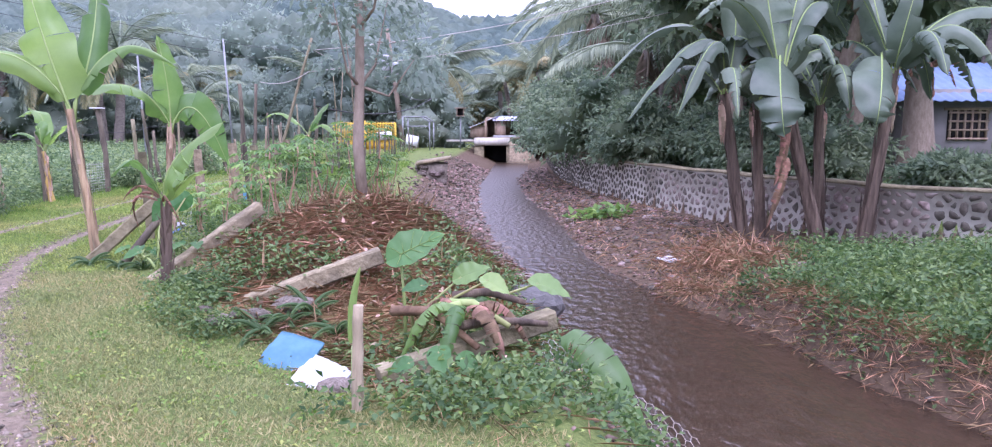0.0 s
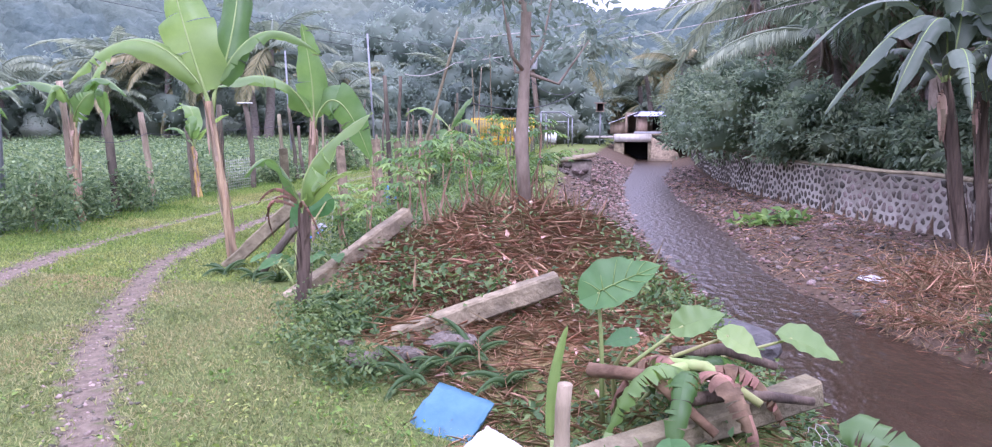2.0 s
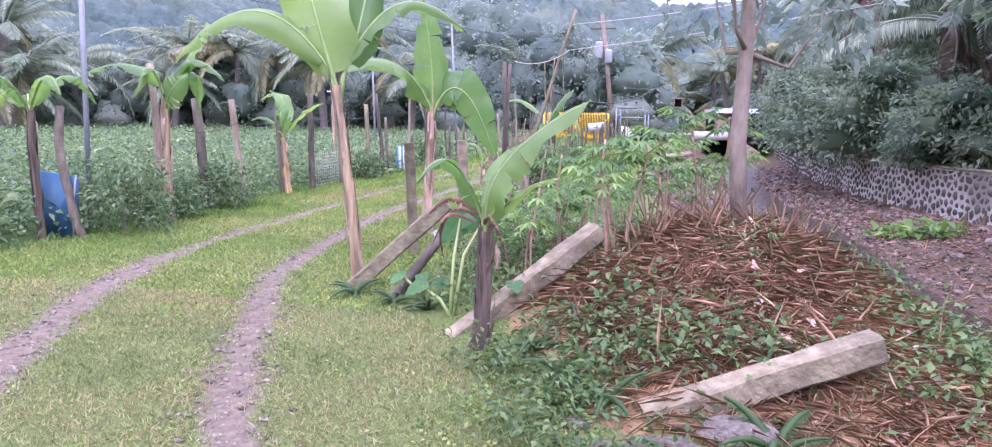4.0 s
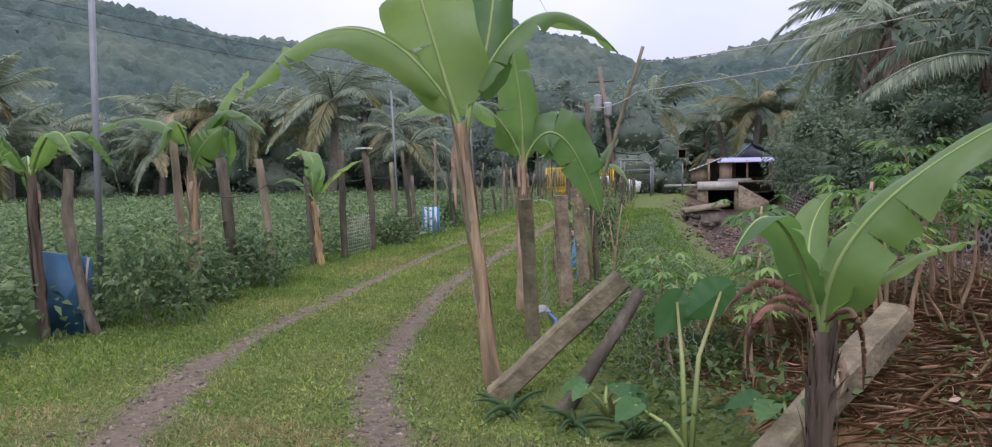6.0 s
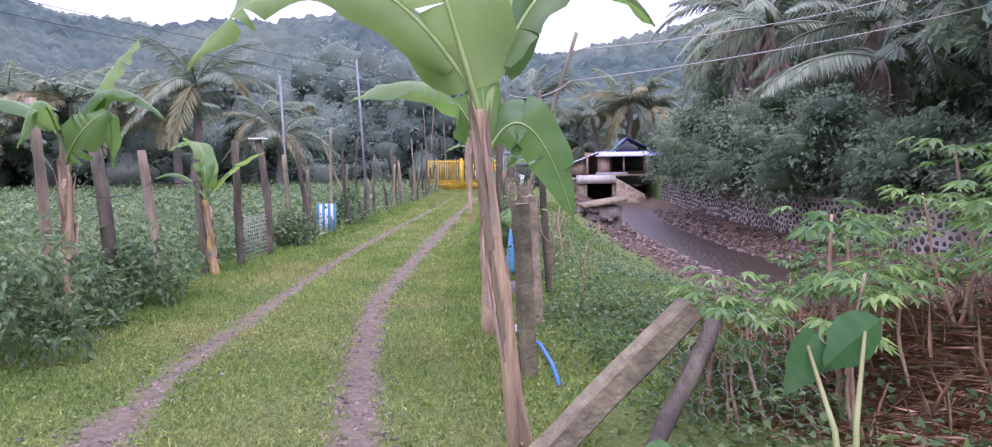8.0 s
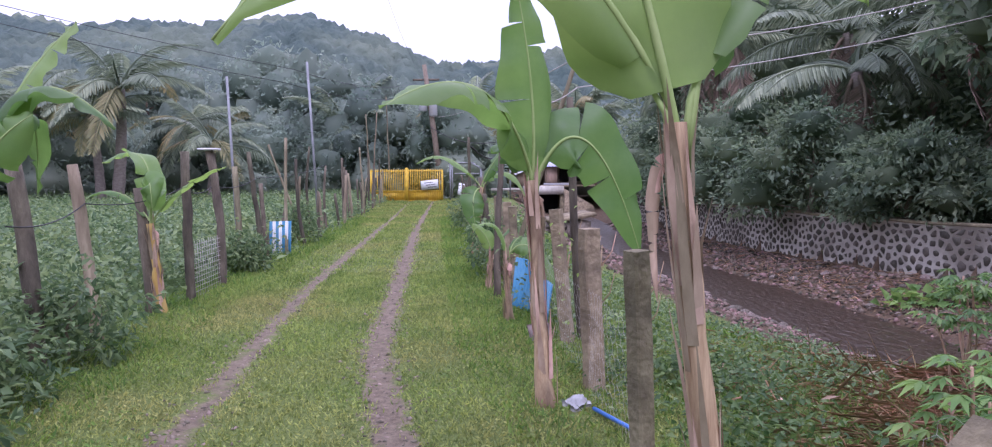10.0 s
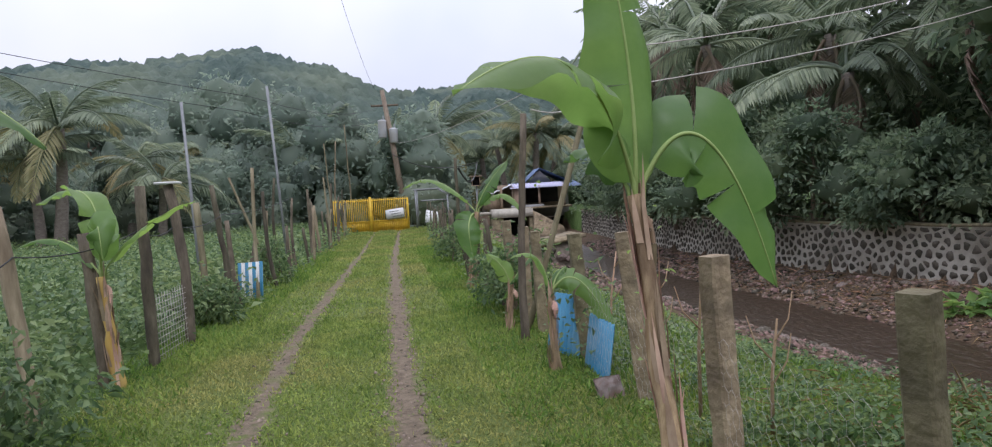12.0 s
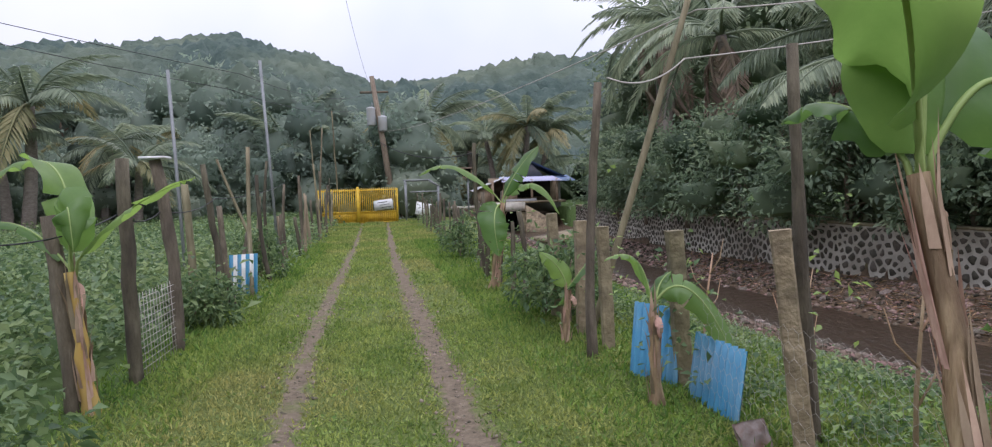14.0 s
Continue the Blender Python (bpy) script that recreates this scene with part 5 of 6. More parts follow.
for n, (x, y, h, r) in enumerate(((7.2, 19.4, 8.0, 2.6), (5.2, 21.5, 7.5, 2.3), (8.0, 32, 9.0, 3.4), (8.6, 26, 6.5, 2.6), (7.5, 41, 11, 4.0), (13, 34, 11, 4.0), (20, 27, 10, 3.8), (9, 50, 12, 4.4), (5.5, 54, 9, 3.2), (22, 18, 8, 3.0), (20, 37, 12, 4.5), (13.5, 29.5, 7, 2.6))):
    broad_tree("tall dark leafy tree behind the stone wall", (x, y, 0.25), h, r, 6000, 0.32, SHRUB, 230 + n, 0.2, 12, 0.5 if n < 2 else 0.22)
for n, (x, y, h, sc) in enumerate(((3.9, 28.5, 3.9, 1.45), (2.9, 35.0, 6.0, 1.6), (2.4, 42, 8.0, 1.6), (6.3, 25.5, 5.2, 1.5), (4.6, 31, 5.4, 1.6), (4.4, 48, 9.0, 1.6), (13, 26, 7.0, 1.5))):
    palm("coconut palm with drooping dry fronds behind the wall", (x, y, 0.25), h, sc, "ggggggggggggggdddd", 260 + n)

# tree on the mound
# Crown takes the pale haze-tinted leaf colour of the far trees.
broad_tree("slim tree with grey-brown trunk on the earth mound", (-1.88, 10.25, gz(-1.88, 10.25)), 5.6, 1.1, 3600, 0.115, FOREST, 301, 0.058, 17, 0.27, "tree", 0.008, (-0.02, 0.06), 0.42)

# woods and palms beyond the field
g = np.random.default_rng(88)
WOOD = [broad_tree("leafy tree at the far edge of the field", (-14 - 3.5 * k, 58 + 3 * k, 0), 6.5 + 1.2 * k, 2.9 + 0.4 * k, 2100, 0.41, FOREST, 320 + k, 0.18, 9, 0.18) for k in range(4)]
for n in range(80):
    a, r = radians(g.uniform(-34, 62)), g.uniform(60, 112)
    x, y = -6 - math.sin(a) * r, 8 + math.cos(a) * r
    if (y < 56 and x > -14) or (-5 < x < 6 and y < 66):
        continue
    copy_thing(WOOD[n % 4], pose(x, y, gz(x, y) - 0.2, 0, 0, g.uniform(0, 360)) @ Matrix.Scale(g.uniform(0.6, 1.0), 4))
for n in range(64):
    a, r = radians(g.uniform(-8, 60)), g.uniform(44, 72)
    x, y = -6 - math.sin(a) * r, 8 + math.cos(a) * r
    if (y < 55 and x > -14) or (-5 < x < 6 and y < 66):
        continue
    palm("coconut palm with yellowing fronds beyond the field", (x, y, gz(x, y)), g.uniform(2.2, 6.2), g.uniform(1.5, 2.0), "ggygyggygggyggyg" if n % 2 else "ggggygggggyggggg", 400 + n)

# thick undergrowth along the far edge of the field
g = np.random.default_rng(93)
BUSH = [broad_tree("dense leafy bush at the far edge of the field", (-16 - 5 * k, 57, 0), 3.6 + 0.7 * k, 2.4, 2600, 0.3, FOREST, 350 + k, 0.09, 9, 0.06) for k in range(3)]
for n in range(70):
    a, r = radians(1 + n * 0.9 + g.uniform(-0.5, 0.5)), g.uniform(49, 62)
    x, y = -6 - math.sin(a) * r, 8 + math.cos(a) * r
    if y < 52 and x > -14:
        continue
    copy_thing(BUSH[n % 3], pose(x, y, gz(x, y) - 0.15, 0, 0, g.uniform(0, 360)) @ Matrix.Scale(g.uniform(0.75, 1.25), 4))

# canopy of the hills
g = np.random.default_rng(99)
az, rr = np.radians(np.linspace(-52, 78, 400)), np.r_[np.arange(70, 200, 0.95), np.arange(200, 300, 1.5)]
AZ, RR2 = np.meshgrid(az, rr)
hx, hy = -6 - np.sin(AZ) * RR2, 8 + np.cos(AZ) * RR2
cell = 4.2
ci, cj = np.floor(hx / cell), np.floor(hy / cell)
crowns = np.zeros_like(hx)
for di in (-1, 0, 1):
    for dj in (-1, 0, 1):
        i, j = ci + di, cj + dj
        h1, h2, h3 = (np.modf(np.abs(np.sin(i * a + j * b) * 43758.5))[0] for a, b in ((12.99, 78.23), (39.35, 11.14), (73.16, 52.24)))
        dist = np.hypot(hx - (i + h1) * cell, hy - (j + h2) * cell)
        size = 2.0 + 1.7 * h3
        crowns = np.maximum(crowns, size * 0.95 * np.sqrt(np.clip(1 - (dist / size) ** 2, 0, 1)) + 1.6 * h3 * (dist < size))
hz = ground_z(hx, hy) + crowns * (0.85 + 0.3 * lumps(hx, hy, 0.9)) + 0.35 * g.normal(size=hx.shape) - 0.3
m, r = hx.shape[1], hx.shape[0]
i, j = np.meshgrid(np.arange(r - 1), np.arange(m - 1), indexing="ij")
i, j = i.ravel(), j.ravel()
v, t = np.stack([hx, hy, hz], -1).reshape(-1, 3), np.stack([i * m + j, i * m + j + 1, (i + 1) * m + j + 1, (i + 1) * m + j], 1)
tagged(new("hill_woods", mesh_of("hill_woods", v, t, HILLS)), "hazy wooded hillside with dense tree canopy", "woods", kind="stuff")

# ---- stones, litter and garden ----
# stones of the retaining wall


def stone_cell(k, pts, near):
    """The patch of wall nearer to point k than to its neighbours, as a polygon round it."""
    poly = [(-0.4, -0.4), (0.4, -0.4), (0.4, 0.4), (-0.4, 0.4)]
    for j in near:
        d = pts[j] - pts[k]
        half = d @ d / 2
        out = []
        for p, q in zip(poly, poly[1:] + poly[:1]):
            a, b = p[0] * d[0] + p[1] * d[1] - half, q[0] * d[0] + q[1] * d[1] - half
            if a <= 0:
                out.append(p)
            if a * b < 0:
                f = a / (a - b)
                out.append((p[0] + (q[0] - p[0]) * f, p[1] + (q[1] - p[1]) * f))
        poly = out
    return np.array(poly)


def stone_piece(poly, thick, g):
    """A dressed stone: bevelled face over the outline."""
    mid = poly.mean(0)
    size = np.sqrt(np.ptp(poly[:, 0]) * np.ptp(poly[:, 1]))
    cut = []
    for p, q in zip(poly, np.roll(poly, -1, 0)):
        if np.hypot(*(q - p)) > 0.03:
            cut += [p + (q - p) * 0.15, q + (p - q) * 0.15]
    c = mid + (np.array(cut if len(cut) > 4 else poly) - mid) * (1 - g.uniform(0.045, 0.125) / max(size, 0.13))
    n = len(c)
    c = c + g.normal(0, 0.004, c.shape)
    face = mid + (c - mid) * 0.86
    v = np.r_[np.c_[c, np.zeros(n)], np.c_[face, thick + g.normal(0, 0.003, n)], [[*mid, thick * 1.25]]]
    return v, [(2 * n, n + k, n + (k + 1) % n) for k in range(n)], [(k, (k + 1) % n, n + (k + 1) % n, n + k) for k in range(n)]


arc = np.r_[0, np.cumsum(np.linalg.norm(np.diff(wall_line, axis=0), axis=1))]
g = np.random.default_rng(12)
rest = Build()
made = 0
pts = []
for row in range(9):
    zz = -1.0 + row * 0.172
    step = 0.23
    aa = np.arange(0.1 + 0.115 * (row % 2), arc[-1] - 0.3, step)
    pts.append(np.stack([aa + g.uniform(-0.1, 0.1, len(aa)), zz + g.uniform(-0.08, 0.08, len(aa))], 1))
pts = np.concatenate(pts)
for k, (a, zz) in enumerate(pts):
    dist = np.hypot(pts[:, 0] - a, pts[:, 1] - zz)
    near = np.argsort(dist)[1:13]
    poly = stone_cell(k, pts, near)
    poly[:, 1] = np.minimum(poly[:, 1], WALL_TOP - 0.075 - zz)
    if len(poly) < 3 or np.ptp(poly[:, 1]) < 0.05:
        continue
    yy, xx = float(np.interp(a, arc, wall_line[:, 1])), float(np.interp(a, arc, wall_line[:, 0]))
    nx, ny = float(np.interp(a, arc, wall_front[:, 0])), float(np.interp(a, arc, wall_front[:, 1]))
    v, tr, qd = stone_piece(poly, g.uniform(0.012, 0.024), g)
    m = np.array([(ny, -nx, 0), (0, 0, 1), (nx, ny, 0.03)])
    if (m[0] @ np.array([wall_line[-1, 0] - wall_line[0, 0], wall_line[-1, 1] - wall_line[0, 1], 0])) < 0:
        m[0] = -m[0]
    flip = np.linalg.det(m) < 0
    if flip:
        tr, qd = [t[::-1] for t in tr], [q[::-1] for q in qd]
    inset = 0.05 * (1 - (WALL_TOP - zz) / 1.65)
    at = np.array((xx - nx * (inset + 0.006), yy - ny * (inset + 0.006), zz))
    if 15.0 < yy < 22 and made < 290:
        ob = part("stone", Build().add(v @ m, tr, qd), STONE, wall_1)
        ob.matrix_basis = Matrix.Translation(at)
        made += 1
    else:
        rest.add(v @ m + at, tr, qd)
tagged(part("stonework", rest, STONE, wall_1), kind="stuff")


def chips(name, label, mat, x, y, size, seed, sink=0.3, grow=0.0):
    """Small angular stones over the ground."""
    g = np.random.default_rng(seed)
    n = len(x)
    o = np.array([(1, 0, 0), (-1, 0, 0), (0, 1, 0), (0, -1, 0), (0, 0, 1), (0, 0, -1)], float)
    f = np.array([(0, 2, 4), (2, 1, 4), (1, 3, 4), (3, 0, 4), (2, 0, 5), (1, 2, 5), (3, 1, 5), (0, 3, 5)])
    s = g.uniform(0.5, 1.0, (n, 6, 1)) * g.uniform(size[0], size[1], (n, 1, 1)) * (1 + grow * np.clip((y - 9) / 12, 0, 2)).reshape(-1, 1, 1) * g.choice([1, 1, 1, 1.7], (n, 1, 1))
    a = g.uniform(0, 6.283, n)
    v = o[None] * s * np.array([1.0, 0.8, 0.55]) + g.normal(0, 0.12, (n, 6, 3)) * s
    ca, sa = np.cos(a)[:, None], np.sin(a)[:, None]
    v = np.stack([v[..., 0] * ca - v[..., 1] * sa, v[..., 0] * sa + v[..., 1] * ca, v[..., 2]], -1)
    v += np.stack([x, y, ground_z(x, y) + s[:, 0, 0] * (0.4 - sink)], 1)[:, None]
    faces = (np.arange(n)[:, None, None] * 6 + f).reshape(-1, 3)
    return tagged(new(name, mesh_of(name, v, faces, mat)), label, "gravel", kind="stuff")


g = np.random.default_rng(13)
n = 27000
yy = 5 + 40 * g.random(n) ** 1.5
side = g.random(n) < 0.42
xx = np.where(side, water_left(yy) - np.abs(g.normal(0, np.where(yy > 13, 1.15, 0.6), n)) + 0.2, water_right(yy) - 0.2 + g.random(n) * (np.minimum(wall_x(yy), water_right(yy) + 3.6) - water_right(yy)))
ok = (side | (yy > 11.5)) & (xx < wall_x(yy) - 0.05)
chips("pebbles", "brown and grey pebbles along the stream", PEBBLE, xx[ok], yy[ok], (0.011, 0.036), 14, grow=0.9)
n = 15000
yy = 4.5 + 18 * g.random(n) ** 1.6
xx = np.where(g.random(n) < 0.55, track_right(yy), track_left(yy)) + g.normal(0, 0.15, n)
keep = g.random(n) < np.interp(yy, [9, 14], [1.0, 0.55]) * (0.7 + 0.4 * lumps(xx, yy, 2.3, 5))
xx, yy = xx[keep], yy[keep]
chips("gravel", "loose grey gravel in the wheel tracks", GRAVEL, xx, yy, (0.007, 0.023), 15)
rock_meshes = [blob_mesh("river_stone", ROCK, k, 0.6) for k in range(6)]
for n in range(280):
    yy = 6 + 34 * g.random() ** 1.5
    if g.random() < 0.45:
        xx = float(water_left(yy)) - abs(g.normal(0, 0.6)) + 0.15
    else:
        xx = float(water_right(yy)) + g.uniform(-0.1, 2.6)
        if yy < 12.5:
            xx = float(water_right(yy)) + g.uniform(-0.1, 0.3)
    if xx > float(wall_x(yy)) - 0.2:
        continue
    if yy < 12.5 and n % 3:
        continue
    ob = new("river_stone", rock_meshes[n % 6])
    s = g.uniform(0.03, 0.11) * (0.55 if yy < 12.5 else 1.0)
    ob.matrix_world = Matrix.Translation((xx, yy, gz(xx, yy) + s * 0.15)) @ pose(0, 0, 0, g.uniform(-15, 15), g.uniform(-15, 15), g.uniform(0, 360)) @ Matrix.Diagonal((s * g.uniform(0.9, 1.5), s, s, 1))
    tagged(ob, "rounded brown-grey stone beside the stream", "stone", "river stones")


def litter(name, label, mat, x, y, lift, ln, wd, seed, flat=0.25, category="twigs"):
    g = np.random.default_rng(seed)
    n = len(x)
    c = np.stack([x, y, ground_z(x, y) + g.uniform(0.0, lift, n)], 1)
    d = g.normal(size=(n, 3))
    d[:, 2] *= flat
    v, t = cards(c, d, np.array([0, 0, 1.0]) + g.normal(0, 0.4, (n, 3)), g.uniform(ln[0], ln[1], n), g.uniform(wd[0], wd[1], n), 0.1)
    return tagged(new(name, mesh_of(name, v, t, mat)), label, category, kind="stuff")


n = 62000
x, y = g.normal(-1.9, 1.1, n), g.normal(10.5, 2.0, n)
ok = (water_left(y) - x > 0.25) & (x > track_right(y) + 2.2)
litter("dry_twigs", "tangle of dry reddish-brown twigs over the earth mound", TWIG, x[ok], y[ok], 0.045, (0.06, 0.34), (0.002, 0.0045), 16, 0.16)
n = 1300
x, y = g.normal(-1.7, 1.1, n), g.normal(10.0, 2.2, n)
ok = (water_left(y) - x > 0.25) & (x > track_right(y) + 2.2)
litter("dead_leaves", "dry brown leaves and stalks on the mound", DRY, x[ok], y[ok], 0.06, (0.04, 0.12), (0.02, 0.05), 17, 0.4, "leaf litter")
n = 900
x, y = g.normal(-2.2, 0.9, n), g.normal(10.6, 1.3, n)
ok = (water_left(y) - x > 0.25) & (x > track_right(y) + 2.2)
litter("dry_stalks", "thin dead stalks standing in the earth mound", TWIG, x[ok], y[ok], 0.02, (0.15, 0.45), (0.002, 0.004), 22, 3.0)
n = 5000
y = g.uniform(5.5, 13.5, n)
x = water_right(y) + g.normal(0.25, 0.2, n)
litter("dry_twigs", "dry straw and roots along the far bank edge", TWIG, x, y, 0.1, (0.06, 0.3), (0.004, 0.009), 18, 0.5)
n = 3500
y = g.uniform(12, 34, n)
x = water_right(y) + g.uniform(0.1, 2.8, n)
ok = x < wall_x(y) - 0.1
litter("dry_twigs", "dry twigs and debris on the gravel bank", TWIG, x[ok], y[ok], 0.06, (0.06, 0.35), (0.006, 0.016), 19, 0.3)
n = 1900
x, y = g.normal(3.1, 0.5, n), g.normal(14.1, 0.7, n)
litter("dry_straw", "heap of dead straw under the banana plants", TWIG, x, y, 0.3, (0.12, 0.42), (0.005, 0.01), 20, 0.8)
leaf_field("weeds", "sparse green weeds growing through the twigs", BANK_WEED, spots(130, (-4.2, 0.2, 7.5, 15), lambda x, y: (water_left(y) - x > 0.4) * (x > track_right(y) + 2.3) * 0.8, (0.08, 0.3), 55), 24, 0.1, 0.045, 56)
leaf_field("weeds", "cut green leaves piled on the gravel bank", CASSAVA, np.array([(1.6, 21.2, 0.2), (1.9, 21.0, 0.25), (1.3, 21.4, 0.2), (2.1, 20.8, 0.2)]), 26, 0.2, 0.26, 57)


def cassava(seed, at):
    g = np.random.default_rng(seed)
    ob = thing("cassava_plant", "cassava plant with bare brown stems and palmate leaves", "cassava plant", at, "cassava plants")
    leaves = Build()
    for k in range(int(g.integers(1, 4))):
        h = g.uniform(0.7, 1.15)
        lean = g.normal(0, 0.12, 2)
        s = np.linspace(0, 1, 9)[:, None]
        p = np.c_[lean[0] * s + 0.07 * (k - 1) + 0.02 * np.sin(s * 7 + k), lean[1] * s + 0.02 * np.cos(s * 6 + k), h * s - 0.05]
        part("stem", Build().tube(p, np.linspace(0.016, 0.008, 9), 7, 0.12, seed), CASSAVA_STEM, ob)
        for q in range(13):
            a, top = q * 2.4 + g.uniform(-0.3, 0.3), p[-1] - np.array([0, 0, 0.13 * h * g.random()])
            end = top + np.array([math.cos(a), math.sin(a), g.uniform(-0.1, 0.7)]) * g.uniform(0.1, 0.24)
            leaves.tube([top, (top + end) / 2 + [0, 0, 0.01], end], [0.003, 0.0025, 0.002], 3, cap=False)
            b = a + (np.arange(7) - 3) * 0.62
            d = np.stack([np.cos(b), np.sin(b), np.full(7, -0.35) + g.normal(0, 0.12, 7)], 1)
            ln = np.array([0.5, 0.8, 1, 1.08, 1, 0.8, 0.5]) * g.uniform(0.10, 0.16)
            v, t = cards(np.tile(end, (7, 1)), d, np.tile([0, 0, 1.0], (7, 1)), ln, ln * 0.3, 0.12)
            leaves.add(v, tris=t)
    part("foliage", leaves, CASSAVA, ob)
    return ob


kinds = [cassava(500 + k, (x, y, gz(x, y))) for k, (x, y) in enumerate(((-3.3, 10.9), (-2.8, 10.2), (-2.4, 10.7), (-2.9, 11.6), (-2.1, 11.8)))]
g = np.random.default_rng(21)
for n, (x, y) in enumerate(((-3.5, 10.3), (-3.7, 11.1), (-2.9, 9.7), (-3.2, 11.9), (-2.6, 11.2), (-2.2, 11.3), (-3.4, 11.5), (-3.8, 10.6), (-2.7, 12.1), (-2.35, 12.6), (-4.1, 10.95), (-3.0, 12.6), (-2.5, 10.2), (-3.1, 10.6), (-2.3, 13.2), (-3.35, 10.75), (-2.6, 13.2), (-3.05, 11.2), (-2.6, 10.75), (-1.95, 12.0), (-3.95, 10.75))):
    copy_thing(kinds[n % 5], pose(x, y, gz(x, y) - 0.02, 0, 0, g.uniform(0, 360)) @ Matrix.Scale(g.uniform(0.62, 0.88), 4))


def heart(attach, way, normal, size, curl=0.12):
    """A heart-shaped leaf, its stalk joined at attach."""
    s = np.linspace(0, 1, 25)
    way, normal = unit(way), unit(normal)
    side = unit(np.cross(way, normal))
    normal = np.cross(side, way)
    half = 0.46 * np.sin(np.pi * s**0.75) ** 0.75 * (1 - 0.15 * s) * (1 - 0.25 * np.clip((s - 0.6) / 0.4, 0, 1))
    out = Build()
    m = 6
    for sg in (-1, 1):
        rows = []
        for u, h in zip(s, half):
            base = -0.32 + 1.32 * u
            for w in np.linspace(0, 1, m):
                mid = base if u > 0.28 else base + (0.05 - base) * (1 - w) ** 1.5
                rows.append(np.array(attach) + size * (way * mid + side * sg * h * w + normal * (0.25 * h * w - curl * (u - 0.3) ** 2 * 1.6 + 0.022 * math.sin(26 * u + 2 * sg) * w + 0.02 * math.sin(7 * u + sg) * w)))
        i, j = np.meshgrid(np.arange(24), np.arange(m - 1), indexing="ij")
        i, j = i.ravel(), j.ravel()
        q = np.stack([i * m + j, (i + 1) * m + j, (i + 1) * m + j + 1, i * m + j + 1], 1)
        out.add(rows, quads=q if sg < 0 else q[:, ::-1])
    return out


def veins(attach, way, normal, size):
    """Midrib and side veins just above a heart-shaped leaf."""
    way, normal = unit(way), unit(normal)
    side = unit(np.cross(way, normal))
    normal = np.cross(side, way)
    
    def at(u, w):
        h = 0.46 * math.sin(math.pi * u**0.75) ** 0.75 * (1 - 0.15 * u) * w
        return np.array(attach) + size * (way * (-0.32 + 1.32 * u) + side * h + normal * (0.25 * abs(h) - 0.12 * (u - 0.3) ** 2 * 1.6 + 0.012))

    out = Build().tube([at(u, 0) for u in np.linspace(0.25, 0.97, 8)], np.linspace(0.0045, 0.0012, 8), 5)
    for sg in (-1, 1):
        for u0, u1, reach in ((0.26, 0.14, 0.8), (0.3, 0.38, 0.88), (0.42, 0.58, 0.86), (0.56, 0.74, 0.82), (0.7, 0.86, 0.75)):
            out.tube([at(u0 + (u1 - u0) * q, sg * reach * q) for q in (0.0, 0.35, 0.7, 1.0)], [0.003, 0.0024, 0.0018, 0.001], 4)
    return out


def taro(label, at, leaves, mats=()):
    ob = thing("taro_plant", label, "taro plant", at, "taro plants")
    for k, (tip, way, nor, size) in enumerate(leaves):
        tip = np.array(tip) - np.array(at)
        part("stalk", Build().tube([(0.02 * k, 0, -0.05), tip * [0.35, 0.35, 0.6], tip], [0.016, 0.012, 0.007], 7), PETIOLE, ob, smooth=True)
        leaf = part("leaf", heart(tip, way, nor, size), mats[k] if mats else TARO, ob, smooth=True)
        if size > 0.3:
            part("midrib", veins(tip, way, nor, size), TARO_L, leaf, "pale midrib with side veins", smooth=True)
    return ob


tz = gz(-0.9, 7.15)
taro("taro plant with one huge heart-shaped leaf", (-0.9, 7.15, tz), [((-0.93, 7.12, 0.62), (0.8, 0.15, 0.42), (-0.35, -0.65, 0.6), 0.36), ((-0.3, 6.85, 0.5), (0.75, -0.3, -0.35), (0.1, -0.5, 0.85), 0.18), ((-0.5, 7.1, 0.47), (0.85, 0.0, 0.35), (-0.2, -0.6, 0.7), 0.22), ((0.04, 7.2, 0.41), (0.9, -0.1, -0.3), (0.2, -0.35, 0.9), 0.26), ((-0.75, 6.9, 0.45), (-0.7, -0.3, -0.1), (-0.1, -0.6, 0.75), 0.14)], (TARO, TARO_L, TARO_L, TARO_L, TARO))
taro("small taro plant with bright leaves on the bank", (-0.6, 6.3, gz(-0.6, 6.3)), [((-0.55, 6.2, 0.2), (0.2, -0.7, -0.5), (0, -0.8, 0.5), 0.17), ((-0.42, 6.35, 0.12), (0.6, -0.4, -0.4), (0, -0.7, 0.6), 0.14), ((-0.75, 6.3, 0.1), (-0.6, -0.3, -0.2), (0, -0.6, 0.8), 0.13)])
taro("taro plant with tall pale stalks beside the fallen post", (-3.85, 9.4, gz(-3.85, 9.4)), [((-3.9, 9.75, 0.70), (-0.35, -0.3, -0.6), (0.5, -0.8, 0.2), 0.23), ((-3.68, 9.75, 0.76), (-0.75, -0.2, -0.55), (0.75, 0.25, 0.55), 0.24), ((-4.1, 9.5, 0.22), (-0.4, -0.6, -0.2), (0, -0.5, 0.8), 0.16)])
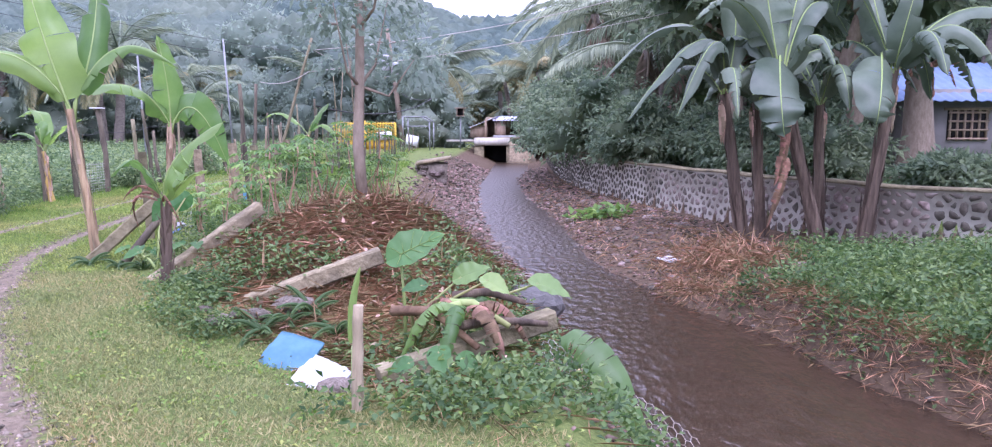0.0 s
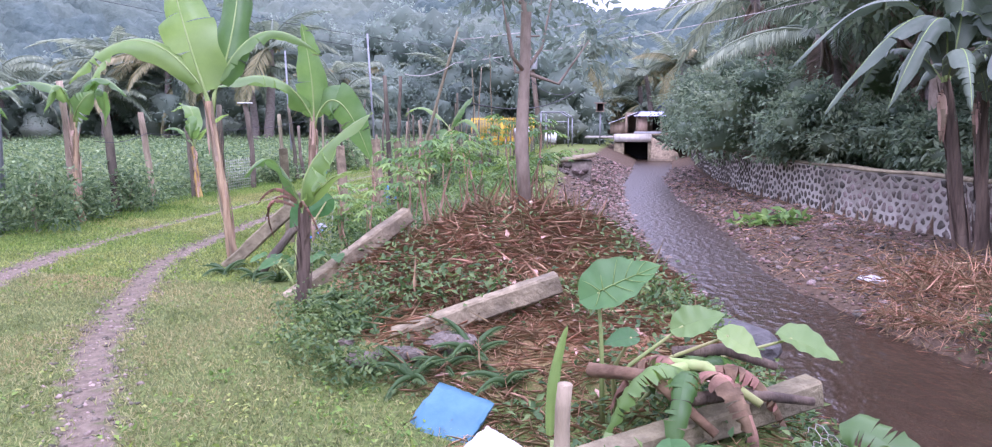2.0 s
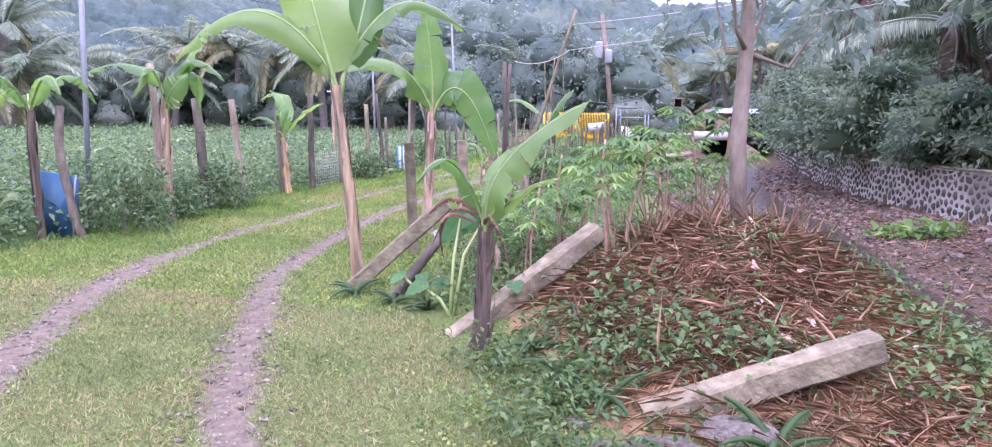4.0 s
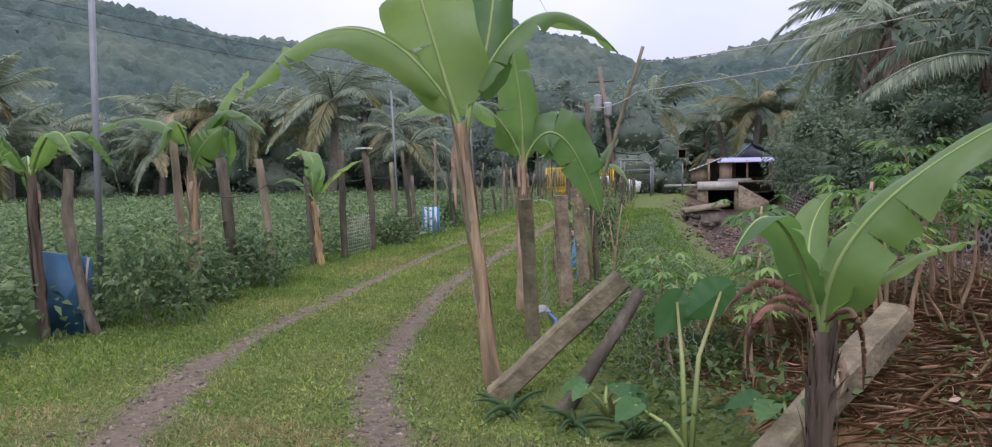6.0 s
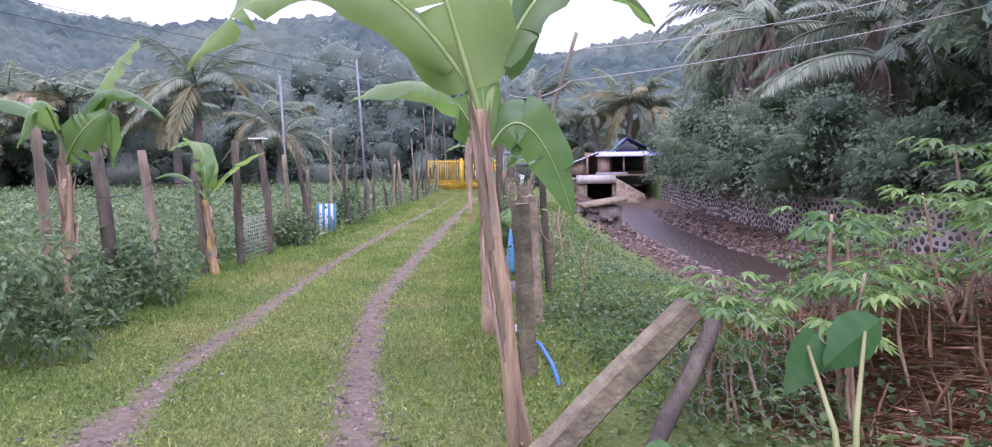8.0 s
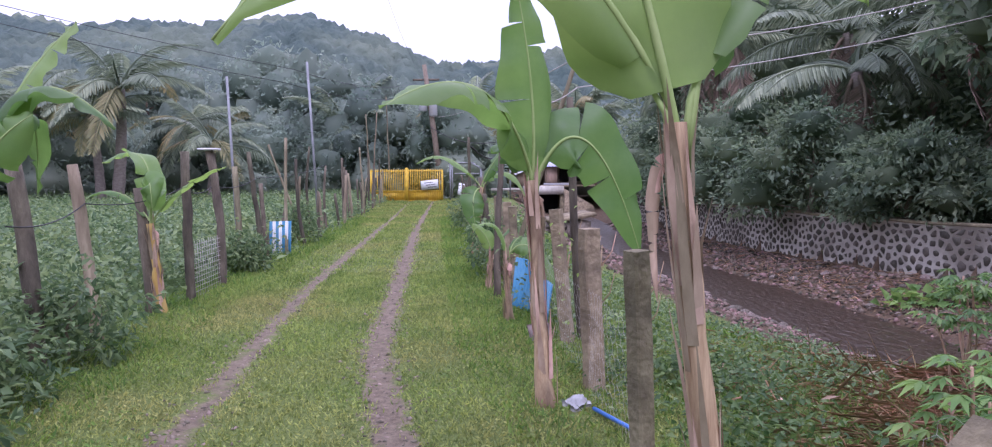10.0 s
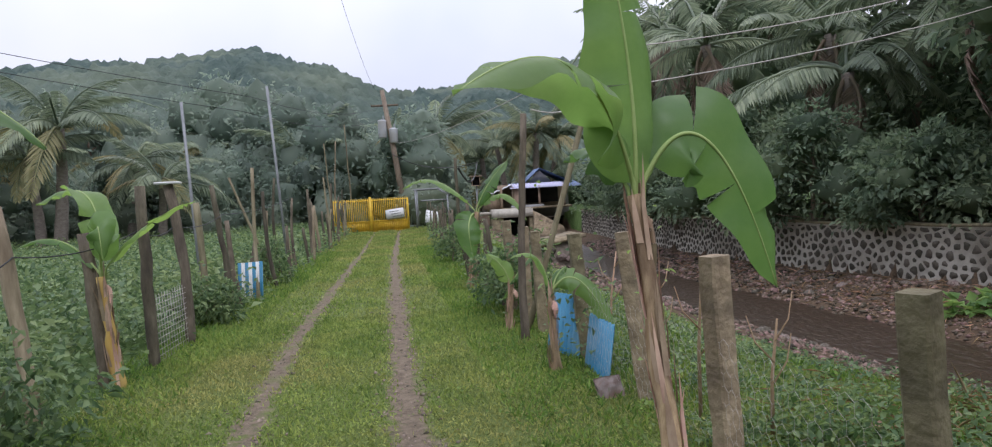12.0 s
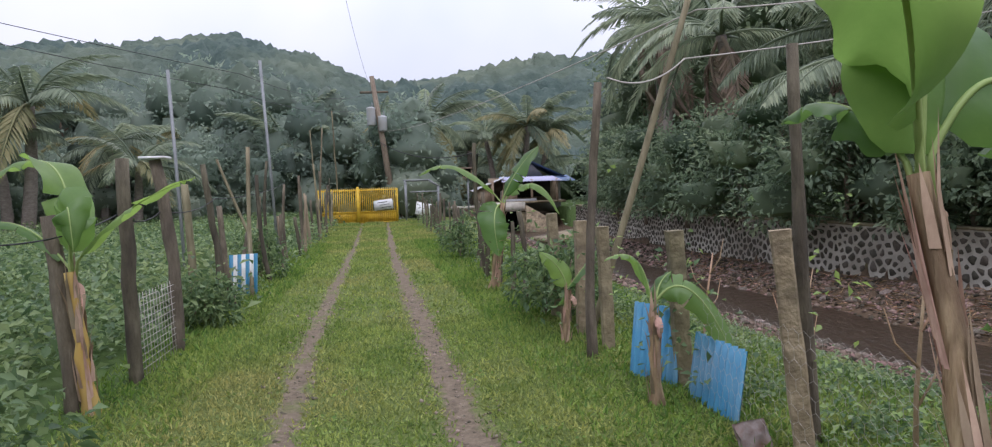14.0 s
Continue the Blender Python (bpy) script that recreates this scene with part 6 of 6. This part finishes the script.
for x, y, sz in ((-4.3, 9.9, 0.13), (-3.4, 9.3, 0.14), (4.6, 9.0, 0.2), (5.2, 8.2, 0.24), (5.6, 9.4, 0.22), (6.0, 10.6, 0.22)):
    z = gz(x, y)
    hh = 0.2 + (x > 3) * 0.45
    taro("low broad-leaved plant on the bank", (x, y, z), [((x + 0.15 * math.cos(a), y + 0.15 * math.sin(a), z + hh * (0.7 + 0.1 * k)), (math.cos(a), math.sin(a) - 0.3, -0.3), (0.2 * math.cos(a), -0.4, 0.9), sz) for k, a in enumerate((0.3, 1.6, 2.9, 4.1, 5.3))])

# heap of cut banana leaves and stems by the fallen post
heap = thing("cut_leaves", "heap of cut banana stems and wilting leaves", "leaf heap", (-0.35, 6.85, gz(-0.35, 6.85)))
for k, (bx, by, tx, ty, z0, z1, mt) in enumerate(((-0.4, 0.0, 0.05, 0.1, 0.26, 0.32, PETIOLE), (-0.3, 0.1, 0.2, -0.1, 0.34, 0.24, PETIOLE), (-0.3, -0.1, 0.1, 0.2, 0.33, 0.27, PETIOLE), (-0.2, -0.15, 0.45, 0.05, 0.24, 0.22, STEM_D), (-0.6, 0.05, 0.0, -0.2, 0.3, 0.12, DRY_RED), (-0.2, 0.15, 0.3, 0.2, 0.38, 0.33, STEM_D))):
    part("cut_stem", Build().tube([(bx, by, z0), ((bx + tx) / 2, (by + ty) / 2, max(z0, z1) + 0.03), (tx, ty, z1)], [0.036, 0.03, 0.02], 8, 0.1, k), mt, heap, smooth=True)
for k in range(7):
    a = 0.9 * k
    mesh, mid = leaf_mesh((-0.1, 0, 0.32), (-0.1 + 0.25 * math.cos(a), 0.25 * math.sin(a), 0.36), (-0.1 + 0.45 * math.cos(a), 0.42 * math.sin(a), 0.05), 0.2, "u", 800 + k, 9, 0.45)
    part("wilted_leaf", mesh, DRY_RED if k % 3 == 0 else BANANA, heap, smooth=True)
# split stake with a rolled young leaf
wood_post("short split wooden stake on the grass edge", (-0.96, 5.82), (-0.94, 5.86, 0.56), 0.042, 0.034, BARK_L, 0.012, 70, "wooden_stake", "stake", "stakes")
shoot = thing("banana_shoot", "young banana shoot with a rolled upright leaf", "banana plant", (-0.99, 5.93, gz(-0.99, 5.93)))
mesh, mid = leaf_mesh((0, 0, 0.1), (-0.01, 0, 0.5), (0.05, 0, 0.8), 0.1, "c", 830, 0, 0.9, 0.3)
part("rolled_leaf", mesh, TARO_L, shoot, smooth=True)
part("stem", Build().tube([(0, 0, -0.05), (0, 0, 0.35)], [0.02, 0.012], 7), PETIOLE, shoot)
# fallen leaf on the netting over the bank
mesh, mid = leaf_mesh((0.15, 6.75, 0.1), (0.42, 6.6, 0.06), (0.75, 6.3, -0.55), 0.27, "d", 840, 6, 0.3)
tagged(new("fallen_leaf", mesh.mesh("fallen_leaf", BANANA, True)), "torn banana leaf hanging down the bank", "leaf")


def crumpled(name, label, mat, at, size, seed, category):
    """A crumpled sack or sheet."""
    g = np.random.default_rng(seed)
    n = 12
    u, v = np.meshgrid(np.linspace(-0.5, 0.5, n), np.linspace(-0.5, 0.5, n))
    z = 0.55 * np.exp(-(u**2 + v**2) * 5) * size[2] + 0.035 * size[2] * g.normal(size=u.shape) + 0.12 * size[2] * np.sin(u * 11 + seed) * np.cos(v * 9)
    for b in (u, v):
        b += g.normal(0, 0.008, u.shape)
    top = np.stack([u * size[0], v * size[1], z], -1).reshape(-1, 3)
    low = np.stack([u * size[0] * 0.96, v * size[1] * 0.96, 0 * z - 0.02], -1).reshape(-1, 3)
    i, j = np.meshgrid(np.arange(n - 1), np.arange(n - 1), indexing="ij")
    i, j = i.ravel(), j.ravel()
    q = np.stack([i * n + j, i * n + j + 1, (i + 1) * n + j + 1, (i + 1) * n + j], 1)
    rim = [k for k in range(n)] + [k * n + n - 1 for k in range(1, n)] + [(n - 1) * n + k for k in range(n - 2, -1, -1)] + [k * n for k in range(n - 2, 0, -1)]
    rq = [(rim[k], rim[(k + 1) % len(rim)], n * n + rim[(k + 1) % len(rim)], n * n + rim[k]) for k in range(len(rim))]
    ob = tagged(new(name, Build().add(np.r_[top, low], quads=np.concatenate([q, q[:, ::-1] + n * n, np.array(rq)])).mesh(name, mat, True)), label, category)
    ob.matrix_world = at
    return ob


crumpled("plastic_sheet", "crumpled blue plastic sheet on the grass edge", BLUE_BAG, pose(-1.72, 7.0, gz(-1.72, 7.0) + 0.05, 35, 8, -20), (0.38, 0.4, 0.07), 1, "plastic sheet")
crumpled("sack", "crumpled white plastic sack on the grass edge", SACK, pose(-1.36, 6.5, gz(-1.36, 6.5) + 0.04, 28, 10, -30), (0.33, 0.3, 0.12), 2, "sack")
crumpled("sack", "pale torn sack on the gravel bank", SACK, pose(2.4, 15.05, gz(2.4, 15.05) + 0.02, 5, 5, 30), (0.5, 0.25, 0.12), 3, "sack")
crumpled("sack", "pale scrap of plastic beside the concrete post", WHITE, pose(-5.3, 13.0, 0.03, 10, 0, 40), (0.16, 0.12, 0.12), 5, "plastic scrap")
WET_BOULDER = blob_mesh("rock", WET_ROCK, 31, 0.62, 3, 0.16)
for x, y, s in ((-0.08, 9.5, 0.33), (0.93, 6.9, 0.09), (-2.4, 7.5, 0.09), (-2.28, 7.6, 0.07), (-2.62, 7.72, 0.05), (-1.9, 7.75, 0.13), (-2.15, 7.6, 0.09), (-1.2, 6.35, 0.1), (0.02, 11.2, 0.3), (2.75, 8.3, 0.14), (0.9, 6.1, 0.1), (-2.45, 7.55, 0.06)):
    ob = new("rock", WET_BOULDER if s > 0.3 else rock_meshes[int(s * 100) % 6])
    ob.matrix_world = Matrix.Translation((x, y, gz(x, y) + s * 0.2)) @ Matrix.Diagonal((s * 1.3, s, s, 1))
    tagged(ob, "grey weathered rock on the bank", "rock", "rocks")


crumpled("tin_scrap", "rusty bent scrap of tin at the foot of the post", RUST, pose(-5.42, 15.1, gz(-5.42, 15.1) + 0.07, 62, 0, 20), (0.22, 0.17, 0.06), 7, "tin scrap")
for n, (x, y, tx, h) in enumerate(((-5.0, 14.3, 0.05, 0.95), (-4.85, 15.6, -0.08, 0.8), (-4.7, 13.9, 0.06, 0.7), (-5.0, 17.0, 0.1, 0.9))):
    sap = thing("bare_sapling", "thin bare dry sapling behind the fence", "sapling", (x, y, gz(x, y)), "saplings")
    part("stem", Build().tube([(0, 0, -0.05), (tx * 0.3, 0.01, h * 0.5), (tx, 0, h)], [0.014, 0.011, 0.006], 6, 0.1, n), CASSAVA_STEM, sap)
    for k in range(3):
        b = np.array([tx * (0.4 + 0.15 * k), 0, h * (0.45 + 0.18 * k)])
        part("branch", Build().tube([b, b + np.array([0.1 * (-1) ** k, 0.03, 0.12]), b + np.array([0.14 * (-1) ** k, 0.05, 0.28])], [0.007, 0.005, 0.003], 5), CASSAVA_STEM, sap)
leaf_field("weeds", "yellow-green vines twining up the posts", TARO_L, np.array([(x, y, h) for x, y, h in ((-5.24, 14.5, 1.0), (-5.2, 14.62, 1.3), (-5.36, 16.2, 0.9), (-5.5, 17.4, 1.0), (-5.56, 17.55, 1.5), (-5.62, 18.6, 0.9), (-4.9, 15.2, 0.7), (-4.8, 14.6, 0.5), (-5.1, 16.8, 0.8))]), 16, 0.07, 0.05, 58)


# ---- houses ----
def tin_roof(p0, p1, p2, p3, waves, mat, parent, name="roof"):
    """A corrugated roof sheet with corners p0 p1 along the eave and p3 p2 along the ridge."""
    p0, p1, p2, p3 = (np.array(p, float) for p in (p0, p1, p2, p3))
    n = waves * 4
    s = np.linspace(0, 1, n + 1)[:, None]
    a, b = p0 + (p1 - p0) * s, p3 + (p2 - p3) * s
    w = np.c_[0 * s, 0 * s, 0.02 * np.cos(s * waves * 6.283)]
    v = np.r_[a + w, b + w, a + w - [0, 0, 0.03], b + w - [0, 0, 0.03]]
    m = n + 1
    q = [(k, k + 1, m + k + 1, m + k) for k in range(n)] + [(2 * m + k, 3 * m + k, 3 * m + k + 1, 2 * m + k + 1) for k in range(n)] + [(k, 2 * m + k, 2 * m + k + 1, k + 1) for k in range(n)]
    return part(name, Build().add(v, quads=q), mat, parent)


# culvert bridge
bridge = thing("bridge", "small concrete culvert bridge over the stream", "bridge", (-2.1, 54.0, 0))
part("deck", Build().box((-0.7, 1.6, 0.46), (2.4, 3.2, 0.5)), MORTAR, bridge)
part("abutment", Build().box((-1.58, 1.5, -0.75), (0.66, 2.8, 1.9)), CONCRETE, bridge)
part("abutment", Build().box((0.72, 1.5, -0.75), (0.84, 2.8, 1.9)), CONCRETE, bridge)
part("wing_wall", Build().add([(0.52, -0.1, -1.7), (2.6, -0.4, -1.7), (2.2, -0.4, -0.45), (0.52, -0.1, 0.55), (0.52, 0.2, -1.7), (2.6, 0.2, -1.7), (2.2, 0.2, -0.45), (0.52, 0.2, 0.55)], quads=[(0, 1, 2, 3), (5, 4, 7, 6), (3, 2, 6, 7), (1, 5, 6, 2), (0, 3, 7, 4)]), CONCRETE, bridge)
# Flat dark panel paints the shade under the deck.
part("culvert", Build().box((-0.47, 2.6, -0.8), (1.56, 0.2, 2.0)), DARK, bridge, "dark panel standing for the shade in the culvert")
# hut over the bridge
part("road_edge", Build().box((-2.9, 1.2, 0.5), (2.0, 0.5, 0.16)), MORTAR, bridge)
hut = thing("hut", "timber hut with pale tin porch roof beside the bridge", "hut", (-2.6, 56.2, 0.16))
part("wall", Build().box((1.3, 1.2, 1.25), (4.2, 0.12, 1.5)), TIMBER, hut)
part("wall", Build().box((-0.7, 0.2, 1.2), (0.12, 2.2, 1.2)), TIMBER, hut)
part("porch_floor", Build().box((1.4, 0.2, 0.52), (4.4, 2.2, 0.12)), CONCRETE, hut)
for xx in (0.0, 1.6, 3.1):
    part("porch_post", Build().box((xx, -0.8, 1.2), (0.12, 0.12, 1.3)), TIMBER, hut)
part("parapet", Build().box((0.85, -0.85, 0.58), (2.0, 0.08, 0.28)), WHITE, hut)
part("porch_panel", Build().box((0.35, -0.82, 1.15), (0.7, 0.06, 1.1)), TIMBER, hut, "pale board panel")
# Dark panel on the back wall, painting the shade beneath the porch roof.
part("shade_panel", Build().box((2.0, 1.1, 1.3), (2.0, 0.1, 1.0)), DARK, hut, "dark panel standing for the porch shade")
tin_roof((-0.2, -1.2, 1.75), (3.35, -1.2, 1.75), (3.2, 1.6, 2.05), (0.0, 1.6, 2.05), 18, LILAC, hut)
tin_roof((-1.9, -0.6, 1.25), (0.0, -0.8, 2.0), (0.2, 1.6, 2.1), (-1.9, 1.6, 1.3), 8, TIN, hut)
part("shed_wall", Build().box((-1.2, -0.3, 0.95), (1.2, 0.1, 0.8)), TIMBER, hut)
house = thing("house", "house with blue metal gable roof behind the hut", "house", (-0.55, 60.0, 0))
part("wall", Build().box((0, 0, 1.1), (3.6, 3.0, 2.2)), PLASTER, house)
part("wall", Build().add([(-0.8, -1.52, 2.2), (0.8, -1.52, 2.2), (0, -1.52, 3.0), (-0.8, -1.4, 2.2), (0.8, -1.4, 2.2), (0, -1.4, 3.0)], tris=[(0, 1, 2), (4, 3, 5)], quads=[(0, 3, 4, 1)]), PLASTER, house)
tin_roof((-1.0, -1.8, 2.25), (-1.0, 1.8, 2.25), (0, 1.8, 3.15), (0, -1.8, 3.15), 12, BLUE_ROOF, house)
tin_roof((2.2, 1.8, 2.1), (2.2, -1.8, 2.1), (0, -1.8, 3.15), (0, 1.8, 3.15), 12, BLUE_ROOF, house)
tin_roof((-2.4, -2.4, 1.9), (2.6, -2.4, 1.9), (2.2, -1.4, 2.25), (-2.0, -1.4, 2.25), 14, BLUE_ROOF, house, "porch_roof")
# grey house behind the bananas
home = thing("house", "grey plastered house with blue metal roof", "house", (9.3, 22.0, 0.2))
part("wall", Build().box((4.0, 2.5, 1.1), (7.6, 5.0, 2.3)), PLASTER, home)
# Pane coloured near-black for the unlit room behind the grille.
win = part("window", Build().box((1.75, -0.01, 1.34), (1.0, 0.06, 0.76)), DARK, home, "dark window with wooden grille")
for k in range(6):
    part("grille_bar", Build().box((1.3 + 0.18 * k, -0.06, 1.34), (0.05, 0.04, 0.78)), TIMBER, win)
for k in range(4):
    part("grille_bar", Build().box((1.75, -0.075, 1.0 + 0.22 * k), (1.0, 0.03, 0.05)), TIMBER, win)
part("window_frame", Build().box((1.75, -0.05, 1.75), (1.2, 0.08, 0.07)), TIMBER, win)
tin_roof((-0.4, -0.6, 1.95), (8.2, -0.6, 1.95), (8.2, 2.6, 3.1), (-0.4, 2.6, 3.1), 34, BLUE_ROOF, home)
tin_roof((8.2, 5.6, 2.1), (-0.4, 5.6, 2.1), (-0.4, 2.6, 3.1), (8.2, 2.6, 3.1), 34, BLUE_ROOF, home)
stump = thing("palm_stump", "thick palm trunk with a drooping red-brown dead leaf", "palm trunk", (9.1, 20.4, 0.25))
hgt = np.array([-0.2, 0.05, 0.3, 0.7, 1.2, 1.7, 2.2, 2.6])
part("trunk", Build().tube(np.c_[-0.12 * hgt / 2.6, 0 * hgt, hgt], [0.85, 0.7, 0.5, 0.38, 0.33, 0.3, 0.28, 0.2], 16, 0.06, 5), TRUNK, stump, smooth=True)
for k, (mx, mz, ex, ez, wd) in enumerate(((0.4, 2.85, 0.95, 2.35, 0.4), (0.3, 2.75, 0.6, 2.15, 0.3), (-0.3, 2.75, -0.55, 2.2, 0.3), (0.05, 2.7, 0.1, 1.9, 0.35))):
    mesh, mid = leaf_mesh((-0.12, 0, 2.45), (mx, -0.2, mz), (ex, -0.3, ez), wd, "u", 900 + k, 8, 0.6)
    part("dead_leaf", mesh, DRY_RED, stump, smooth=True)
# old stone abutment on the near bank
pier = thing("stone_pier", "old rubble stone pier with a tilted pale slab", "pier", (-3.7, 30.2, -0.4))
part("core", Build().box((0, 0, 0), (1.0, 1.5, 1.15), pose(0, 0, 0, 0, 3, 6)), ROCK, pier)
part("slab", Build().box((0.02, 0, 0.66), (1.3, 1.7, 0.09), pose(0, 0, 0, 0, -9, 6)), CONCRETE, pier, "pale tilted concrete slab")
g = np.random.default_rng(91)
pier_stones = [blob_mesh("stone", STONE, 20 + k, 0.7) for k in range(4)]
for n in range(46):
    face, u, h = n % 2, g.uniform(-0.5, 0.5), g.uniform(-0.55, 0.52)
    stone = part("stone", pier_stones[n % 4], None, pier)
    stone.matrix_basis = Matrix.Translation((u, -0.74, h) if face else (-0.5, u * 1.5, h)) @ pose(0, 0, 0, g.uniform(-20, 20), g.uniform(-20, 20), g.uniform(0, 360)) @ Matrix.Scale(g.uniform(0.1, 0.17), 4)
# sign box on a post and the frame of an unfinished shelter by the gate
box_post = thing("nest_box", "small wooden box on a thin post by the bridge", "nest box", (-4.87, 53.3, 0.2))
part("post", Build().tube([(0, 0, -0.3), (0.02, 0, 2.0)], 0.05, 8), METAL, box_post, smooth=True)
for dx in (-0.22, 0.22):
    part("side", Build().box((dx, 0, 2.25), (0.04, 0.4, 0.5)), TIMBER, box_post)
part("floor_board", Build().box((0, 0, 1.99), (0.56, 0.46, 0.04)), TIMBER, box_post)
part("roof_board", Build().box((0, 0, 2.52), (0.72, 0.56, 0.05)), TIMBER, box_post)
# Back board is near-black: the box's inner shade is in the colour.
part("back", Build().box((0, 0.2, 2.25), (0.4, 0.03, 0.5)), DARK, box_post)
shelter = thing("shelter_frame", "bare pale pole frame of a shelter beside the gate", "frame", (-7.4, 50.3, 0))
for x, y, h in ((-0.85, 0, 2.1), (0.85, 0, 1.75), (-0.85, 2.0, 2.1), (0.85, 2.0, 1.75)):
    part("pole", Build().tube([(x, y, -0.1), (x, y, h)], 0.045, 7, 0.1), METAL, shelter)
for p, q in (((-0.95, 0, 2.1), (0.4, 0, 2.1)), ((0.35, 0, 2.1), (0.95, 0, 1.72)), ((-0.95, 2, 2.1), (0.4, 2, 2.1)), ((0.35, 2, 2.1), (0.95, 2, 1.72)), ((-0.85, 0, 2.12), (-0.85, 2, 2.12)), ((0.4, 0, 2.12), (0.4, 2, 2.12)), ((-0.6, 0, 1.5), (0.85, 0, 1.5))):
    part("rail", Build().tube([p, q], 0.04, 7), METAL, shelter)
panel = thing("white_board", "white board leaning by the gate fence", "board", (-7.35, 48.2, 0.5))
part("panel", Build().box((0, 0, 0.15), (0.75, 0.03, 0.62), pose(0, 0, 0, -14, 12, 10)), SIGN, panel)
part("batten", Build().box((0, 0.04, 0.15), (0.06, 0.04, 0.6), pose(0, 0, 0, -14, 12, 10)), TIMBER, panel)


# ---- cables ----
def cable(label, points, sag, r=0.012, mat=None):
    b = Build()
    for p, q in zip(points[:-1], points[1:]):
        p, q = np.array(p, float), np.array(q, float)
        s = np.linspace(0, 1, 15)[:, None]
        b.tube(p + (q - p) * s - np.array([0, 0, 1.0]) * sag * 4 * s * (1 - s), r, 5)
    return solid("power_cable", b, mat or CABLE, label, "cable", "power cables")


cable("slack black cable above the field", [(-30, 14, 8.5), (-12.3, 32, 4.4), (-10.0, 54.7, 6.5)], 0.5, 0.009)
cable("slack black cable above the field", [(-30, 14.6, 8.9), (-12.0, 32, 4.8), (-10.0, 54.7, 7.2)], 0.5, 0.009)
cable("black cable crossing the sky to the utility pole", [(-9.5, 2, 6.5), (-9.2, 28, 8.2), (-10.0, 54.7, 7.4)], 0.7, 0.006)
cable("pale wire from the bamboo pole to the palms", [(-5.61, 17.5, 2.42), (-4.75, 18.0, 2.65), (3.5, 22, 4.4)], 0.12, 0.008, WIRE)
cable("pale wire from the bamboo pole to the palms", [(-9.6, 54.7, 5.0), (-4.62, 18.0, 3.1), (4.5, 21, 5.3)], 0.3, 0.008, WIRE)
cable("slack cable between fence poles", [(-10.3, 28.3, 1.8), (-9.98, 21.4, 1.5), (-9.8, 18.8, 1.4), (-9.7, 17.5, 1.4), (-9.7, 15.25, 1.3), (-9.4, 13.6, 1.2)], 0.08, 0.006)
cable("slack cable between poles near the gate", [(-9.7, 54.6, 4.4), (-5.2, 42, 3.0), (-6.3, 24, 2.1)], 0.5, 0.02)
solid("water_pipe", Build().tube([(-5.2, 12.9, 0.03), (-5.05, 12.45, 0.055), (-4.95, 11.9, 0.045), (-4.9, 11.55, 0.0)], 0.014, 8), PIPE, "blue plastic water pipe along the fence", "pipe", smooth=True)


# ---- netting ----
def netting(name, label, corner, along, up, cell, r, warp, seed):
    """Hexagonal wire netting spread from corner."""
    g = np.random.default_rng(seed)
    corner, along, up = (np.array(v, float) for v in (corner, along, up))
    la, lu = np.linalg.norm(along), np.linalg.norm(up)
    b = Build()
    nx, ny = int(la / (cell * 0.866)), int(lu / (cell * 0.75))
    nrm = unit(np.cross(along, up))

    def at(u, v):
        w = warp * (math.sin(u * 2.1 + seed) * math.cos(v * 3.0) + 0.5 * math.sin(u * 5.3 + v * 4))
        return corner + along / la * u + up / lu * v + nrm * w + np.array([0, 0, warp * 0.4 * math.sin(u * 1.7)])

    for i in range(nx):
        for j in range(ny):
            ox, oy = (i + 0.5 * (j % 2)) * cell * 0.866, j * cell * 0.75
            h = cell / 2
            pts = [at(ox, oy + h), at(ox - 0.433 * cell, oy + h / 2), at(ox - 0.433 * cell, oy - h / 2), at(ox + 0.433 * cell, oy + h / 2)]
            for p, q in ((0, 1), (1, 2), (0, 3)):
                b.tube([pts[p], pts[q]], r, 3, cap=False)
    return solid(name, b, WIRE, label, "wire netting", kind="stuff")


netting("wire_netting", "rusty hexagonal wire netting along the garden", (-4.25, 10.7, 0.1), (0.55, -0.85, 0.05), (0.05, 0.1, 0.6), 0.1, 0.0009, 0.06, 1)
netting("wire_netting", "slack hexagonal wire netting over the bank", (-0.1, 6.2, -0.25), (1.0, -0.25, -0.7), (0.25, 0.75, 0.4), 0.08, 0.0019, 0.04, 2)
netting("wire_netting", "hexagonal wire netting between concrete posts", (-5.1, 12.1, 0.1), (-0.3, 4.0, 0), (0, 0.02, 0.7), 0.11, 0.0008, 0.03, 4)
mesh_panel = Build()
for k in range(13):
    mesh_panel.tube([(-9.62 - 0.004 * k, 17.55 + 0.09 * k, 0.0), (-9.65 - 0.004 * k, 17.55 + 0.09 * k, 0.72)], 0.003, 4)
for k in range(12):
    mesh_panel.tube([(-9.62, 17.52, 0.02 + 0.06 * k), (-9.68, 18.68, 0.02 + 0.06 * k)], 0.003, 4)
solid("wire_mesh_panel", mesh_panel, WIRE, "pale square wire mesh panel between posts", "mesh panel")
